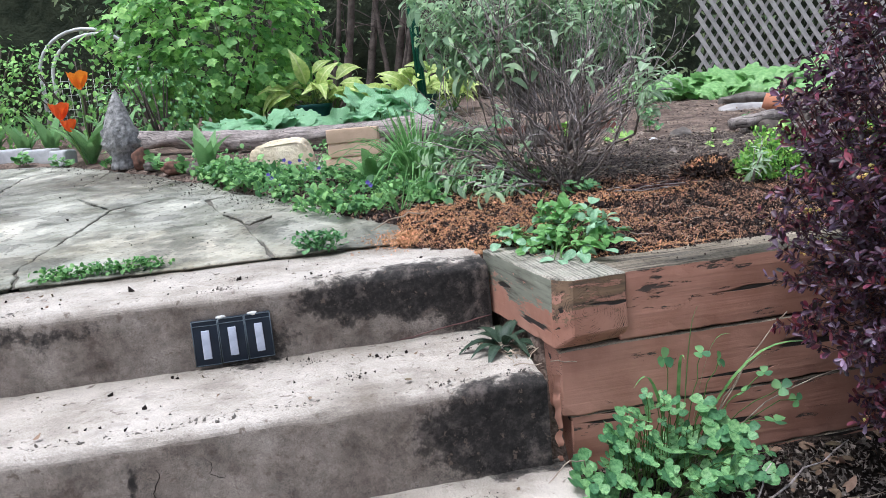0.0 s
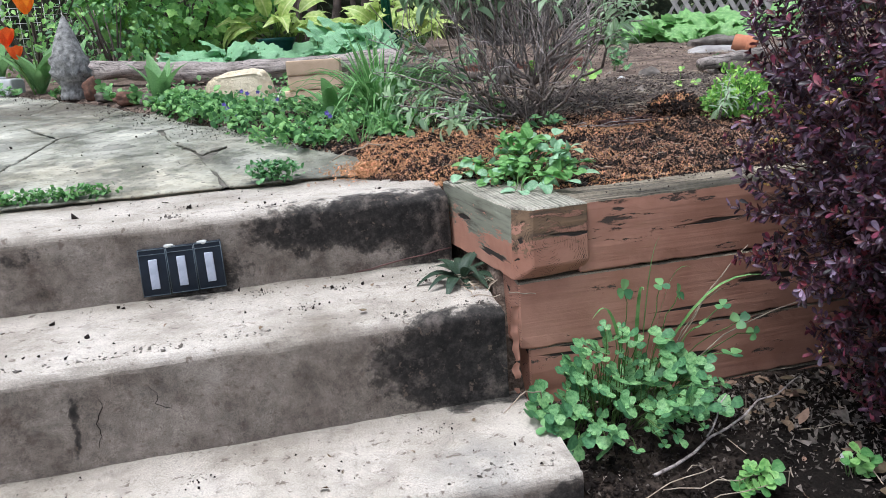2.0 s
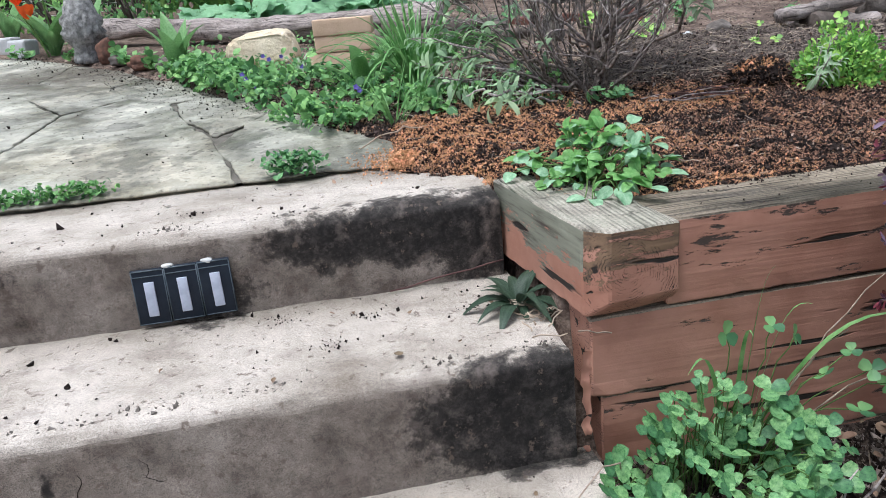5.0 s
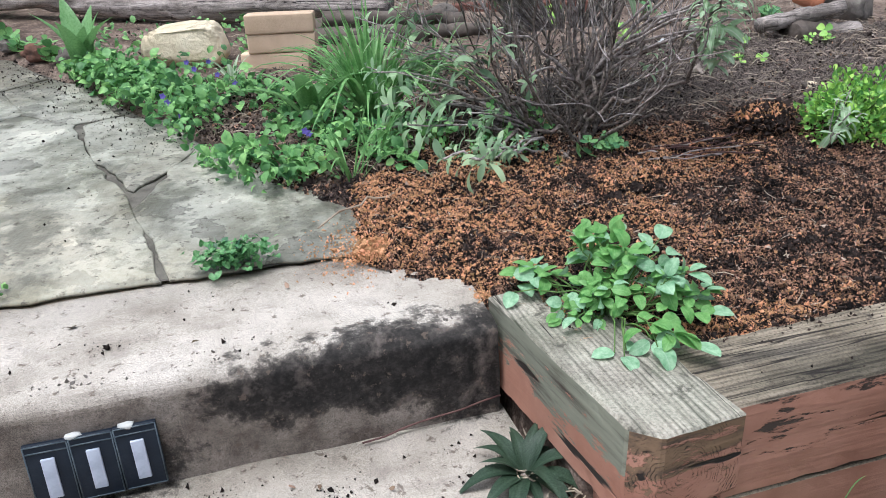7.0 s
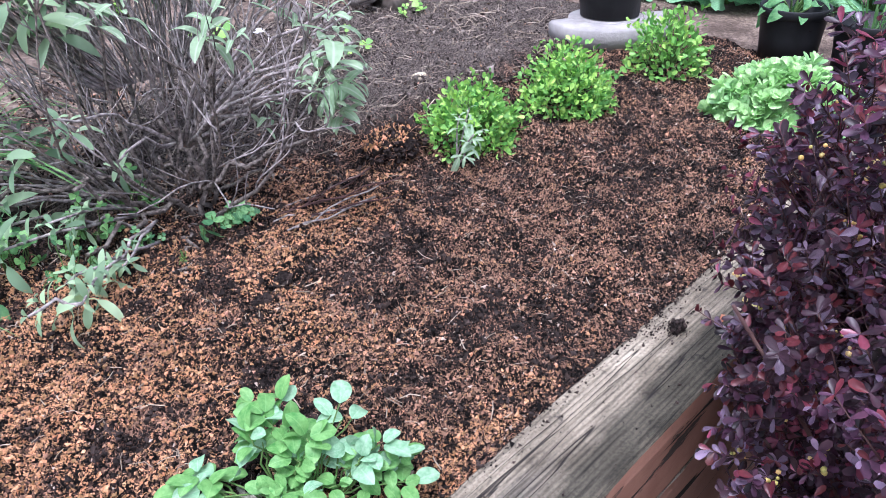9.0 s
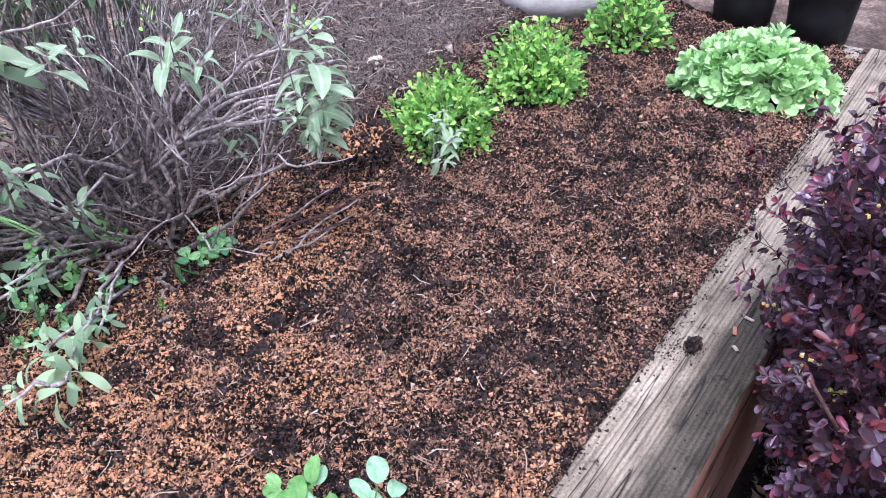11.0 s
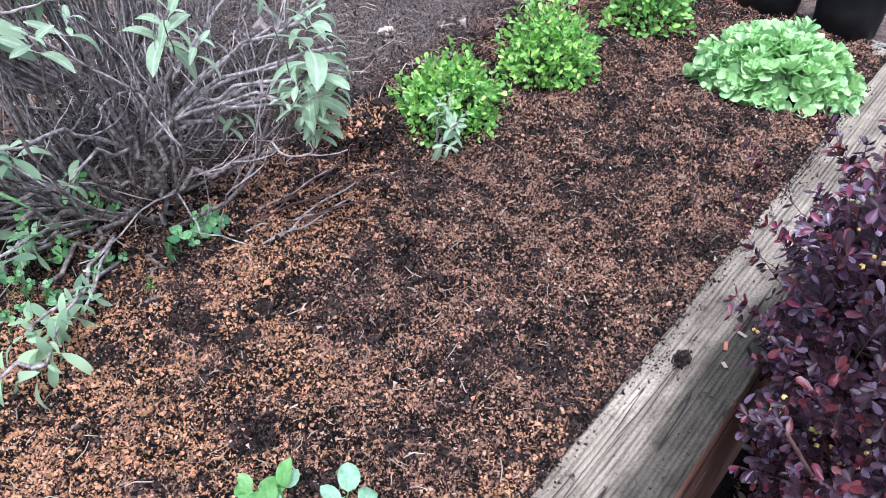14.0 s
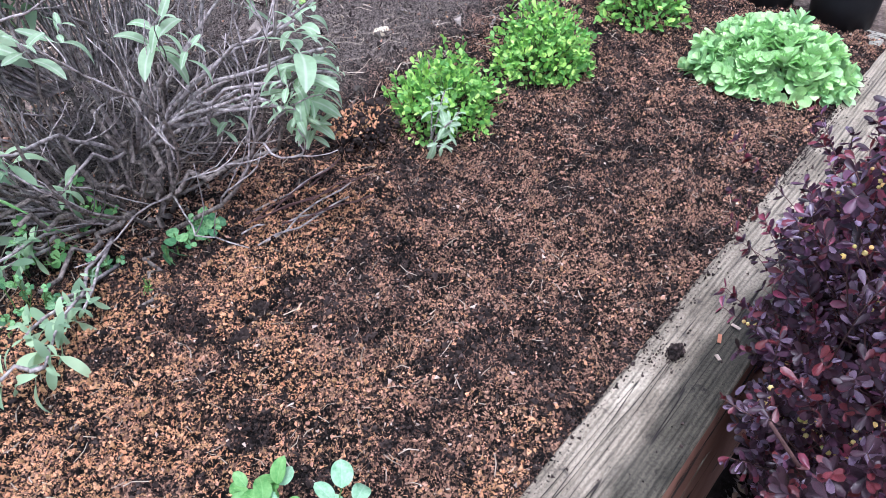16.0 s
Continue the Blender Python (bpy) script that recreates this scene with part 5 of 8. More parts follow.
rock("rock", (0.55, 2.1, slope(2.1)), (0.09, 0.06, 0.05), GREYROCK, "grey stone beside the old log", 12, 20)
rock("rock", (0.72, 1.75, slope(1.75)), (0.05, 0.04, 0.07), GREYROCK, "upright grey stone behind the sage bush", 13, 0)
rock("pebble", (1.268, 0.867, slope(0.867)), (0.026, 0.018, 0.012), LIME, "oval tan pebble on the soil", 14, 0, 2, 0.15, "pebble")
rock("paver_fragment", (0.155, -0.715, front(0.16, -0.715) - 0.004), (0.085, 0.045, 0.02), CLAY, "broken terracotta paver half buried in soil", 15, 8)
rock("rock", (0.52, -0.62, front(0.5, -0.62)), (0.016, 0.011, 0.009), WHITESTONE, "small white stone on black soil", 16, 30)
for i, (x, y, s, t) in enumerate(((-1.98, 3.30, 0.11, 12), (-1.74, 3.06, 0.09, 18), (-1.58, 2.86, 0.055, 30), (-2.25, 3.42, 0.11, 8))):
    b = part("edging_stone", block(2 * s, 0.09, 0.09, 0.012, 0.004, 3, i), WHITESTONE, None)
    b.matrix_basis = pose(x, y, slope(y) - 0.015, 0, 0, -t)
    tagged(b, "whitewashed stone block edging the flower bed", "edging stone", "white edging stones")
for i in range(3):
    b = part("brick", block(0.2, 0.09, 0.075, 0.006, 0.002, 3, i + 9), REDBRICK, None)
    b.matrix_basis = pose(0.78 + 0.215 * i, 2.36 - 0.09 * i + 0.02 * (i % 2), slope(2.2) - 0.035, 0, R.uniform(-3, 3), -20 + R.uniform(-6, 6))
    tagged(b, "old red brick set on edge behind the sage bush", "brick", "red edging bricks")

logb = Batch()
pts, rad = [], []
for i in range(91):
    t = i / 90
    p = Vector((-1.34, 2.98, slope(2.98) + 0.07)).lerp(Vector((0.33, 2.06, slope(2.06) + 0.085)), t)
    p += Vector((0, 0.03 * math.sin(t * 5), 0.014 * math.sin(t * 7 + 1)))
    pts.append(p)
    rad.append(0.047 + 0.012 * t + 0.008 * noise.noise(Vector((t * 9, 0, 0))))
logb.tube(pts, rad, 26)
for i in range(len(logb.v[0])):
    v = Vector(logb.v[0][i])
    logb.v[0][i] = tuple(v + noise.noise_vector(Vector((v.x * 3, v.y * 8, v.z * 30))) * 0.015 + noise.noise_vector(v * 26) * 0.006)
log_ob = logb.object("log", LOGWOOD, None, "long grey weathered log lying behind the patio", "log", at=(-0.5, 2.5, slope(2.5)))
log_turn = Matrix.Rotation(math.atan2(-0.92, 1.67), 4, "Z")
log_ob.data.transform(log_turn.inverted())
log_ob.matrix_basis = Matrix.Translation((-0.5, 2.5, slope(2.5))) @ log_turn

# a cast-stone garden statue with a pointed cap, kept as one plain form
gb, seg = bmesh.new(), 40
prof = [(0.052, 0.0), (0.054, 0.02), (0.046, 0.045), (0.048, 0.07), (0.066, 0.09), (0.080, 0.11), (0.084, 0.13), (0.078, 0.15), (0.083, 0.17), (0.080, 0.19), (0.070, 0.21), (0.064, 0.235), (0.053, 0.265), (0.041, 0.30), (0.026, 0.335), (0.012, 0.368), (0.001, 0.386)]
rings = []
for r, z in prof:
    ring = []
    for s in range(seg):
        a = 2 * math.pi * s / seg
        q = Vector((math.cos(a) * 2, math.sin(a) * 2, z * 26))
        rr = r * (1 + (0.30 * noise.noise(q * 1.6) + 0.26 * noise.noise(q * 4)) * (1 if z < 0.21 else 0.3))
        ring.append(gb.verts.new((rr * math.cos(a), rr * 0.85 * math.sin(a), z)))
    rings.append(ring)
for a, b in zip(rings, rings[1:]):
    for s in range(seg):
        gb.faces.new((a[s], a[(s + 1) % seg], b[(s + 1) % seg], b[s]))
gb.faces.new(rings[-1])
gb.faces.new(rings[0][::-1])
st = part("garden_statue", gb, STATUE, None)
st.matrix_basis = pose(-1.195, 2.40, slope(2.4) - 0.005, 0, 2, 0)
tagged(st, "small grey cast-stone statue with a pointed cap", "statue")


# ---- pots and edging at the far end ----
def pot(name, at, r, h, mat, label, category, flare=1.18, rim=0.012, group=""):
    e = thing(name, at, label, category, group)
    bm = bmesh.new()
    n = 40
    prof = [(0.0, 0.004), (r, 0.0), (r * (1 + (flare - 1) * 0.5), h * 0.5), (r * flare * 0.985, h - 0.03), (r * flare, h - 0.028), (r * flare * 1.05, h - 0.024), (r * flare * 1.06, h - 0.004), (r * flare * 1.04, h), (r * flare * 0.99, h - 0.003), (r * flare * 0.96, h - 0.04), (0.0, h - 0.042)]
    rows = [[bm.verts.new((p * math.cos(2 * math.pi * s / n), p * math.sin(2 * math.pi * s / n), z)) for s in range(n)] if p else [bm.verts.new((0, 0, z))] for p, z in prof]
    for a, b in zip(rows, rows[1:]):
        for s in range(n):
            q = [a[s % len(a)], a[(s + 1) % len(a)], b[(s + 1) % len(b)], b[s % len(b)]]
            bm.faces.new(list(dict.fromkeys(q)))
    bmesh.ops.recalc_face_normals(bm, faces=bm.faces[:])
    part("body", bm, mat, e)
    return e


def pot_soil(e, r, h):
    s = part("soil", blob((r, r, 0.02), 0.15, 3, 2, 3), SOIL, e, "dark potting soil")
    s.location = (0, 0, h - 0.045)


p1 = pot("nursery_pot", (2.185, 0.215, slope(0.22) - 0.01), 0.080, 0.18, BLACKPOT, "black plastic nursery pot with a leafy seedling", "plant pot", group="black nursery pots")
p2 = pot("nursery_pot", (2.215, 0.005, -0.012), 0.082, 0.18, BLACKPOT, "black plastic nursery pot with a grassy plant", "plant pot", group="black nursery pots")
p3 = pot("nursery_pot", (2.02, 0.74, slope(0.74) + 0.06), 0.095, 0.24, BLACKPOT, "black plastic nursery pot standing on a concrete edging piece", "plant pot", 1.12, group="black nursery pots")
for e, r, h in ((p1, 0.085, 0.17), (p2, 0.087, 0.17), (p3, 0.1, 0.21)):
    pot_soil(e, r, h)
ring = bmesh.new()
rows = []
for i in range(25):
    a = radians(150 + 170 * i / 24)
    rows.append([ring.verts.new((r * math.cos(a), r * math.sin(a), z)) for r, z in ((0.115, 0), (0.20, 0), (0.20, 0.058), (0.19, 0.066), (0.125, 0.066), (0.115, 0.058))])
for a, b in zip(rows, rows[1:]):
    for s in range(6):
        ring.faces.new((a[s], b[s], b[(s + 1) % 6], a[(s + 1) % 6]))
ring.faces.new(rows[0])
ring.faces.new(rows[-1][::-1])
bmesh.ops.recalc_face_normals(ring, faces=ring.faces[:])
base = part("slab", ring, BLOCK, None)
disc = bmesh.new()
bmesh.ops.create_cone(disc, cap_ends=True, segments=40, radius1=0.12, radius2=0.12, depth=0.06)
bmesh.ops.translate(disc, verts=disc.verts[:], vec=(0, 0, 0.03))
base.name = "concrete_edging"
base.matrix_basis = pose(2.0, 0.74, slope(0.74) - 0.004)
part("fill", disc, BLOCK, base)
tagged(base, "curved grey concrete edging piece under a pot", "edging")
t1 = pot("teal_pot", (-0.17, 3.85, slope(3.85)), 0.10, 0.17, BLUEPOT, "dark teal glazed pot among the hostas", "plant pot", 1.25, group="teal pots")
t2 = pot("teal_pot", (0.60, 3.95, slope(3.95)), 0.10, 0.17, BLUEPOT, "dark teal glazed pot beside the green stake", "plant pot", 1.25, group="teal pots")
pot_soil(t1, 0.11, 0.165)
pot_soil(t2, 0.11, 0.165)
clay = pot("terracotta_pot", (1.745, 1.53, slope(1.5) + 0.135), 0.034, 0.10, CLAY, "small terracotta pot lying on its side on a log", "plant pot", 1.3)
clay.rotation_euler = (0, radians(108), radians(-39))


def old_log(name, a, b, r, mat, label, seed, sides=14):
    """A short weathered log with uneven girth and sawn ends."""
    lb, a, b = Batch(), Vector(a), Vector(b)
    k = [i / 12 for i in range(13)]
    lb.tube([a.lerp(b, t) + noise.noise_vector(Vector((t * 3, seed, 0))) * r * 0.25 for t in k], [r * (1 + 0.22 * noise.noise(Vector((t * 5, seed, 4)))) for t in k], sides)
    lb.v[0] = np.array([tuple(Vector(v) + noise.noise_vector(Vector(v) * 38 + Vector((seed, 0, 0))) * r * 0.34) for v in lb.v[0]])
    return lb.object(name, mat, None, label, "log", at=tuple(a), group="old log pieces")


old_log("log", (1.50, 1.40, 0.168), (1.87, 1.43, 0.198), 0.027, LOGWOOD, "short pale log lying across a rotten stump", 3)
old_log("log", (1.60, 1.47, 0.125), (1.93, 1.40, 0.112), 0.038, LOGWOOD, "grey rotten log on the soil under a paler one", 5)
old_log("log", (1.62, 1.38, 0.118), (1.78, 1.44, 0.128), 0.045, BRUSH, "dark rotten stump with crumbling bark", 8)
for i, (a, b, r) in enumerate((((0.00, 2.02), (0.34, 1.96), 0.040), ((0.02, 1.93), (0.42, 1.84), 0.032), ((0.22, 2.06), (0.60, 1.98), 0.038), ((0.30, 1.90), (0.66, 1.86), 0.026), ((0.10, 1.84), (0.30, 1.80), 0.022), ((0.06, 1.99), (0.50, 1.92), 0.030))):
    up = 0.045 if i == 5 else 0.0
    old_log("log", (a[0], a[1], slope(a[1]) + r * 0.8 + up), (b[0], b[1], slope(b[1]) + r * 0.7 + up), r, BRUSH, "dark rotten branch piled behind the daylily", 31 + i)
rock("rock", (2.10, 1.62, slope(1.6)), (0.09, 0.06, 0.075), GREYROCK, "grey boulder beside the old logs", 21, 10)
rock("rock", (1.95, 1.62, slope(1.6) + 0.05), (0.06, 0.05, 0.05), GREYROCK, "grey boulder beside the old logs", 22, 60)


# ---- stake, hoop, lattice and thicket behind ----
stake = thing("garden_stake", (0.595, 3.75, slope(3.75)), "tall dark green metal fence stake", "garden stake")
sb = Batch()
top = Vector((0.535, 3.75, 1.7))
foot_at = Vector((0.597, 3.75, slope(3.75) - 0.03))
for dx in (-0.02, 0.0, 0.02):
    sb.tube([foot_at + Vector((dx, 0.012 * abs(dx) * 50, 0)), top + Vector((dx, 0.012 * abs(dx) * 50, 0))], [0.012, 0.012], 6)
sb.object("post", POLE, stake)
for i in range(14):
    stud = Batch()
    p = foot_at.lerp(top, (i + 1) / 15) + Vector((0, -0.02, 0))
    stud.tube([p, p + Vector((0, -0.012, 0.008))], [0.007, 0.004], 6)
    stud.object("stud", POLE, stake)

hoop = thing("hoop_trellis", (-1.85, 5.0, slope(5)), "white plastic hoop with netting over a bed", "hoop trellis")
for dy in (0.0, 0.35):
    hb = Batch()
    arc = [Vector((-1.83 + 0.36 * math.cos(radians(a)), 5.0 + dy, 0.86 + 0.33 * math.sin(radians(a)))) for a in range(0, 181, 10)]
    hb.tube([(-1.47, 5.0 + dy, slope(5))] + arc + [(-2.19, 5.0 + dy, slope(5))], [0.014] * (len(arc) + 2), 8)
    hb.object("hoop", WHITEPIPE, hoop)
nb = Batch()
for i in range(12):
    x = -2.17 + 0.06 * i
    nb.tube([(x, 4.99, slope(5)), (x, 4.99, 0.85)], [0.0022] * 2, 4)
for i in range(9):
    z = slope(5) + 0.03 + 0.055 * i
    nb.tube([(-2.18, 4.99, z), (-1.48, 4.99, z)], [0.0022] * 2, 4)
nb.object("netting", WHITEPIPE, hoop)

fence = thing("lattice_fence", (4.2, 5.3, slope(5.3)), "weathered grey diagonal lattice fence panel", "fence")
fa, fd = Vector((3.7, 5.46, slope(5.3) - 0.05)), Vector((0.87, -0.3, 0)).normalized()
fn = Vector((-fd.y, fd.x, 0))
wide, tall = 1.75, 1.9
for layer, sgn in ((1, 1), (0, -1)):
    for i in range(-22, 44):
        u0 = i * 0.105
        e0, e1 = u0, u0 + sgn * tall * 0.6
        if sgn < 0:
            e0, e1 = u0 + 1.7, u0 + 1.7 - tall * 0.6
        ts = [(0 - e0) / (e1 - e0), (wide - e0) / (e1 - e0)]
        lo_t, hi_t = max(0.0, min(ts)), min(1.0, max(ts))
        if hi_t - lo_t < 0.05:
            continue
        q0 = fa + fd * (e0 + (e1 - e0) * lo_t) + UP * (tall * lo_t) + fn * (0.05 * layer)
        q1 = fa + fd * (e0 + (e1 - e0) * hi_t) + UP * (tall * hi_t) + fn * (0.05 * layer)
        s = (q1 - q0).normalized().cross(fn) * (0.021 if layer == 0 else 0.013)
        b = Batch()
        b.add([tuple(q + o + w) for q in (q0, q1) for o in (-s, s) for w in (-fn * 0.004, fn * 0.004)],
              [(0, 1, 3, 2), (4, 6, 7, 5), (0, 2, 6, 4), (1, 5, 7, 3), (0, 4, 5, 1), (2, 3, 7, 6)])
        b.object("slat", LATTICE, fence, smooth=False)

# a bumpy sheet behind the hedge leaves, coloured as their shaded depth
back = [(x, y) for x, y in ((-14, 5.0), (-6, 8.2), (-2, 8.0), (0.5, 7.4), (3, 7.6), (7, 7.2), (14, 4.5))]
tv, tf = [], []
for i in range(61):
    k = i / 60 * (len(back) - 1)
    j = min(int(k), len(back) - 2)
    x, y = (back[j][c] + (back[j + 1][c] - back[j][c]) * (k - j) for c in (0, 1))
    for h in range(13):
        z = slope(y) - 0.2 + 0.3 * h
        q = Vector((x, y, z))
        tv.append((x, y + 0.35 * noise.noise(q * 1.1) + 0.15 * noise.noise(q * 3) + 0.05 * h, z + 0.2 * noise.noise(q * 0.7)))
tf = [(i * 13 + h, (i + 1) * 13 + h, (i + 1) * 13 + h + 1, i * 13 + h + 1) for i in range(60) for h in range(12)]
tagged(new("thicket", mesh_of("thicket", tv, tf, BACKWALL)), "near-black sheet for the shaded depth of the thicket behind the garden", "hedge", kind="structure")


# ---- plants ----
def at_ground(x, y):
    return Vector((x, y, gz(x, y)))


def cluster(mats, tip, way, pairs, size, gap=0.016, droop=0.35, spread_a=0.9):
    """Leaves in crossed pairs up a shoot; the smallest at its tip."""
    way = Vector(way).normalized()
    side = way.orthogonal().normalized()
    for k in range(pairs):
        p = tip - way * gap * k
        side = (Matrix.Rotation(radians(90 + R.uniform(-25, 25)), 3, way) @ side).normalized()
        s = size * min(1.0, 0.42 + 0.2 * k) * R.uniform(0.8, 1.2)
        for sg in (1, -1):
            d = way * (1.1 - spread_a * min(1, 0.35 + 0.2 * k)) + side * sg - UP * droop * min(1.0, 0.25 * k)
            mats.append(aim(p, d, way + jitter(UP, 0.4), s, R.uniform(-0.4, 0.4)))


# the big sage bush
sage = thing("sage_bush", (0.45, 0.72, slope(0.7)), "woody sage bush with bare grey stems and silver-green leaf tips", "shrub")
sage_kinds = shapes(5, lambda i: leaf(1.0, 0.255 + 0.035 * (i % 3), oblong, 0.15 + 0.22 * i, 0.3, 10))
sage_leaves = []


def wander(a, way, length, n, wob, lift):
    """A crooked line that grows from a along way and turns upwards as it goes."""
    p, d, out = Vector(a), Vector(way).normalized(), [Vector(a)]
    for i in range(n):
        d = (d + jitter((0, 0, lift), wob)).normalized()
        p = p + d * length / n
        out.append(p.copy())
    return out


def woody(parent, pts, r0, r1, extra, name="stem", mat=TWIG):
    b = Batch()
    n = len(pts) - 1
    b.tube(pts, [r0 + (r1 - r0) * i / n for i in range(n + 1)], 6)
    for line, a, c in extra:
        m = len(line) - 1
        b.tube(line, [a + (c - a) * i / m for i in range(m + 1)], 5)
    return b.object(name, mat, parent)


fine_twigs = Batch()
for s in range(27):
    az = 2.4 * s + R.uniform(-0.3, 0.3)
    lean = 0.15 + 1.15 * ((s * 7) % 27) / 27
    lean *= 0.55 if math.cos(az) - 0.7 * math.sin(az) > 0.25 else 1.0
    base = Vector((0.45 + 0.10 * math.cos(az) * R.random(), 0.73 + 0.10 * math.sin(az) * R.random(), slope(0.7) - 0.01))
    way = Vector((math.cos(az) * lean, math.sin(az) * lean, 0.8))
    ln = R.uniform(0.48, 0.70)
    main = wander(base, way, ln, 13, 0.30, 0.085)
    extra = []
    for k in range(6):
        i = R.randint(3, 12)
        d = (main[i] - main[i - 1]).normalized() + jitter((0, 0, 0.25), 0.95)
        tw = wander(main[i], d, R.uniform(0.12, 0.30), 8, 0.32, 0.12)
        extra.append((tw, 0.0019, 0.0009))
        for q in range(2):
            j = R.randint(2, 6)
            t2 = wander(tw[j], (tw[j] - tw[j - 1]).normalized() + jitter((0, 0, 0.3), 0.9), R.uniform(0.05, 0.15), 5, 0.25, 0.14)
            extra.append((t2, 0.0012, 0.0007))
            if t2[-1].z > 0.50 + max(0.0, 0.9 * (0.78 - t2[-1].y)) and R.random() < 0.8:
                cluster(sage_leaves, t2[-1], t2[-1] - t2[-2], R.randint(2, 4), R.uniform(0.03, 0.055), 0.012)
        if tw[-1].z > 0.50 + max(0.0, 0.9 * (0.78 - tw[-1].y)) and R.random() < 0.95:
            cluster(sage_leaves, tw[-1], tw[-1] - tw[-2], R.randint(3, 5), R.uniform(0.04, 0.062))
    if main[-1].z > 0.46 + max(0.0, 0.9 * (0.78 - main[-1].y)):
        cluster(sage_leaves, main[-1], main[-1] - main[-2], 5, R.uniform(0.045, 0.065))
    woody(sage, main, R.choice((0.0022, 0.0028, 0.0036, 0.0048)), 0.0012, [], mat=OLDWOOD)
    for tw, a, c in extra[::3]:
        woody(sage, tw, a, c, [], "twig")
    for tw, a, c in extra[1::3] + extra[2::3]:
        fine_twigs.tube(tw, [a + (c - a) * i / (len(tw) - 1) for i in range(len(tw))], 5)
fine_twigs.object("twig_mass", TWIG, sage, kind="stuff")
for i in range(150):
    tip = Vector((0.45 + R.uniform(-0.38, 0.38), 0.76 + 0.30 * R.random(), R.uniform(0.48, 0.78)))
    line = wander((0.45 + 0.25 * (tip.x - 0.45), 0.76, 0.30), tip - Vector((0.45, 0.76, 0.30)), (tip - Vector((0.45 + 0.25 * (tip.x - 0.45), 0.76, 0.30))).length, 6, 0.08, 0.02)
    woody(sage, line, 0.0017, 0.0009, [])
    cluster(sage_leaves, line[-1], line[-1] - line[-2], R.randint(4, 6), R.uniform(0.055, 0.09))
for tip, way, pairs, sz in (((0.596, 0.377, 0.455), (0.05, 0.1, 1), 6, 0.088), ((0.60, 0.385, 0.40), (0.2, -0.3, 1), 6, 0.058), ((0.55, 0.37, 0.38), (-0.8, 0.0, 0.9), 6, 0.058), ((0.65, 0.385, 0.39), (0.8, 0.1, 0.9), 6, 0.058), ((0.635, 0.375, 0.335), (0.6, -0.2, 0.9), 6, 0.042), ((0.56, 0.36, 0.335), (-0.7, -0.2, 0.8), 6, 0.040), ((0.60, 0.36, 0.32), (0.0, -0.4, 0.9), 5, 0.040), ((0.675, 0.385, 0.34), (0.9, -0.1, 0.8), 5, 0.040), ((0.53, 0.375, 0.355), (-0.9, 0.0, 0.8), 5, 0.040), ((0.48, 0.53, 0.46), (0.05, -0.5, 0.9), 5, 0.068), ((0.275, 0.50, 0.50), (-0.2, -0.5, 0.8), 3, 0.060), ((0.335, 0.52, 0.50), (0.1, -0.5, 0.9), 3, 0.055), ((0.50, 0.50, 0.42), (0.2, -0.5, 0.8), 3, 0.06), ((0.22, 0.60, 0.33), (-0.4, -0.5, 0.6), 5, 0.05), ((0.30, 0.62, 0.22), (-0.3, -0.5, 0.4), 4, 0.045), ((0.76, 0.52, 0.40), (0.5, -0.3, 0.9), 5, 0.06),
                            ((0.72, 0.62, 0.44), (0.6, -0.1, 0.9), 5, 0.06), ((0.60, 0.55, 0.27), (0.5, -0.3, 0.7), 5, 0.045), ((0.78, 0.75, 0.42), (0.7, 0.2, 0.8), 5, 0.055), ((0.66, 0.48, 0.30), (0.5, -0.5, 0.6), 4, 0.04)):
    root = Vector((0.47, 0.70, slope(0.7) + 0.12))
    woody(sage, stem_line(root, tip, 7, 0.012, 0.03), 0.0045, 0.0022, [])
    cluster(sage_leaves, Vector(tip), way, pairs, sz, 0.016, 0.15)
# leafy shoots on the side towards the patio
for i in range(14):
    tip = Vector((R.uniform(-0.02, 0.22), R.uniform(0.68, 0.98), R.uniform(0.14, 0.38)))
    woody(sage, stem_line((0.36, 0.76, 0.08), tip, 7, 0.014, 0.03), 0.0028, 0.0014, [])
    cluster(sage_leaves, tip, tip - Vector((0.36, 0.76, 0.0)), R.randint(4, 6), R.uniform(0.05, 0.07), 0.018, 0.2)
# low side shoots that lie over the mulch
for a, b, sz, pr in (((0.36, 0.66, 0.07), (0.12, 0.42, 0.115), 0.07, 4), ((0.12, 0.42, 0.115), (0.05, 0.44, 0.12), 0.065, 4), ((0.33, 0.60, 0.06), (0.165, 0.505, 0.085), 0.058, 5), ((0.25, 0.56, 0.08), (0.13, 0.50, 0.11), 0.055, 4), ((0.36, 0.7, 0.07), (0.02, 0.62, 0.15), 0.075, 5), ((0.36, 0.75, 0.07), (0.06, 0.76, 0.19), 0.075, 5),
                     ((0.36, 0.78, 0.07), (0.10, 0.88, 0.22), 0.07, 5), ((0.36, 0.72, 0.07), (0.16, 0.62, 0.16), 0.065, 4), ((0.3, 0.8, 0.08), (-0.02, 0.72, 0.12), 0.045, 4), ((0.36, 0.66, 0.07), (0.22, 0.50, 0.10), 0.04, 3), ((0.30, 0.72, 0.07), (0.20, 0.66, 0.13), 0.045, 4)):
    woody(sage, stem_line(a, b, 6, 0.008, 0.01), 0.0035, 0.002, [])
    d = (Vector(b) - Vector(a)).normalized()
    cluster(sage_leaves, Vector(b), d + UP * 0.3, pr, sz, 0.02, 0.4)
    for q in range(2):
        m = Vector(a).lerp(Vector(b), R.uniform(0.6, 0.95))
        cluster(sage_leaves, m + Vector((0, 0, 0.02)), d + UP * 0.8, 2, sz * 0.8, 0.015, 0.3)
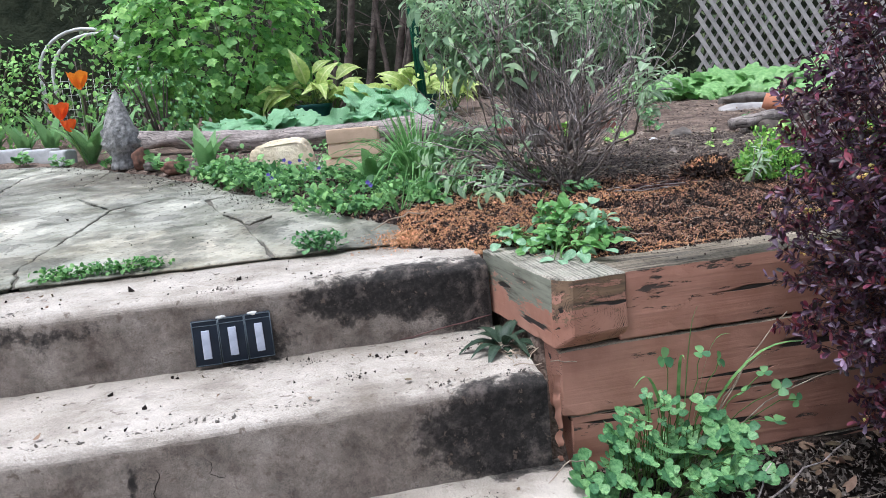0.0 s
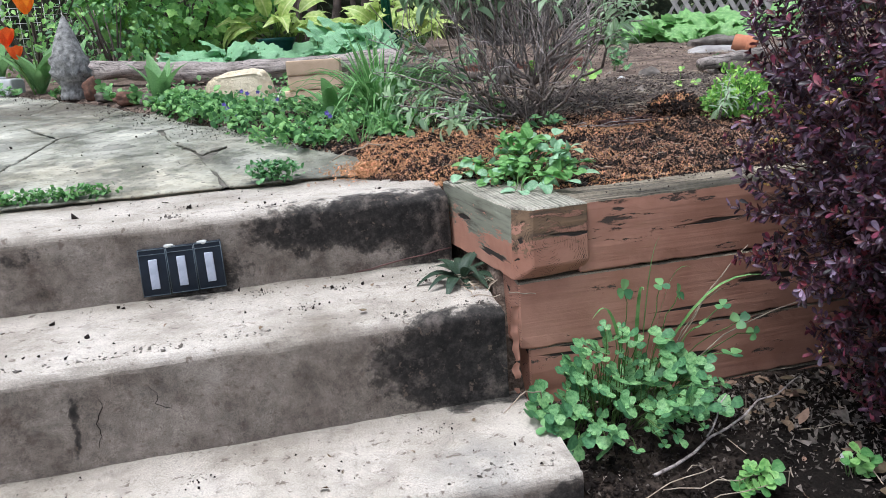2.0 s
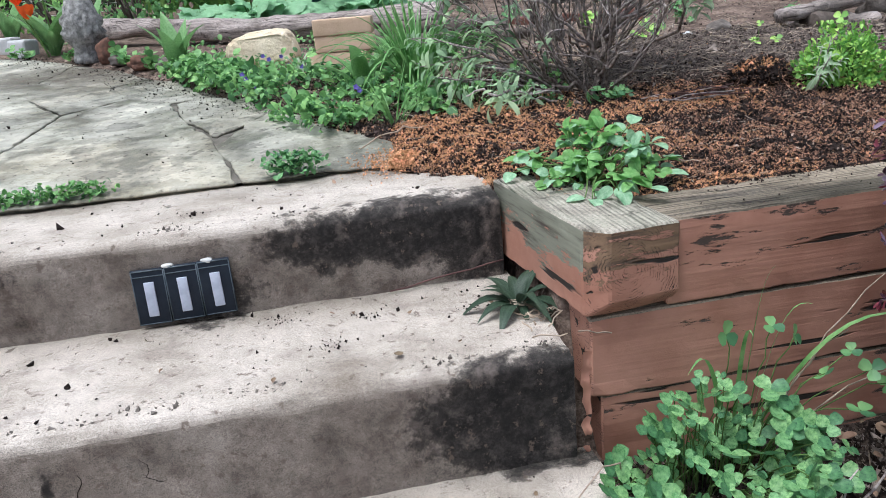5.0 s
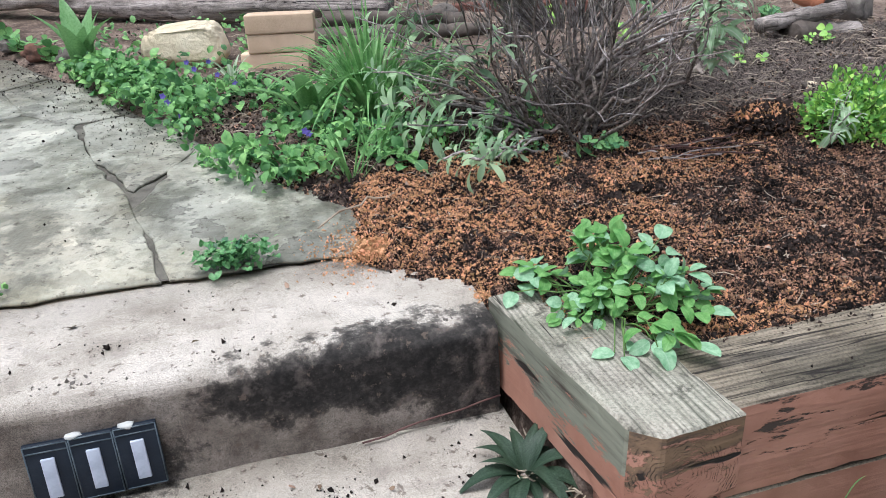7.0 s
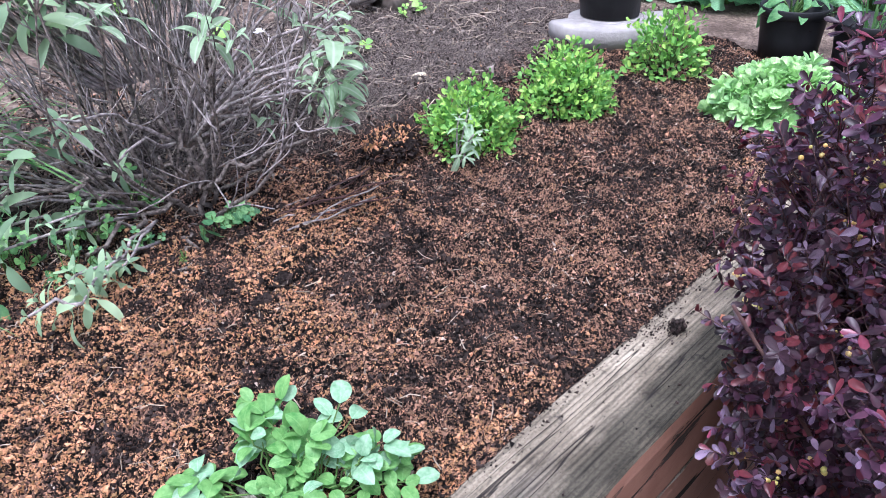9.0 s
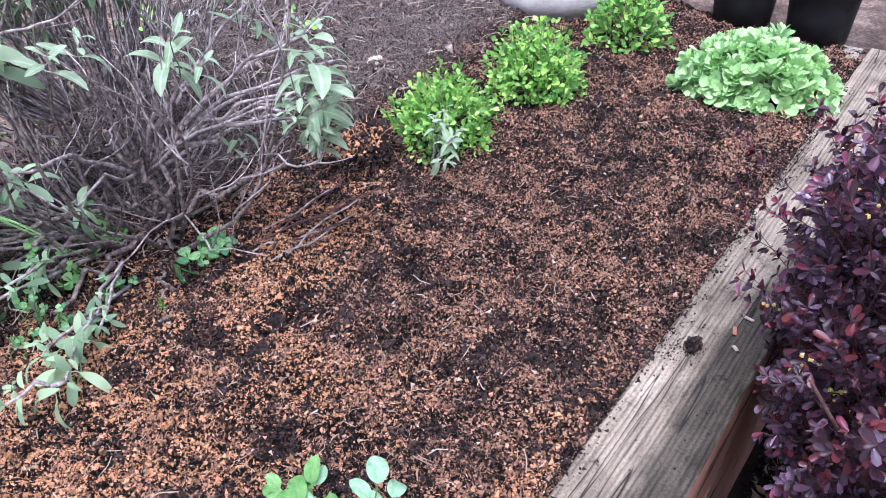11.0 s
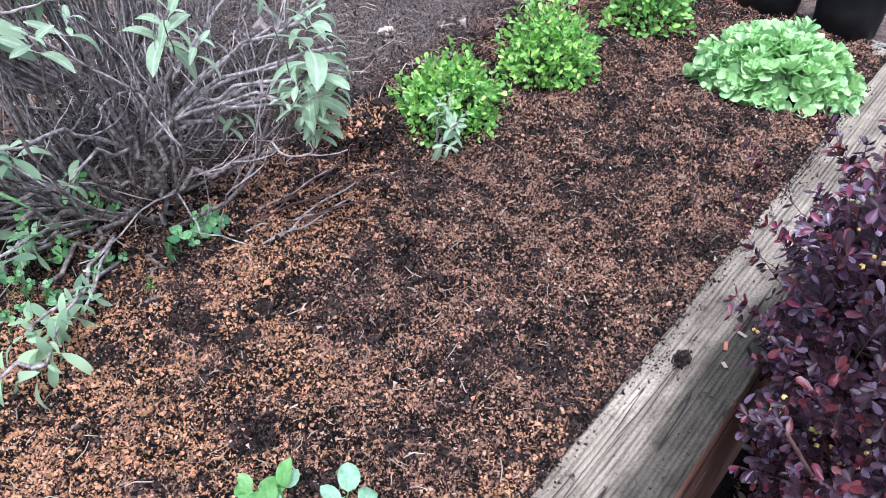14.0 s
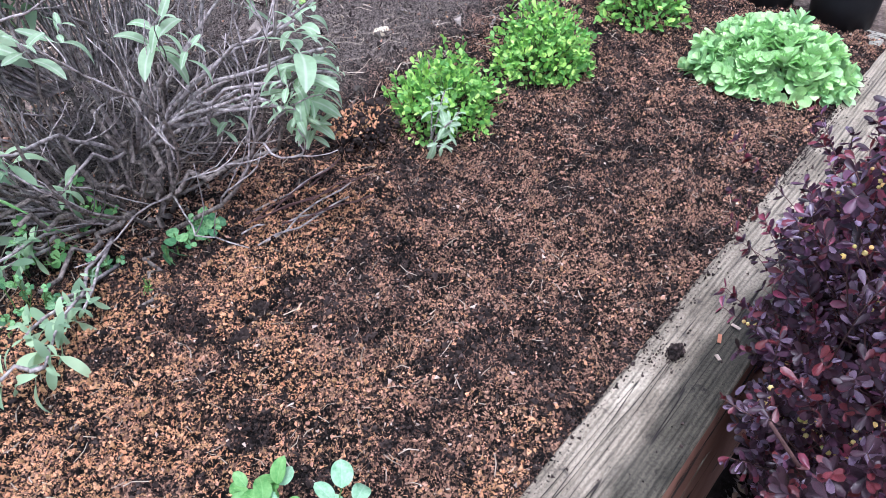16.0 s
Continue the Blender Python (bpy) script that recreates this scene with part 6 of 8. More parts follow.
for a, b, r in (((0.44, 0.62, 0.03), (0.455, 0.63, 0.13), 0.0072), ((0.455, 0.63, 0.12), (0.40, 0.66, 0.30), 0.007), ((0.455, 0.63, 0.12), (0.52, 0.66, 0.32), 0.0065), ((0.455, 0.63, 0.11), (0.585, 0.45, 0.22), 0.0060), ((0.585, 0.45, 0.22), (0.60, 0.385, 0.40), 0.0040), ((0.49, 0.72, 0.04), (0.52, 0.74, 0.3), 0.0052), ((0.40, 0.70, 0.05), (0.22, 0.62, 0.20), 0.007), ((0.46, 0.64, 0.10), (0.34, 0.54, 0.24), 0.005), ((0.42, 0.62, 0.05), (0.28, 0.46, 0.05), 0.0045), ((0.50, 0.66, 0.08), (0.62, 0.60, 0.10), 0.004), ((0.42, 0.68, 0.08), (0.20, 0.60, 0.09), 0.006), ((0.42, 0.72, 0.12), (0.10, 0.74, 0.18), 0.0055)):
    woody(sage, stem_line(a, b, 9, 0.013, 0.012), r, r * 0.6, [], mat=OLDWOOD)
sage_leaves.sort(key=lambda m: (m.translation - Vector((0.6, 0.2, 0.5))).length)
spread(sage, "leaf", [([(0.0 + x, y, z) for x, y, z in v], f) for v, f in sage_kinds], sage_leaves, SAGE, 300)

twigs = thing("fallen_twigs", (0.66, 0.50, slope(0.5)), "thin dry twigs lying on the mulch beside the sage", "twigs")
for i in range(9):
    a = Vector((0.56 + R.uniform(-0.05, 0.05), 0.50 + R.uniform(-0.05, 0.05), slope(0.5) + 0.02))
    b = a + Vector((R.uniform(0.10, 0.24), R.uniform(-0.09, 0.03), R.uniform(-0.005, 0.012)))
    t = Batch()
    t.tube(stem_line(a, b, 5, 0.006), [0.0017] * 6, 5)
    t.object("twig", TWIG if i % 2 else STEM_RED, twigs)

# the bright oval-leaved plant on the timber corner
pea = thing("leafy_seedling_clump", (0.18, -0.06, 0.01), "bright green clump with oval leaves sprawling over the timber corner", "plant")
pea_kinds = shapes(5, lambda i: leaf(1.0, 0.64 + 0.06 * (i % 3), lambda t: max(0.05, math.sin(math.pi * min(1.0, t ** 0.95)) ** 0.5), 0.2 + 0.16 * i, 0.2, 9))
fresh_leaves, old_leaves = [], []
# shoots: where they end, how far they scatter, how many, leaf length, share of older pale leaves
for tip, wide_, n, sz, pale in (((0.17, 0.0, 0.08), 0.035, 9, 0.031, 0.15), ((0.15, -0.055, 0.05), 0.035, 11, 0.026, 0.2), ((0.185, 0.055, 0.085), 0.022, 4, 0.032, 0.3), ((0.08, 0.055, 0.045), 0.022, 4, 0.033, 0.25), ((0.10, -0.06, 0.025), 0.025, 6, 0.023, 0.3),
                                ((0.24, -0.075, 0.065), 0.024, 5, 0.036, 0.8), ((0.25, -0.11, 0.04), 0.02, 4, 0.029, 0.45), ((0.165, -0.165, 0.035), 0.018, 3, 0.036, 0.1)):
    for k in range(n):
        b = Vector(tip) + Vector((R.uniform(-1, 1) * wide_, R.uniform(-1, 1) * wide_, R.uniform(-0.5, 0.5) * wide_))
        a = Vector((0.15, -0.05, 0.008)).lerp(Vector((b.x, b.y, 0.008)), R.uniform(0.2, 0.7))
        line = stem_line(a, b, 5, 0.005, 0.012)
        woody(pea, line, 0.0017, 0.0010, [], "stem", STEM_GREEN)
        for q in (3, 4, 5):
            d = (line[q] - line[q - 1]).normalized()
            turn = R.uniform(0, 6.283)
            side = Vector((math.cos(turn), math.sin(turn), 0))
            for sg in (1, -1) if q < 5 else (1, -1, 0):
                if q == 3 and R.random() < 0.4:
                    continue
                way = side * sg + d * (0.35 if sg else 0.9) + UP * R.uniform(-0.25, 0.45)
                (old_leaves if R.random() < pale else fresh_leaves).append(aim(line[q] + way.normalized() * 0.005, way, UP + jitter((0, -0.3, 0), 0.7), sz * R.uniform(0.6, 1.12) * (0.85 if q == 3 else 1.0)))
# long stalks with single round leaves out over the timber
for p, d, sz in (((0.100, -0.160, 0.014), (-0.7, 0.1, 0.1), 0.031), ((0.108, -0.172, 0.014), (0.0, -0.9, 0.1), 0.031), ((0.116, -0.162, 0.016), (0.9, 0.3, 0.15), 0.031), ((0.15, -0.182, 0.025), (0.0, -0.9, 0.1), 0.040), ((0.195, -0.195, 0.028), (0.3, -0.8, 0.1), 0.040), ((0.036, 0.032, 0.025), (-0.6, -0.7, -0.1), 0.034), ((0.245, -0.02, 0.10), (0.6, 0.5, 0.5), 0.036), ((0.24, -0.03, 0.085), (-0.6, 0.5, 0.3), 0.034), ((0.25, -0.035, 0.08), (0.9, 0.2, 0.2), 0.033), ((0.23, -0.02, 0.09), (0.0, 0.8, 0.4), 0.032), ((0.262, -0.132, 0.03), (0.8, -0.3, 0.1), 0.034), ((0.052, 0.048, 0.028), (0.2, -0.9, 0.1), 0.032)):
    woody(pea, stem_line((0.16, -0.055, 0.01), p, 5, 0.005, 0.02), 0.0015, 0.0010, [], "stem", STEM_GREEN)
    old_leaves.append(aim(p, d, (0.1, -0.25, 1), sz))
spread(pea, "leaf", pea_kinds, fresh_leaves, PEA, 300)
spread(pea, "leaf", pea_kinds, old_leaves, PEA_OLD, 300, "older leaf with a pale bluish bloom")


# trefoil clumps
def trefoil(size, notch=0.06):
    b = Batch()
    for a in (0, 118, 242):
        v, f = round_leaf(0.47, 0.07, notch, 0.5, 0.8)
        b.add((np.array(v) * size).tolist(), f, pose(0, 0, 0, 10, 0, a + 4))
    return np.concatenate(b.v).tolist(), b.f


def clover_clump(at, n, reach, height, size, label, mat=CLOVER, toward=(0, -1)):
    e = thing("clover_clump", at, label, "plant")
    kinds = [trefoil(1.0) for i in range(2)]
    ms, stems = [], Batch()
    for i in range(n):
        az = R.uniform(0, 6.283)
        rr = reach * math.sqrt(R.random())
        tip = Vector(at) + Vector((math.cos(az) * rr + toward[0] * rr * 0.3, math.sin(az) * rr * 0.55 + toward[1] * rr * 0.35, height * (1 - 0.6 * rr / reach) * R.uniform(0.2, 1.05)))
        root = Vector(at) + Vector((math.cos(az) * rr * 0.7, math.sin(az) * rr * 0.3, 0))
        line = stem_line(root, tip, 5, 0.004, 0.02)
        stems.tube(line, [0.0010] * 6, 5)
        ms.append(aim(tip, jitter((math.cos(az), -0.4, 0.1), 0.5), jitter((0.0, -0.55, 0.9), 0.4), size * R.choice((0.55, 0.75, 0.95, 1.1, 1.3)) * R.uniform(0.9, 1.1)))
    stems.object("stalk_mass", STEM_GREEN, e, kind="stuff")
    spread(e, "trefoil", kinds, ms, mat, 300)
    return e


cl = clover_clump((0.20, -0.40, front(0.2, -0.4)), 190, 0.19, 0.21, 0.0205, "lush clover clump growing at the foot of the timber wall")
blades = []
for a, b, w in (((0.26, -0.37, -0.38), (0.29, -0.40, -0.05), 0.010), ((0.27, -0.37, -0.38), (0.34, -0.42, -0.11), 0.009), ((0.25, -0.38, -0.38), (0.50, -0.45, -0.14), 0.013), ((0.24, -0.38, -0.38), (0.13, -0.45, -0.17), 0.009), ((0.25, -0.37, -0.38), (0.24, -0.43, -0.14), 0.008)):
    blades.append((a, b, w))


def blade(parent, a, b, width, mat, sag=0.05, label="", n=10, name="blade"):
    """One arching grass blade from a to b."""
    line = stem_line(a, b, n, 0.0, sag)
    verts, faces = [], []
    d = (Vector(b) - Vector(a))
    side = d.cross(UP)
    side = side.normalized() if side.length > 1e-4 else Vector((1, 0, 0))
    for i, p in enumerate(line):
        w = width / 2 * strap(i / n)
        verts += [p - side * w, p + UP * 0.0 - Vector((0, 0, w * 0.5)), p + side * w]
    for i in range(n):
        q = 3 * i
        faces += [(q, q + 1, q + 4, q + 3), (q + 1, q + 2, q + 5, q + 4)]
    me = mesh_of(name, [tuple(v - Vector(parent.location)) for v in verts], faces, mat)
    return under(new(name, me), parent, label)


# leaves that climb beside the grass, and peeled paint at the end of the step
for i, (x, y, z) in enumerate(((0.21, -0.41, -0.14), (0.29, -0.40, -0.145), (0.32, -0.41, -0.16), (0.40, -0.43, -0.19), (0.43, -0.44, -0.22), (0.46, -0.44, -0.25), (0.36, -0.43, -0.22), (0.02, -0.50, -0.33), (0.05, -0.52, -0.37), (0.41, -0.45, -0.28))):
    st_l = Batch()
    st_l.tube(stem_line((0.24 + 0.3 * (x - 0.24), -0.385, -0.37), (x, y, z), 6, 0.006, 0.03), [0.0010] * 7, 5)
    st_l.object("stalk", STEM_GREEN, cl)
    tv, tf = trefoil(0.019 * R.uniform(0.8, 1.2))
    tre = new("trefoil", mesh_of("trefoil", tv, tf, CLOVER))
    tre.parent = cl
    tre.matrix_basis = Matrix.Translation(-Vector(cl.location)) @ aim((x, y, z), jitter((0.3, -0.4, 0.1), 0.5), jitter((0, -0.7, 0.8), 0.3))
for y0, z0, z1, w in ((-0.335, -0.31, -0.165, 0.014), (-0.02, -0.10, -0.005, 0.010), (-0.33, -0.44, -0.33, 0.010)):
    rib = Batch()
    cols = [(0.0245 + R.uniform(-0.004, 0.004), y0 + R.uniform(-0.004, 0.004), z0 + (z1 - z0) * k / 14, w * R.uniform(0.4, 1.2)) for k in range(15)]
    rib.add([(x + dx * ww / 2, y - 0.004 - 0.003 * abs(dx), z) for x, y, z, ww in cols for dx in (-1, 0, 1)], [f for k in range(14) for f in ((3 * k, 3 * k + 1, 3 * k + 4, 3 * k + 3), (3 * k + 1, 3 * k + 2, 3 * k + 5, 3 * k + 4))])
    rib.object("paint_strip", PAINT_LOW, None, "peeled strip of salmon paint hanging in the gap beside the step", "paint strip", at=(0.0245, y0, z0), group="peeled paint strips")
for a, b, w in blades:
    blade(cl, a, b, w, GRASS, 0.09)
for a, b in (((0.30, -0.36, -0.38), (0.47, -0.40, -0.09)), ((0.3, -0.37, -0.38), (0.55, -0.5, -0.16)), ((0.06, -0.42, -0.33), (-0.06, -0.52, -0.28)), ((0.30, -0.37, -0.36), (0.40, -0.42, -0.16))):
    t = Batch()
    t.tube(stem_line(a, b, 7, 0.006, 0.03), [0.0016 - 0.0001 * i for i in range(8)], 5)
    t.object("dry_stalk", STRAW, cl, "thin straw-coloured dry stalk")
clover_clump((0.06, -0.72, front(0.06, -0.72) - 0.03), 16, 0.06, 0.10, 0.02, "small clover tuft beside the bottom step")
clover_clump((0.31, -0.655, front(0.31, -0.655)), 10, 0.035, 0.08, 0.02, "small bright green sprout on black soil", PEA)
clover_clump((0.50, -0.66, front(0.5, -0.66)), 8, 0.03, 0.06, 0.018, "small bright green sprout on black soil", PEA)
clover_clump((0.45, 0.57, slope(0.57)), 18, 0.06, 0.07, 0.018, "small green weed under the sage stems")
clover_clump((0.33, 0.52, slope(0.52)), 6, 0.02, 0.03, 0.012, "tiny yellow-green weed on the mulch", MOUND)
for x, y, n in ((-1.03, 2.22, 10), (-0.98, 2.14, 8), (-0.86, 1.96, 12), (-1.3, 2.52, 9), (-1.55, 2.72, 12), (-1.8, 2.95, 12)):
    clover_clump((x, y, slope(y)), n, 0.045, 0.10, 0.026, "green weed among the stones edging the patio", VIOLET)
clover_clump((0.05, 0.86, slope(0.86)), 26, 0.10, 0.09, 0.022, "green weeds among the sage stems")
stick = thing("fallen_stick", (0.30, -0.52, front(0.3, -0.5)), "bare pale stick lying on black soil", "stick")
t = Batch()
t.tube(stem_line((0.17, -0.595, front(0.17, -0.595) + 0.014), (0.585, -0.425, front(0.58, -0.425) + 0.055), 9, 0.006), [0.0030 - 0.0002 * i for i in range(10)], 6)
t.tube(stem_line((0.30, -0.54, front(0.3, -0.54) + 0.03), (0.345, -0.53, front(0.34, -0.53) + 0.10), 4, 0.004), [0.002, 0.0018, 0.0016, 0.0013, 0.001], 5)
t.object("stick", TWIG, stick)
for a, b in (((0.05, -0.70), (0.32, -0.68)), ((0.10, -0.66), (0.26, -0.62)), ((0.02, -0.76), (0.22, -0.70)), ((0.16, -0.64), (0.34, -0.66))):
    s2 = Batch()
    s2.tube(stem_line((a[0], a[1], front(*a) + 0.02), (b[0], b[1], front(*b) + 0.03), 6, 0.006), [0.0010] * 7, 5)
    s2.object("fallen_stick", STRAW, None, "thin dry stalk lying on black soil", "stick", at=(a[0], a[1], front(*a)))
s3 = Batch()
s3.tube(stem_line((-0.21, 0.37, slope(0.37) + 0.012), (-0.05, 0.44, slope(0.44) + 0.03), 8, 0.007, 0.01), [0.0019] * 9, 6)
s3.object("fallen_stick", STRAW, None, "crooked dry twig on the flagstone edge", "stick", at=(-0.2, 0.37, slope(0.37)))


# rosettes and weeds
def rosette(name, at, n, length, width, mat, label, rise=(0.2, 0.9), prof=lance, category="plant", curl=0.5, fold=0.25, group=""):
    e = thing(name, at, label, category, group)
    kinds = shapes(3, lambda i: leaf(1.0, width / length, prof, curl + 0.2 * i, fold, 8))
    ms = []
    for i in range(n):
        az = 2.4 * i + R.uniform(-0.3, 0.3)
        ms.append(aim(Vector(at) + Vector((math.cos(az), math.sin(az), 0)) * 0.006, (math.cos(az), math.sin(az), R.uniform(*rise)), UP, length * R.uniform(0.6, 1.1)))
    spread(e, "leaf", kinds, ms, mat)
    return e


rosette("step_weed", (-0.02, -0.15, -0.158), 20, 0.10, 0.024, DARKWEED, "dull dark green weed rosette in the step corner", (0.15, 1.8), lance, "plant", 0.65, 0.35)
nest = Batch()
for i in range(34):
    a = Vector((0.0 + R.gauss(0, 0.03), -0.19 + R.gauss(0, 0.05), -0.155))
    nest.tube(stem_line(a, a + Vector((R.uniform(-0.06, 0.05), R.uniform(-0.05, 0.05), R.uniform(0, 0.012))), 4, 0.004), [0.0012] * 5, 4)
nest.object("dry_grass_tuft", STRAW, None, "dry grass wisps at the step corner", "dry grass", "stuff", at=(0, -0.19, -0.158))
t = Batch()
t.tube(stem_line((-0.22, -0.012, -0.155), (0.0, 0.0, -0.13), 7, 0.004), [0.0016] * 8, 5)
t.object("fallen_stick", STEM_RED, None, "thin dark stem lying against the riser", "stick", at=(-0.2, -0.01, -0.158))


def weed_mat(name, points, n, size, mat, label, lift=0.02, prof=oval):
    """A low mat of small leaves round some places."""
    e = thing(name, points[0], label, "plant")
    kinds = shapes(3, lambda i: leaf(1.0, 0.75, prof, 0.3, 0.2, 3))
    ms = []
    for i in range(n):
        c = Vector(R.choice(points))
        p = c + Vector((R.gauss(0, 0.015), R.gauss(0, 0.012), R.uniform(0.0, lift)))
        ms.append(aim(p, jitter((0, -0.2, 0.2), 1.0), jitter(UP, 0.6), size * R.uniform(0.6, 1.2)))
    spread(e, "leaf", kinds, ms, mat, 200)


weed_mat("joint_weed", [(-0.40 + 0.02 * i, 0.312, slope(0.31) - 0.006) for i in range(5)], 240, 0.0165, CLOVER, "small green weed growing in the patio joint", 0.042)
weed_mat("joint_weed", [(-1.02 + 0.022 * i, 0.325, slope(0.31) - 0.006) for i in range(13)], 520, 0.013, VIOLET, "low creeping green mat in the patio joint", 0.024)
weed_mat("joint_weed", [(-1.16, 0.30, 0.003), (-1.13, 0.30, 0.003)], 30, 0.016, VIOLET, "small green weed at the patio joint", 0.02)


# ---- the purple barberry ----
barb = thing("barberry_bush", (0.86, -0.56, front(0.86, -0.56)), "dense purple-leaved barberry bush with small yellow blossoms", "shrub")
bk = shapes(4, lambda i: round_leaf(0.23 + 0.03 * (i % 2), 0.04 + 0.03 * i, 0.0, 0.55, 0.62))
bm_list, glint_list, red_list, blooms = [], [], [], []
centre = Vector((0.95, -0.60, 0.02))


def barb_radius(d):
    rx, ry, rz = 0.495, 0.235, (0.66 if d.z > 0 else 0.44)
    q = (((d.x / rx) ** 2 + (d.y / ry) ** 2) ** 1.5 + abs(d.z / rz) ** 3) ** (-1 / 3)
    return q * (1 + 0.20 * noise.noise(d * 2.6 + Vector((4, 2, 7))) + 0.16 * noise.noise(d * 6))


shoots = []
for i in range(5200):
    u = Vector((R.gauss(0, 1), R.gauss(0, 1), R.gauss(0, 1))).normalized()
    if u.z < -0.75 or (u.x > 0.35 and R.random() < 0.75) or (u.y < -0.75 and u.x > -0.2 and R.random() < 0.6):
        continue
    rr = barb_radius(u) * (1 - 0.30 * R.random() ** 2.0)
    at = u * rr
    at.y *= (1 + 0.22 * smooth_step(at.z, 0.0, 0.28) * smooth_step(at.x, 0.05, -0.1) - 0.42 * smooth_step(-at.z, 0.0, 0.30)) if at.y > 0 else 1.0
    if at.x < 0:
        at.x *= 1.06 + 0.13 * smooth_step(at.z, 0.0, 0.30) - 0.26 * smooth_step(-at.z, 0.0, 0.3)
    at += centre
    if at.z > 0.56 - 0.8 * max(0.0, at.x - 0.82) + 0.1 * noise.noise(at * 7):
        continue
    if at.y > -0.325 and at.z < 0.03:
        continue
    shoots.append((at, (u + jitter((0, 0, 0.45), 0.55)).normalized(), R.uniform(0.035, 0.07)))
    if i % 5 == 0 and u.x < 0.4:
        shoots.append((centre + (at - centre) * R.uniform(0.55, 0.8), (u + jitter((0, 0, 0.2), 0.9)).normalized(), R.uniform(0.05, 0.09)))
for p, d, ln in (((0.74, -0.36, 0.16), (-0.15, 0.85, 0.15), 0.12), ((0.78, -0.36, 0.20), (0.0, 0.8, 0.35), 0.13), ((0.86, -0.36, 0.30), (0.15, 0.6, 0.6), 0.12), ((0.70, -0.40, 0.20), (-0.4, 0.7, 0.3), 0.10), ((0.80, -0.36, 0.12), (0.0, 0.9, 0.1), 0.12), ((0.98, -0.38, 0.36), (0.1, 0.5, 0.7), 0.12), ((0.86, -0.37, 0.10), (0.05, 0.95, 0.25), 0.20), ((0.92, -0.36, 0.14), (-0.1, 0.9, 0.3), 0.20), ((1.0, -0.36, 0.16), (-0.15, 0.95, 0.25), 0.24), ((1.06, -0.36, 0.18), (0.0, 0.9, 0.4), 0.2), ((0.96, -0.37, 0.08), (-0.1, 0.9, 0.15), 0.17), ((0.80, -0.38, 0.08), (-0.1, 0.9, 0.2), 0.14), ((0.90, -0.37, 0.06), (0.2, 0.9, 0.2), 0.15)):
    shoots.append((Vector(p), Vector(d).normalized(), ln))
main_tips = [centre + Vector((math.cos(a) * 0.3, math.sin(a) * 0.2, h)) for a in [0.5 * i for i in range(13)] for h in (0.12, 0.36)]
bbase = Vector(barb.location)
for tip in main_tips:
    woody(barb, wander(bbase + Vector((R.uniform(-0.1, 0.1), R.uniform(-0.06, 0.06), 0)), tip - bbase, (tip - bbase).length, 8, 0.1, 0.02), 0.005, 0.002, [], "branch", STEM_RED)
shoot_b = Batch()
for p, d, ln in shoots:
    nodes = max(4, int(ln / 0.018))
    line = wander(p, d, ln, nodes, 0.12, 0.05)
    flush = noise.noise(p * 9) > 0.25
    shoot_b.tube([p - d * 0.05, line[0], line[nodes // 2], line[-1]], [0.0010, 0.0009, 0.0008, 0.0006], 3)
    for k in range(nodes + 1):
        c, ax = line[k], d
        o = ax.orthogonal().normalized()
        for q in range(R.randint(3, 5)):
            side = Matrix.Rotation(R.uniform(0, 6.283), 3, ax) @ o
            m = aim(c, side + ax * R.uniform(0.2, 0.9), ax + jitter((0, 0, 0.3), 0.5), R.uniform(0.009, 0.020))
            pick = R.random() + (0.25 if flush else 0.0)
            (glint_list if pick < 0.19 else red_list if pick > 0.965 - 0.045 * k else bm_list).append(m)
    if R.random() < 0.055:
        for q in range(R.randint(4, 9)):
            blooms.append((line[3] + jitter((0, 0, 0.004), 0.012), R.uniform(0.0022, 0.0036)))
shoot_b.object("twig_mass", STEM_RED, barb, kind="stuff")
near = lambda m: (m.translation - Vector((0.45, -0.35, 0.35))).length
bm_list.sort(key=near)
glint_list.sort(key=near)
spread(barb, "leaf", bk, bm_list, BARB, 300)
# scattered paler leaves that stand in for glossy highlights
spread(barb, "pale_leaf", bk, glint_list, BARB_GLINT, 100, "barberry leaf with a mauve sky highlight in its colour")
red_list.sort(key=near)
spread(barb, "red_leaf", bk, red_list, BARB_RED, 100, "young red leaf")
ball = blob((1, 1, 1), 0.1, 1, 1, 1)
BALL, BALLF = np.array([tuple(v.co) for v in ball.verts]), [tuple(v.index for v in f.verts) for f in ball.faces]
ball.free()
fl = Batch()
for p, s in blooms:
    fl.add((BALL * s).tolist(), BALLF, Matrix.Translation(p) @ Matrix.Rotation(R.random() * 3, 4, "Z"))
fl.object("blossom_mass", YELLOW, barb, "tiny yellow blossoms", kind="stuff")


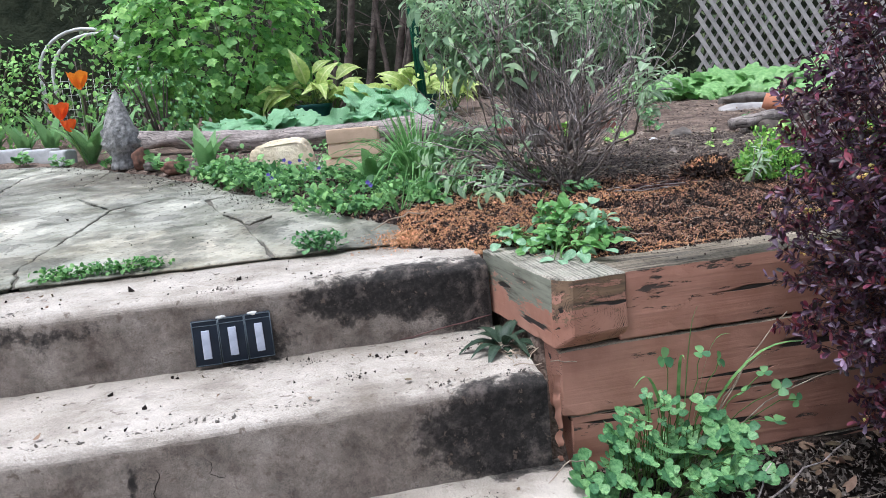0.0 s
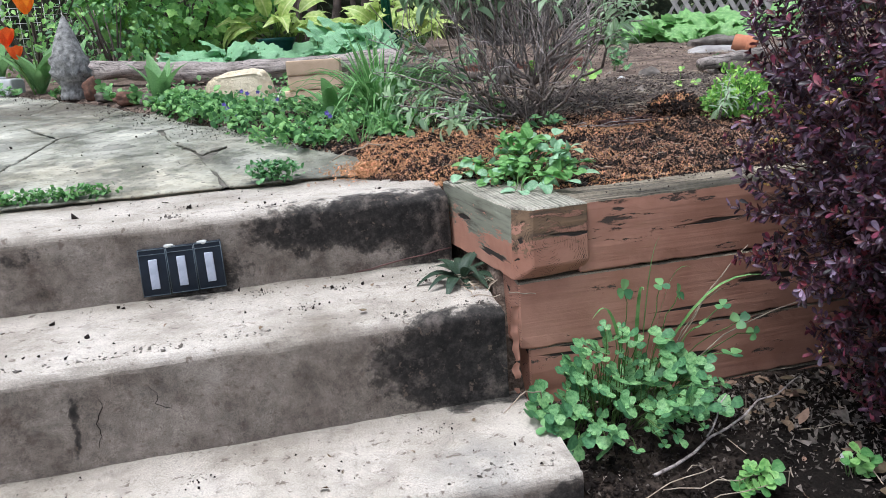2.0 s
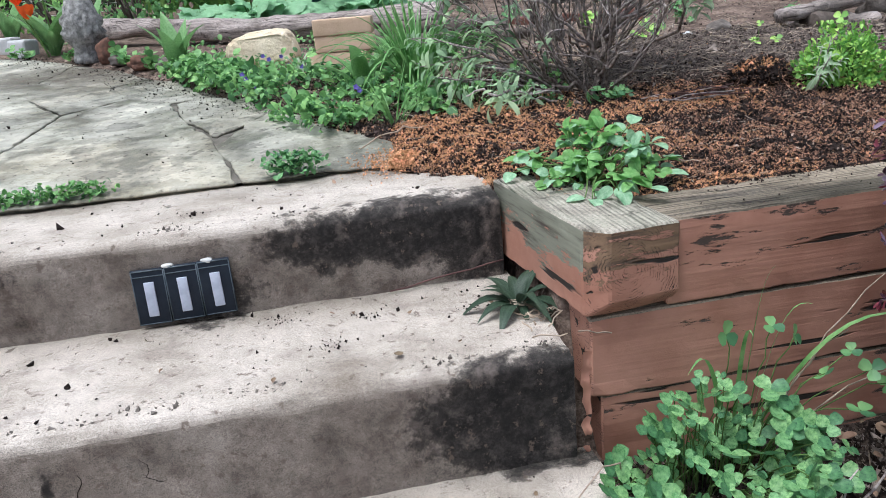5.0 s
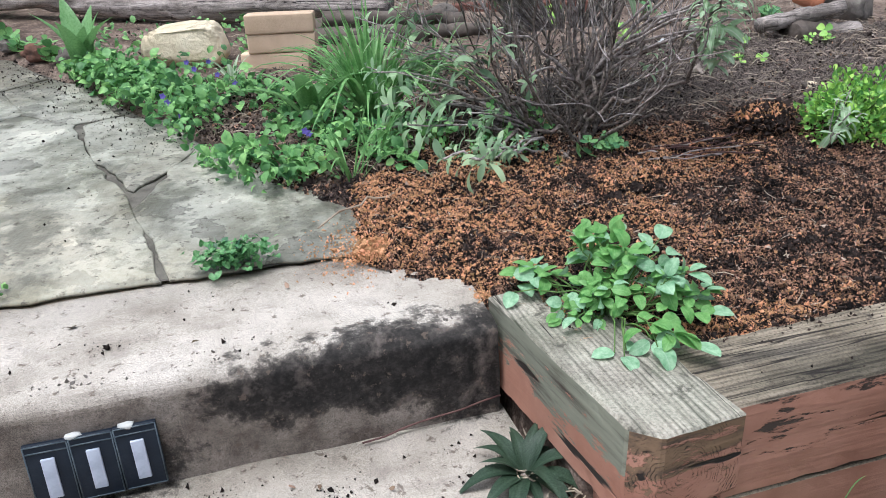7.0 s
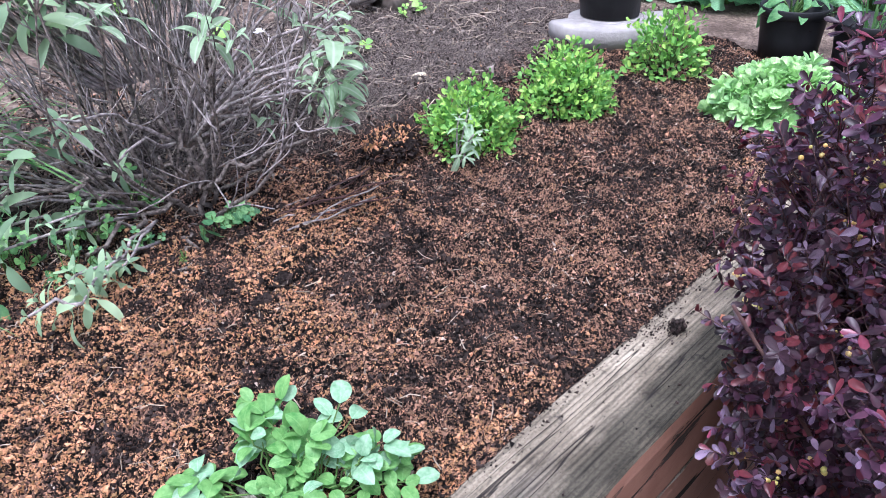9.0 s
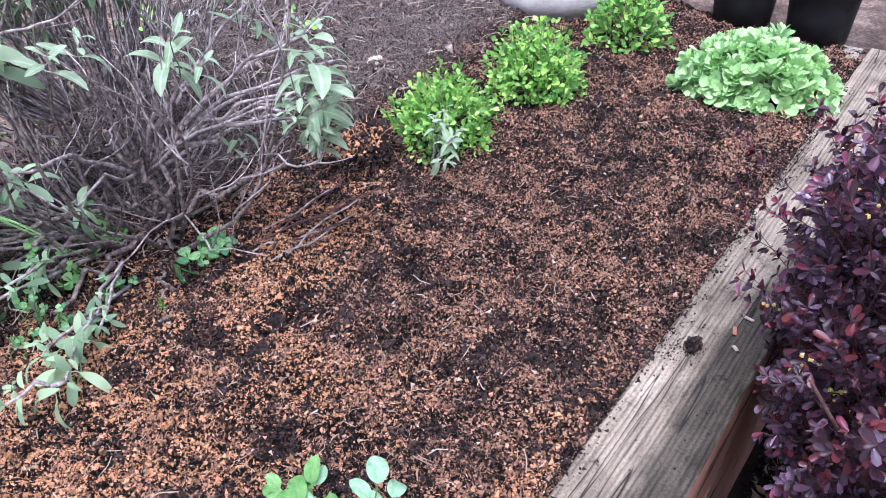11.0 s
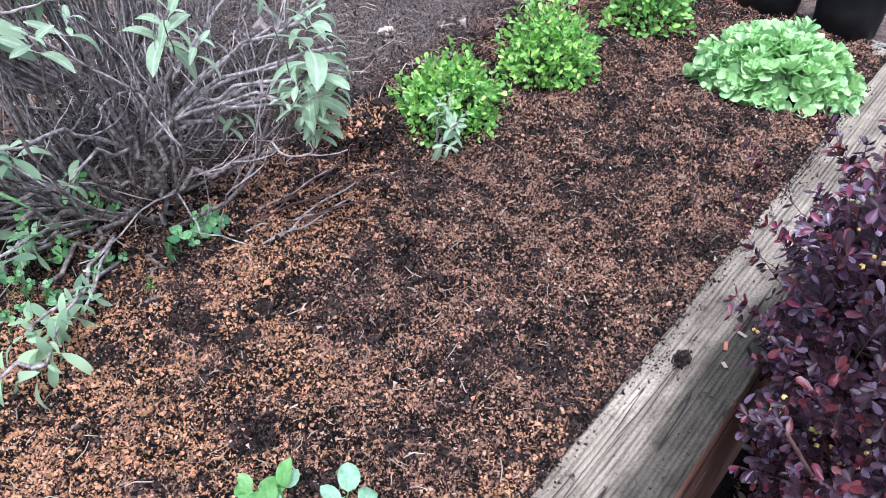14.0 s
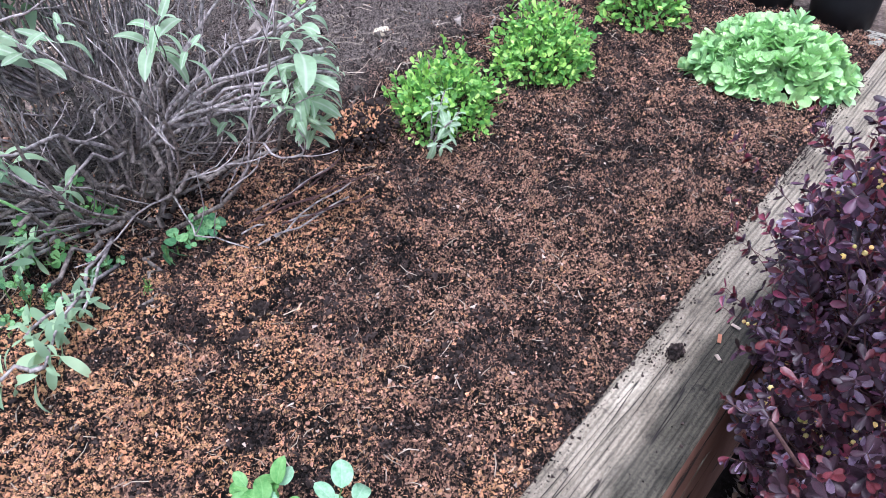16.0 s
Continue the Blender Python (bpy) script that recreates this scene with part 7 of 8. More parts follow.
# ---- bright mounds and the sedum ----
def mound(name, at, r, h, n, size, mat, label, seed, kinds, limit=300, group="", tilt=0.6):
    e = thing(name, at, label, "plant", group)
    ms, sticks = [], Batch()
    off = Vector((seed * 3.0, seed, 0))
    for i in range(n):
        u = Vector((R.gauss(0, 1), R.gauss(0, 1), abs(R.gauss(0, 0.9)))).normalized()
        q = (1 + 0.5 * noise.noise(u * 5 + off) + 0.28 * noise.noise(u * 2.5 + off)) * (1 - 0.35 * R.random() ** 2)
        p = Vector(at) + Vector((u.x * r * q, u.y * r * q, max(0.008, u.z * h * q)))
        ms.append(aim(p, u * 0.7 + jitter((0, 0, 0.3), 0.9), u + jitter((0, 0, tilt), 0.6), size * R.uniform(0.65, 1.25)))
    for i in range(40):
        u = Vector((R.gauss(0, 1), R.gauss(0, 1), abs(R.gauss(0, 1)) + 0.3)).normalized()
        sticks.tube(stem_line(at, Vector(at) + Vector((u.x * r, u.y * r, u.z * h)) * 0.85, 3, 0.006), [0.0016] * 4, 4)
    sticks.object("stem_mass", STEM_GREEN, e, kind="stuff")
    spread(e, "leaf", kinds, ms, mat, limit)
    return e


mk = shapes(3, lambda i: round_leaf(0.29 + 0.03 * i, 0.08, 0.0, 0.5, 0.7))
G = "bright green herb mounds"
mound("herb_mound", (1.075, 0.50, slope(0.5)), 0.105, 0.13, 2000, 0.0150, MOUND, "rounded lime-green herb with small leaves on the mulch", 1, mk, 300, G)
mound("herb_mound", (1.40, 0.465, slope(0.47)), 0.112, 0.145, 2200, 0.0150, MOUND, "rounded lime-green herb with small leaves on the mulch", 2, mk, 300, G)
mound("herb_mound", (1.83, 0.415, slope(0.41)), 0.105, 0.16, 800, 0.020, MOUND, "rounded mid-green herb with small leaves beside the pots", 3, mk, 300, G)
small = thing("sage_sprout", (0.95, 0.42, slope(0.42)), "small silver sage shoot leaning over a root clod", "plant")
sm = []
for tip, way in (((0.98, 0.42, 0.17), (0.1, -0.2, 1)), ((0.95, 0.38, 0.13), (-0.2, -0.5, 0.7)), ((0.92, 0.37, 0.09), (-0.3, -0.8, 0.2)), ((1.0, 0.40, 0.12), (0.4, -0.5, 0.6)), ((0.97, 0.44, 0.15), (0, 0.1, 1))):
    woody(small, stem_line((0.96, 0.45, slope(0.45)), tip, 4, 0.005), 0.0025, 0.0016, [], "stem")
    cluster(sm, Vector(tip), way, 4, 0.045, 0.014, 0.5)
spread(small, "leaf", sage_kinds, sm, SAGE)

sed = thing("sedum_clump", (1.70, 0.03, slope(0.03)), "dense pale green sedum clump with fleshy rosettes", "plant")
sk = shapes(3, lambda i: leaf(1.0, 0.70, obov, -0.35 + 0.1 * i, 0.35, 6))
ss = []
for i in range(230):
    th, uz = R.uniform(0, 6.283), R.random()
    u = Vector((math.cos(th) * math.sqrt(1 - uz * uz), math.sin(th) * math.sqrt(1 - uz * uz), uz))
    p = Vector((1.74, 0.03, slope(0.03))) + Vector((u.x * 0.115 - u.y * 0.03, u.y * 0.165, max(0.012, u.z * 0.12))) * (1 + 0.30 * noise.noise(u * 4.5)) * R.uniform(0.72, 1.0)
    ax = (u + Vector((0, 0, 0.5))).normalized()
    o = ax.orthogonal().normalized()
    for q in range(9):
        side = Matrix.Rotation(q * 2.4 + R.uniform(-0.2, 0.2), 3, ax) @ o
        ss.append(aim(p + ax * 0.003 * q, side + ax * (0.25 + 0.12 * q), ax, 0.046 * (1 - 0.07 * q) * R.uniform(0.8, 1.2)))
for i in range(60):
    p = Vector((1.74 + R.uniform(-0.085, 0.085), 0.03 + R.uniform(-0.13, 0.13), 0))
    p.z = slope(0.03) + 0.115 * math.sqrt(max(0.05, 1 - ((p.x - 1.74) / 0.12) ** 2 - ((p.y - 0.03) / 0.18) ** 2))
    for q in range(9):
        side = Matrix.Rotation(q * 2.4 + R.uniform(-0.2, 0.2), 3, UP) @ Vector((1, 0, 0))
        ss.append(aim(p + UP * 0.003 * q, side + UP * (0.25 + 0.12 * q), UP, 0.046 * (1 - 0.07 * q) * R.uniform(0.8, 1.2)))
ss.sort(key=lambda m: (m.translation - Vector((1.3, -0.1, 0.4))).length)
spread(sed, "leaf", sk, ss, SEDUM, 300)

# a torn-up root clod with fibres, and clods of soil
def crumbly(name, at, size, n, crumb, mat, label, category, group=""):
    """A loose clod: crumbs packed about a lumpy core, one mesh."""
    b = Batch()
    core = blob((0.8 * size[0], 0.8 * size[1], 0.8 * size[2]), 0.4, 2.2, n, 2)
    b.add([tuple(v.co) for v in core.verts], [tuple(v.index for v in f.verts) for f in core.faces])
    core.free()
    for i in range(n):
        u = Vector((R.gauss(0, 1), R.gauss(0, 1), R.gauss(0, 1))).normalized() * R.uniform(0.75, 1.12)
        s = crumb * R.lognormvariate(0, 0.45)
        b.add((OCT * np.array([R.uniform(0.6, 1.4) for k in range(3)]) * s).tolist(), OCF, pose(u.x * size[0], u.y * size[1], u.z * size[2], R.uniform(0, 360), R.uniform(0, 360), 0))
    ob = b.object(name, mat, None, label, category, smooth=False, group=group)
    ob.location = at
    return ob


clod = crumbly("root_clod", (0.885, 0.565, slope(0.55) + 0.036), (0.082, 0.060, 0.043), 1200, 0.0032, COMPOST, "fibrous brown root clod lying on the mulch", "root clod")
fb = Batch()
for i in range(260):
    u = Vector((R.gauss(0, 1), R.gauss(0, 1), R.gauss(0, 0.8))).normalized()
    p = Vector((u.x * 0.075, u.y * 0.055, u.z * 0.042))
    fb.tube(stem_line(p * 0.9, p * 1.05 + jitter((0, 0, -0.012), 0.03), 4, 0.006), [0.0006] * 5, 3)
under(new("root_hair", fb.mesh("root_hair", BARK)), clod, kind="stuff")
cap = Batch()
for i in range(420):
    u = Vector((R.gauss(-0.5, 1), R.gauss(0.2, 1), abs(R.gauss(0, 1)) + 0.6)).normalized()
    s = 0.0024 * R.lognormvariate(0, 0.4)
    cap.add((OCT * s * np.array([1.3, 1, 0.8])).tolist(), OCF, pose(u.x * 0.082, u.y * 0.058, u.z * 0.042, R.uniform(0, 360), R.uniform(0, 360), 0))
under(new("coir_cap", cap.mesh("coir_cap", COIR, False)), clod, "orange coir on the clod", "stuff")
for i, (x, y, z, s) in enumerate(((0.769, -0.205, 0.012, 0.014), (0.36, 0.33, 0.028, 0.016), (0.42, 0.35, 0.032, 0.016), (0.60, -0.02, 0.008, 0.014))):
    crumbly("soil_clod", (x, y, z + 0.4 * s), (s, 0.8 * s, 0.6 * s), 190, s * 0.14, COMPOST, "dark crumbly clod of soil", "soil clod", "soil clods")
crumbly("coir_lump", (-0.125, 0.285, 0.020), (0.034, 0.022, 0.020), 420, 0.0026, COIR, "lump of orange coir on the step edge", "coir lump")
for i, (x, y, t) in enumerate(((0.84, -0.245, 20), (0.88, -0.255, 80), (0.80, -0.26, 50))):
    o = part("paint_flake", block(0.020 - 0.004 * i, 0.006, 0.0015, 0.0005, 0.0022, 3, i), CHIP if i else CLAY, None)
    o.matrix_basis = pose(x, y, 0.0125, 0, 0, t)
    tagged(o, "loose flake on the grey timber top", "wood flake", "loose flakes")

# weeds and soft shoots that come up between the sage stems
for x, y, n, r, h, sz, mt in ((0.17, 0.60, 14, 0.06, 0.10, 0.013, CLOVER), (0.24, 0.70, 16, 0.07, 0.12, 0.014, VIOLET), (0.35, 0.76, 14, 0.07, 0.12, 0.013, VIOLET), (0.10, 0.70, 14, 0.06, 0.12, 0.015, VIOLET), (0.30, 0.60, 8, 0.04, 0.07, 0.012, CLOVER)):
    clover_clump((x, y, slope(y)), n, r, h, sz, "fresh green weed growing through the sage stems", mt)


# ---- the flower border beyond the patio ----
def strap_clump(name, at, n, lo, hi, width, mat, label, out=0.6, group="", category="plant"):
    e = thing(name, at, label, category, group)
    for i in range(n):
        az = R.uniform(0, 6.283)
        ln = R.uniform(lo, hi)
        k = out * R.uniform(0.15, 1.1)
        a = Vector(at) + Vector((math.cos(az), math.sin(az), 0)) * 0.035 * R.random()
        b = a + Vector((math.cos(az) * ln * k, math.sin(az) * ln * k, ln * max(0.12, 1 - 0.75 * k)))
        blade(e, a, b, width * R.uniform(0.7, 1.2), mat, ln * 0.30 * k, n=9)
    return e


strap_clump("daylily_clump", (0.03, 1.0, slope(1.0)), 150, 0.19, 0.40, 0.011, GRASS, "arching clump of narrow green daylily blades", 1.05)
strap_clump("grass_tuft", (-0.10, 0.62, slope(0.62)), 24, 0.10, 0.20, 0.006, GRASS, "thin floppy grass tuft at the patio edge", 1.1)
strap_clump("grass_tuft", (-0.03, 0.70, slope(0.7)), 10, 0.12, 0.22, 0.008, GRASS, "thin grass tuft at the patio edge", 0.5)
rosette("tulip_plant", (-0.13, 1.0, slope(1.0)), 8, 0.23, 0.050, BROAD, "broad upright tulip leaves without a flower", (1.2, 3.2), strap, "plant", 0.45, 0.55)
rosette("tulip_plant", (-0.735, 1.74, slope(1.74)), 8, 0.26, 0.08, BROAD, "broad green tulip leaves at the patio edge", (2.0, 6.0), strap, "plant", 0.2, 0.35)
rosette("tulip_plant", (-0.30, 1.50, slope(1.5)), 6, 0.11, 0.02, SAGE, "small upright green shoot beside the bricks", (0.9, 2.4), strap, "plant", 0.3, 0.3)

violets = thing("violet_patch", (-0.35, 1.15, slope(1.15)), "low green groundcover with small violet flowers", "groundcover")
vk = shapes(4, lambda i: leaf(1.0, 0.72, oval, 0.35 + 0.1 * i, 0.25, 4))
vm = []
while len(vm) < 2600:
    y = R.uniform(0.58, 1.72)
    x = edge_x(y) + R.uniform(-0.06, 0.36) * (1 if y < 1.4 else 0.55)
    if x > 0.04 or (y > 1.38 and x > -0.24):
        continue
    hgt = 0.05 + 0.06 * noise.noise(Vector((x * 7, y * 7, 1))) + 0.025 * R.random()
    if noise.noise(Vector((x * 5, y * 5, 9))) < -0.3:
        continue
    vm.append(aim((x, y, slope(y) + max(0.006, hgt * R.random() ** 0.6)), jitter((0, -0.3, 0.35), 1.0), jitter((0, -0.2, 1), 0.7), R.choice((0.014, 0.018, 0.022, 0.032)) * R.uniform(0.8, 1.2)))
spread(violets, "leaf", vk, vm, VIOLET, 300)
vf = []
for x, y in ((-0.42, 1.42), (-0.36, 1.47), (-0.46, 1.35), (-0.40, 1.33), (-0.47, 1.07), (-0.44, 1.02), (-0.48, 1.1), (-0.17, 0.72), (-0.18, 0.70), (-0.30, 1.2), (-0.34, 1.38)):
    c = Vector((x, y, slope(y) + R.uniform(0.05, 0.09)))
    for q in range(5):
        vf.append(aim(c, (math.cos(q * 1.257), -0.4 + 0.3 * math.sin(q * 1.257), math.sin(q * 1.257)), (0, -1, 0.3), 0.0085))
spread(violets, "flower_petal", shapes(1, lambda i: leaf(1.0, 0.8, oval, 0.2, 0.2, 3)), vf, BLUEFLOWER, 300, "violet-blue petal")
border = thing("border_weeds", (-0.5, 1.7, slope(1.7)), "mixed green weeds round the limestone block", "plant")
wm = []
while len(wm) < 500:
    x, y = R.uniform(-0.85, 0.05), R.uniform(1.5, 2.3)
    if x < edge_x(y) + 0.02 or (abs(x + 0.425) < 0.15 and abs(y - 1.8) < 0.07) or (abs(x + 0.12) < 0.13 and abs(y - 1.52) < 0.08):
        continue
    wm.append(aim((x, y, slope(y) + 0.06 * R.random()), jitter((0, -0.3, 0.4), 1.0), jitter((0, -0.3, 1), 0.5), R.uniform(0.015, 0.03)))
spread(border, "leaf", vk, wm, VIOLET, 120)


def tulip(at, tip, mat, size, label):
    e = thing("tulip", at, label, "flower", "orange tulips")
    s = Batch()
    s.tube(stem_line(at, tip, 6, 0.004), [0.0045] * 7, 6)
    s.object("stem", STEM_GREEN, e)
    kinds = [leaf(1.0, 0.62, oval, -0.30, 0.4, 8)]
    ms = [aim(Vector(tip) + Vector((math.cos(q * 1.047), math.sin(q * 1.047), 0)) * 0.008, (math.cos(q * 1.047) * 0.8, math.sin(q * 1.047) * 0.8, 1.0), (-math.cos(q * 1.047), -math.sin(q * 1.047), 0.3), size * (1 if q % 2 else 0.92)) for q in range(6)]
    spread(e, "petal", kinds, ms, mat)


tulip((-1.41, 2.74, slope(2.74)), (-1.415, 2.75, 0.60), ORANGE, 0.105, "open yellow-orange tulip on a tall stem")
tulip((-1.44, 2.74, slope(2.74)), (-1.525, 2.73, 0.45), REDPETAL, 0.10, "open red-orange tulip on a leaning stem")
tulip((-1.43, 2.70, slope(2.7)), (-1.485, 2.70, 0.385), REDPETAL, 0.075, "small red-orange tulip bud")
rosette("tulip_leaves", (-1.41, 2.74, slope(2.74)), 16, 0.30, 0.085, BROAD, "broad grey-green tulip leaves", (1.2, 4.5), strap, "plant", 0.3, 0.35)
for x, y in ((-1.72, 3.2), (-1.95, 3.5), (-2.15, 3.6), (-1.3, 3.0)):
    rosette("tulip_leaves", (x, y, slope(y)), 10, 0.30, 0.075, BROAD, "broad green tulip leaves in the flower border", (1.8, 5.0), strap, "plant", 0.25, 0.35, "tulip leaf rosettes")


# ---- shrubs and perennials at the back ----
def lobed(size):
    """A currant leaf: five blunt lobes round a stalk."""
    rim = []
    for k, (a, r) in enumerate(((-150, 0.35), (-115, 0.52), (-90, 0.40), (-62, 0.72), (-35, 0.5), (-22, 0.62), (0, 0.95), (22, 0.62), (35, 0.5), (62, 0.72), (90, 0.40), (115, 0.52), (150, 0.35))):
        rim.append((size * r * math.sin(radians(a)), size * (0.35 + r * math.cos(radians(a)) * 0.8), -0.12 * size * r * r))
    return [(0, size * 0.35, 0.0), (0, 0.0, 0.02 * size)] + rim, [(0, k, k + 1) for k in range(2, 14)] + [(0, 1, 2), (0, 14, 1)]


def shrub(name, at, centre, radii, n, size, mat, label, kinds, seed, stems=16, limit=0, category="shrub", face=0.5, holes=-0.4):
    e = thing(name, at, label, category)
    off, ms = Vector((seed * 2.7, seed, 1)), []
    for i in range(stems):
        u = Vector((R.uniform(-1, 1), R.uniform(-1, 1), R.uniform(0.1, 1))).normalized()
        woody(e, wander(at, Vector(centre) + Vector((u.x * radii[0], u.y * radii[1], u.z * radii[2])) * 0.85 - Vector(at), (Vector(centre) - Vector(at)).length + radii[2] * 0.7, 7, 0.1, 0.02), 0.009, 0.003, [], "branch", BRUSH)
    while len(ms) < n:
        u = Vector((R.gauss(0, 1), R.gauss(0, 1), R.gauss(0, 1))).normalized()
        if noise.noise(u * 4 + off) < holes:
            continue
        q = (1 + 0.3 * noise.noise(u * 2.2 + off)) * (1 - 0.4 * R.random() ** 1.8)
        p = Vector(centre) + Vector((u.x * radii[0], u.y * radii[1], u.z * radii[2])) * q
        if p.z < gz(p.x, p.y) + 0.02:
            continue
        ms.append(aim(p, u * 0.6 + jitter((0, -0.3, -0.5), 0.7), u + jitter((0, -face, 0.7), 0.5), size * R.uniform(0.6, 1.25)))
    spread(e, "leaf", kinds, ms, mat, limit) if limit else None
    if not limit:
        b = Batch()
        for i, m in enumerate(ms):
            b.add(*kinds[i % len(kinds)], m)
        b.object("foliage", mat, e, kind="stuff")
    return e


lk = [lobed(1.0)]
shrub("currant_bush", (-0.75, 4.2, slope(4.2)), (-0.77, 4.15, 0.98), (0.74, 0.5, 0.62), 2700, 0.068, CURRANT, "large leafy currant bush with bright green lobed leaves", lk, 2, holes=-0.25)
ok = shapes(3, lambda i: leaf(1.0, 0.6, oval, 0.4, 0.25, 3))
shrub("bramble", (-1.75, 4.3, slope(4.3)), (-1.75, 4.2, 0.62), (0.62, 0.4, 0.42), 900, 0.042, CURRANT, "loose bramble with small green leaves and thin canes", ok, 5, 22, holes=-0.1)
shrub("bramble", (-1.15, 3.5, slope(3.5)), (-1.15, 3.4, 0.5), (0.35, 0.25, 0.26), 500, 0.035, VIOLET, "loose green undergrowth behind the statue", ok, 6, 14, holes=-0.1)
shrub("bramble", (-2.5, 4.4, slope(4.4)), (-2.6, 4.3, 0.7), (0.6, 0.4, 0.5), 600, 0.045, CURRANT, "loose bramble with small green leaves and thin canes", ok, 7, 22, holes=0.0)


def crinkled(seed):
    """A broad crinkled leaf: rings about the stalk's end with a lobed, wavy margin."""
    verts, faces, m = [(0, 0.3, 0.0)], [], 28
    for j, rad in enumerate((0.22, 0.42, 0.58)):
        for i in range(m):
            a = 2 * math.pi * i / m
            r = rad * (1 + (0.09 * math.sin(7 * a + seed) + 0.05 * math.sin(10 * a + 2 * seed)) * j / 2) * (0.75 + 0.25 * abs(math.sin(a / 2 + 0.78)))
            verts.append((1.05 * r * math.sin(a), 0.3 + r * math.cos(a), 0.045 * j * math.sin(7 * a + seed + 1) * rad - 0.16 * rad * rad * j + 0.012 * math.sin(5 * a + seed)))
    faces = [(0, 1 + i, 1 + (i + 1) % m) for i in range(m)]
    for j in range(2):
        faces += [(1 + j * m + i, 1 + (j + 1) * m + i, 1 + (j + 1) * m + (i + 1) % m, 1 + j * m + (i + 1) % m) for i in range(m)]
    return verts, [f[::-1] for f in faces]


def perennial(name, at, n, length, ratio, mat, label, rise=(0.3, 1.5), prof=oval, wave=0.0, group=""):
    e = thing(name, at, label, "plant", group)
    kinds = [crinkled(1.0), crinkled(2.3), crinkled(4.1)] if wave else shapes(3, lambda i: leaf(1.0, ratio, prof, 0.8 + 0.2 * i, 0.3, 6))
    ms, st = [], Batch()
    for i in range(n):
        az = 2.4 * i + R.uniform(-0.4, 0.4)
        k = R.uniform(0.2, 1.0)
        p = Vector(at) + Vector((math.cos(az) * k * length * 0.7, math.sin(az) * k * length * 0.7, length * R.uniform(0.25, 0.95) * (1.25 - 0.6 * k)))
        st.tube(stem_line(at, p, 3, 0.004), [0.003] * 4, 5)
        ms.append(aim(p, (math.cos(az), math.sin(az), R.uniform(*rise) - 0.4), UP + jitter((0, -0.7, 0), 0.4), length * R.uniform(0.6, 1.1)))
    st.object("stalk_mass", STEM_GREEN, e, kind="stuff")
    spread(e, "leaf", kinds, ms, mat)


H = "variegated hostas"
for x, y, z in ((-0.19, 3.86, 0.40), (-0.03, 3.98, 0.36), (0.58, 3.96, 0.40), (0.72, 4.05, 0.38), (0.45, 4.2, 0.34), (1.0, 4.6, 0.31)):
    perennial("hosta", (x, y, z), 22, 0.25, 0.42, HOSTA, "hosta clump with cream-edged green leaves", (0.4, 1.6), lance, 0.0, H)
for x, y, s in ((-0.75, 3.3, 0.13), (-0.50, 3.35, 0.16), (-0.32, 3.4, 0.15), (-0.6, 3.1, 0.10)):
    perennial("columbine", (x, y, slope(y)), 22, s, 0.85, BLUELEAF, "blue-green scalloped perennial leaves", (0.1, 0.9), oval, 0.05, "blue-green perennials")
for x, y, s in ((0.30, 3.75, 0.25), (0.40, 3.6, 0.18), (0.10, 3.55, 0.19), (0.22, 3.45, 0.14)):
    perennial("columbine", (x, y, slope(y)), 20, s, 0.8, BLUELEAF, "blue-green scalloped perennial leaves", (0.1, 0.9), oval, 0.05, "blue-green perennials")
for x, y, s in ((2.45, 3.5, 0.15), (2.85, 3.4, 0.16), (3.2, 3.3, 0.16), (2.1, 3.6, 0.14), (2.6, 3.2, 0.12), (2.65, 3.6, 0.15), (3.0, 3.7, 0.15)):
    perennial("rhubarb", (x, y, slope(y) - 0.04), 22, s * 1.35, 0.8, RHUBARB, "clump of large crinkled green leaves", (0.1, 0.9), oval, 0.10, "large-leaved clumps")
for x, y in ((2.62, 0.62), (2.75, 0.45), (2.5, 0.9), (2.9, 0.2)):
    perennial("columbine", (x, y, slope(y)), 16, 0.14, 0.8, BLUELEAF, "blue-green scalloped leaves behind the pots", (0.1, 0.9), oval, 0.05, "blue-green perennials")
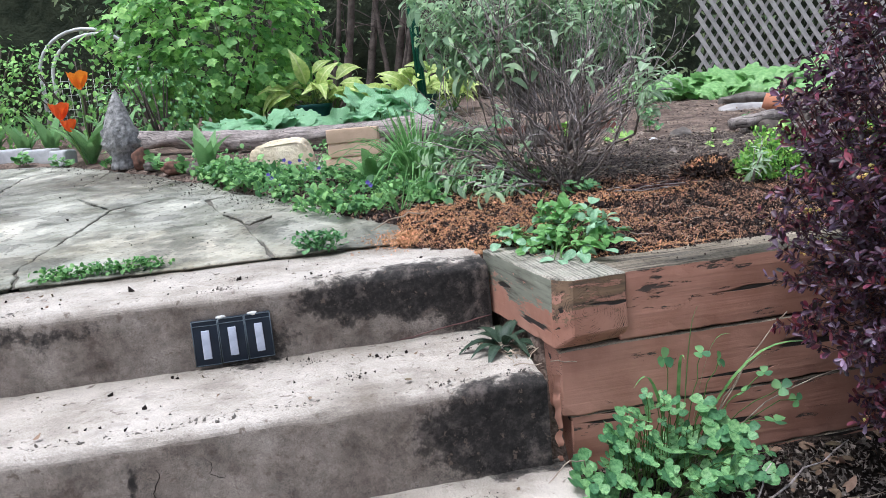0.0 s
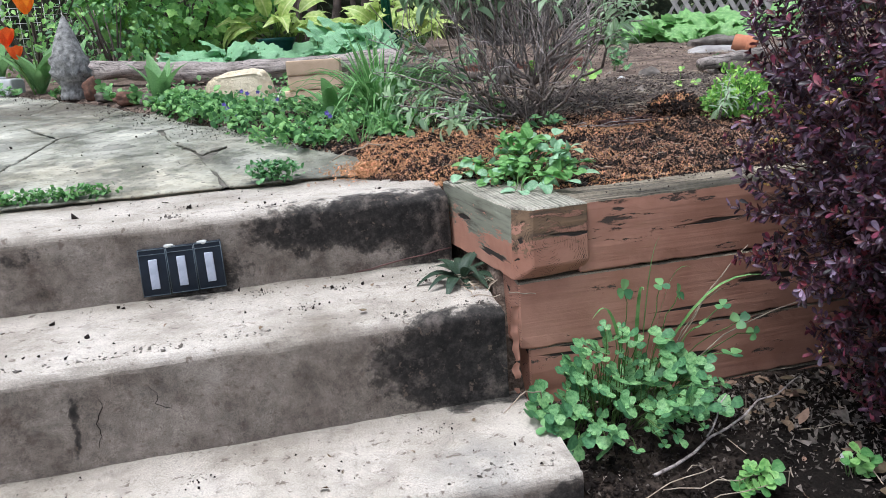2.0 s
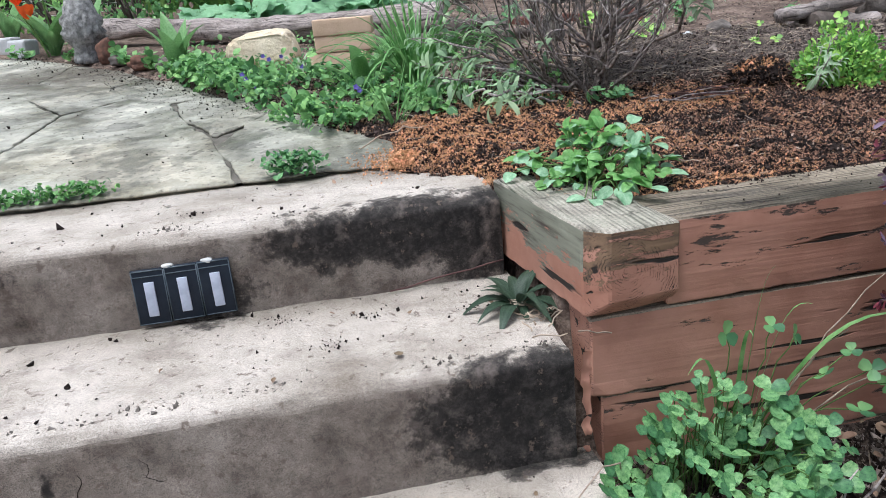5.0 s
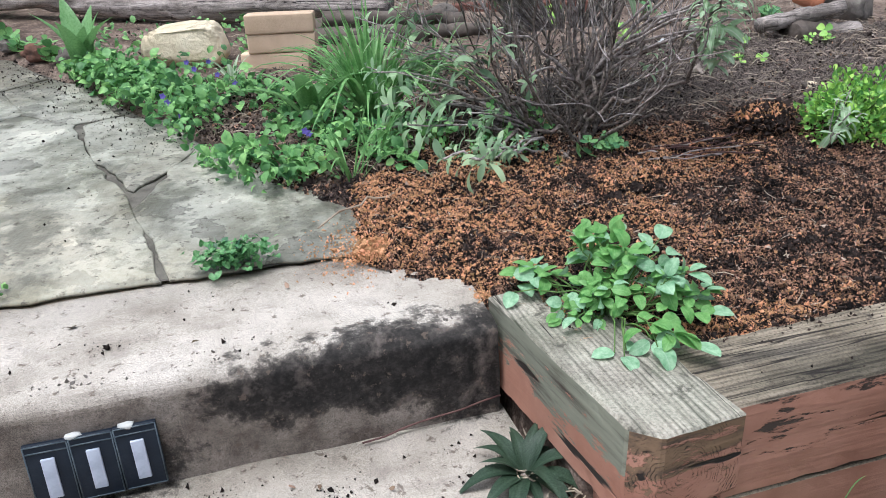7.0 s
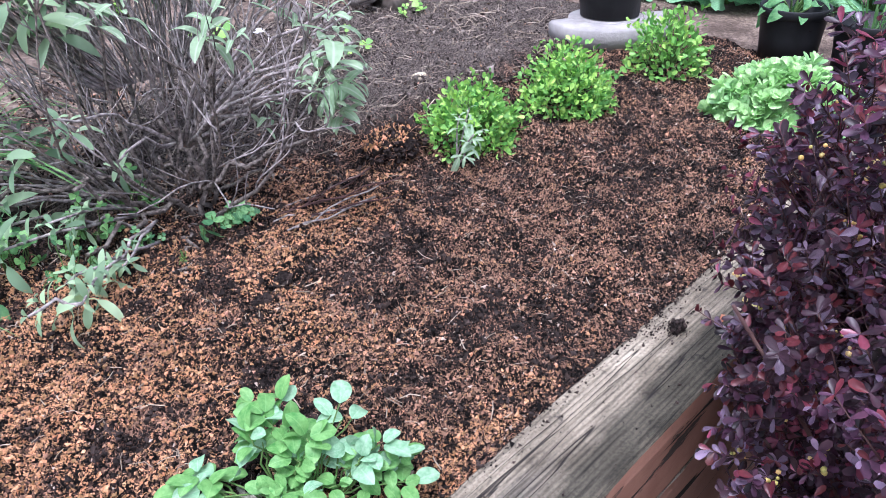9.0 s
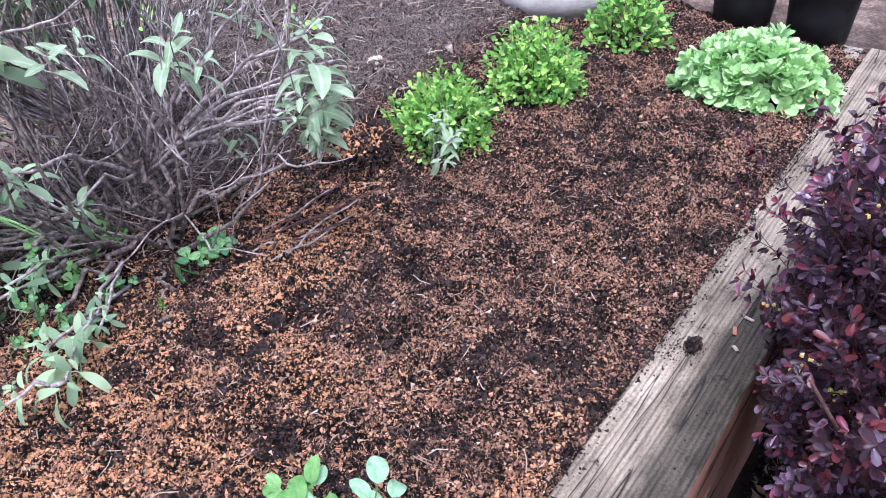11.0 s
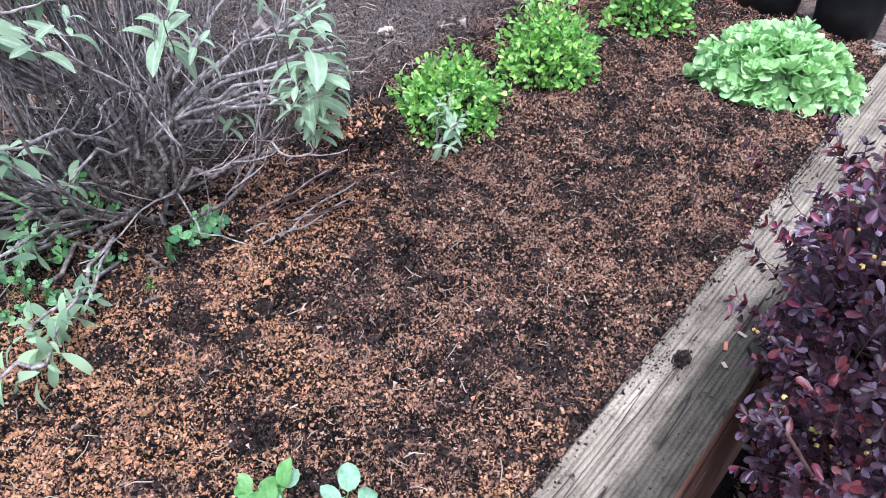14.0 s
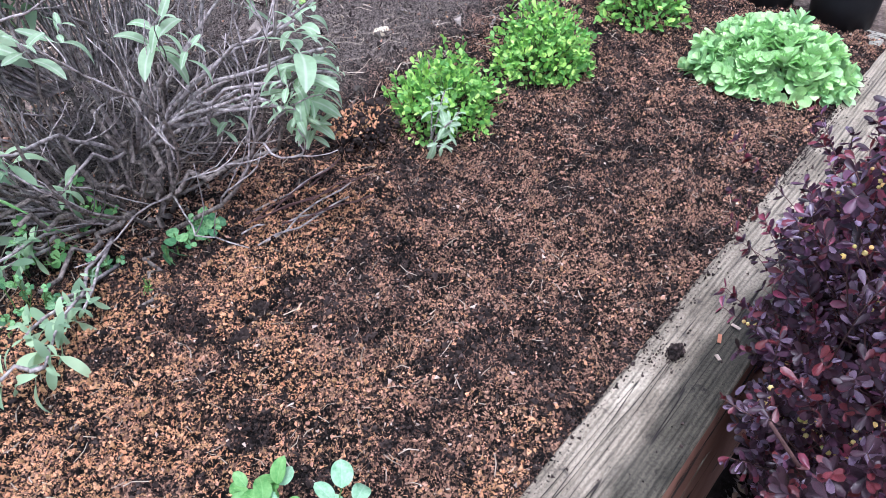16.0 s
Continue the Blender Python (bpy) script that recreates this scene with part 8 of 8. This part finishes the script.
for x, y, n in ((1.55, 2.3, 10), (1.8, 1.75, 12), (1.35, 1.9, 8), (0.95, 1.95, 9), (1.0, 1.5, 7), (1.65, 1.3, 7), (1.25, 1.15, 5), (0.8, 2.6, 10), (1.4, 2.8, 12)):
    clover_clump((x, y, slope(y)), n, 0.06, 0.09, 0.026, "small green weed on the bare ground", MOUND if n % 2 else CLOVER)
strap_clump("potted_grass", (2.215, 0.005, 0.13), 26, 0.10, 0.22, 0.007, GRASS, "grassy plant growing in a black pot", 0.8)
perennial("potted_seedling", (2.185, 0.215, slope(0.22) + 0.13), 14, 0.09, 0.5, CLOVER, "leafy seedling growing in a black pot", (0.2, 1.2))
strap_clump("grass_tuft", (0.25, 1.25, slope(1.25)), 26, 0.14, 0.28, 0.006, GRASS, "thin grass tuft behind the sage", 0.9)
strap_clump("grass_tuft", (0.15, 1.55, slope(1.55)), 22, 0.14, 0.26, 0.006, GRASS, "thin grass tuft beside the bricks", 0.9)

# dark growth at the back of the garden
hb2 = Batch()
hk = shapes(2, lambda i: leaf(1.0, 0.5, oval, 0.3, 0.2, 2))
for i in range(9000):
    x = R.uniform(-7, 7)
    y = 7.3 + 0.35 * noise.noise(Vector((x * 1.3, 0, 3))) - 0.5 * R.random()
    z = slope(y) + 3.0 * R.random()
    if noise.noise(Vector((x * 1.2, z * 1.2, 5))) < -0.12 or (-0.4 < x < 1.6 and R.random() < 0.75):
        continue
    hb2.add(*hk[i % 2], aim((x, y, z), jitter((0, -0.3, -0.2), 1.0), jitter((0, -0.7, 0.7), 0.5), R.uniform(0.05, 0.11)))
hb2.object("hedge_leaves", HEDGE, None, "dark evergreen leaves of the rear hedge", "hedge", "stuff")
for i in range(34):
    x, y = R.uniform(-0.8, 2.6), R.uniform(6.2, 7.0)
    tr = wander((x, y, slope(y) - 0.05), (R.uniform(-0.35, 0.35), 0, 1), R.uniform(1.6, 2.6), 9, 0.08, 0.02)
    br = [(wander(tr[k], jitter((0, 0, 0.5), 0.9), R.uniform(0.3, 0.7), 5, 0.2, 0.05), 0.008, 0.003) for k in (3, 4, 5, 6, 7)]
    r = R.choice((0.012, 0.018, 0.03, 0.05))
    e = thing("bare_sapling", (x, y, slope(y)), "thin dark bare sapling in the rear thicket", "tree", "bare saplings")
    woody(e, tr, r, r * 0.5, br, "trunk", BRUSH)
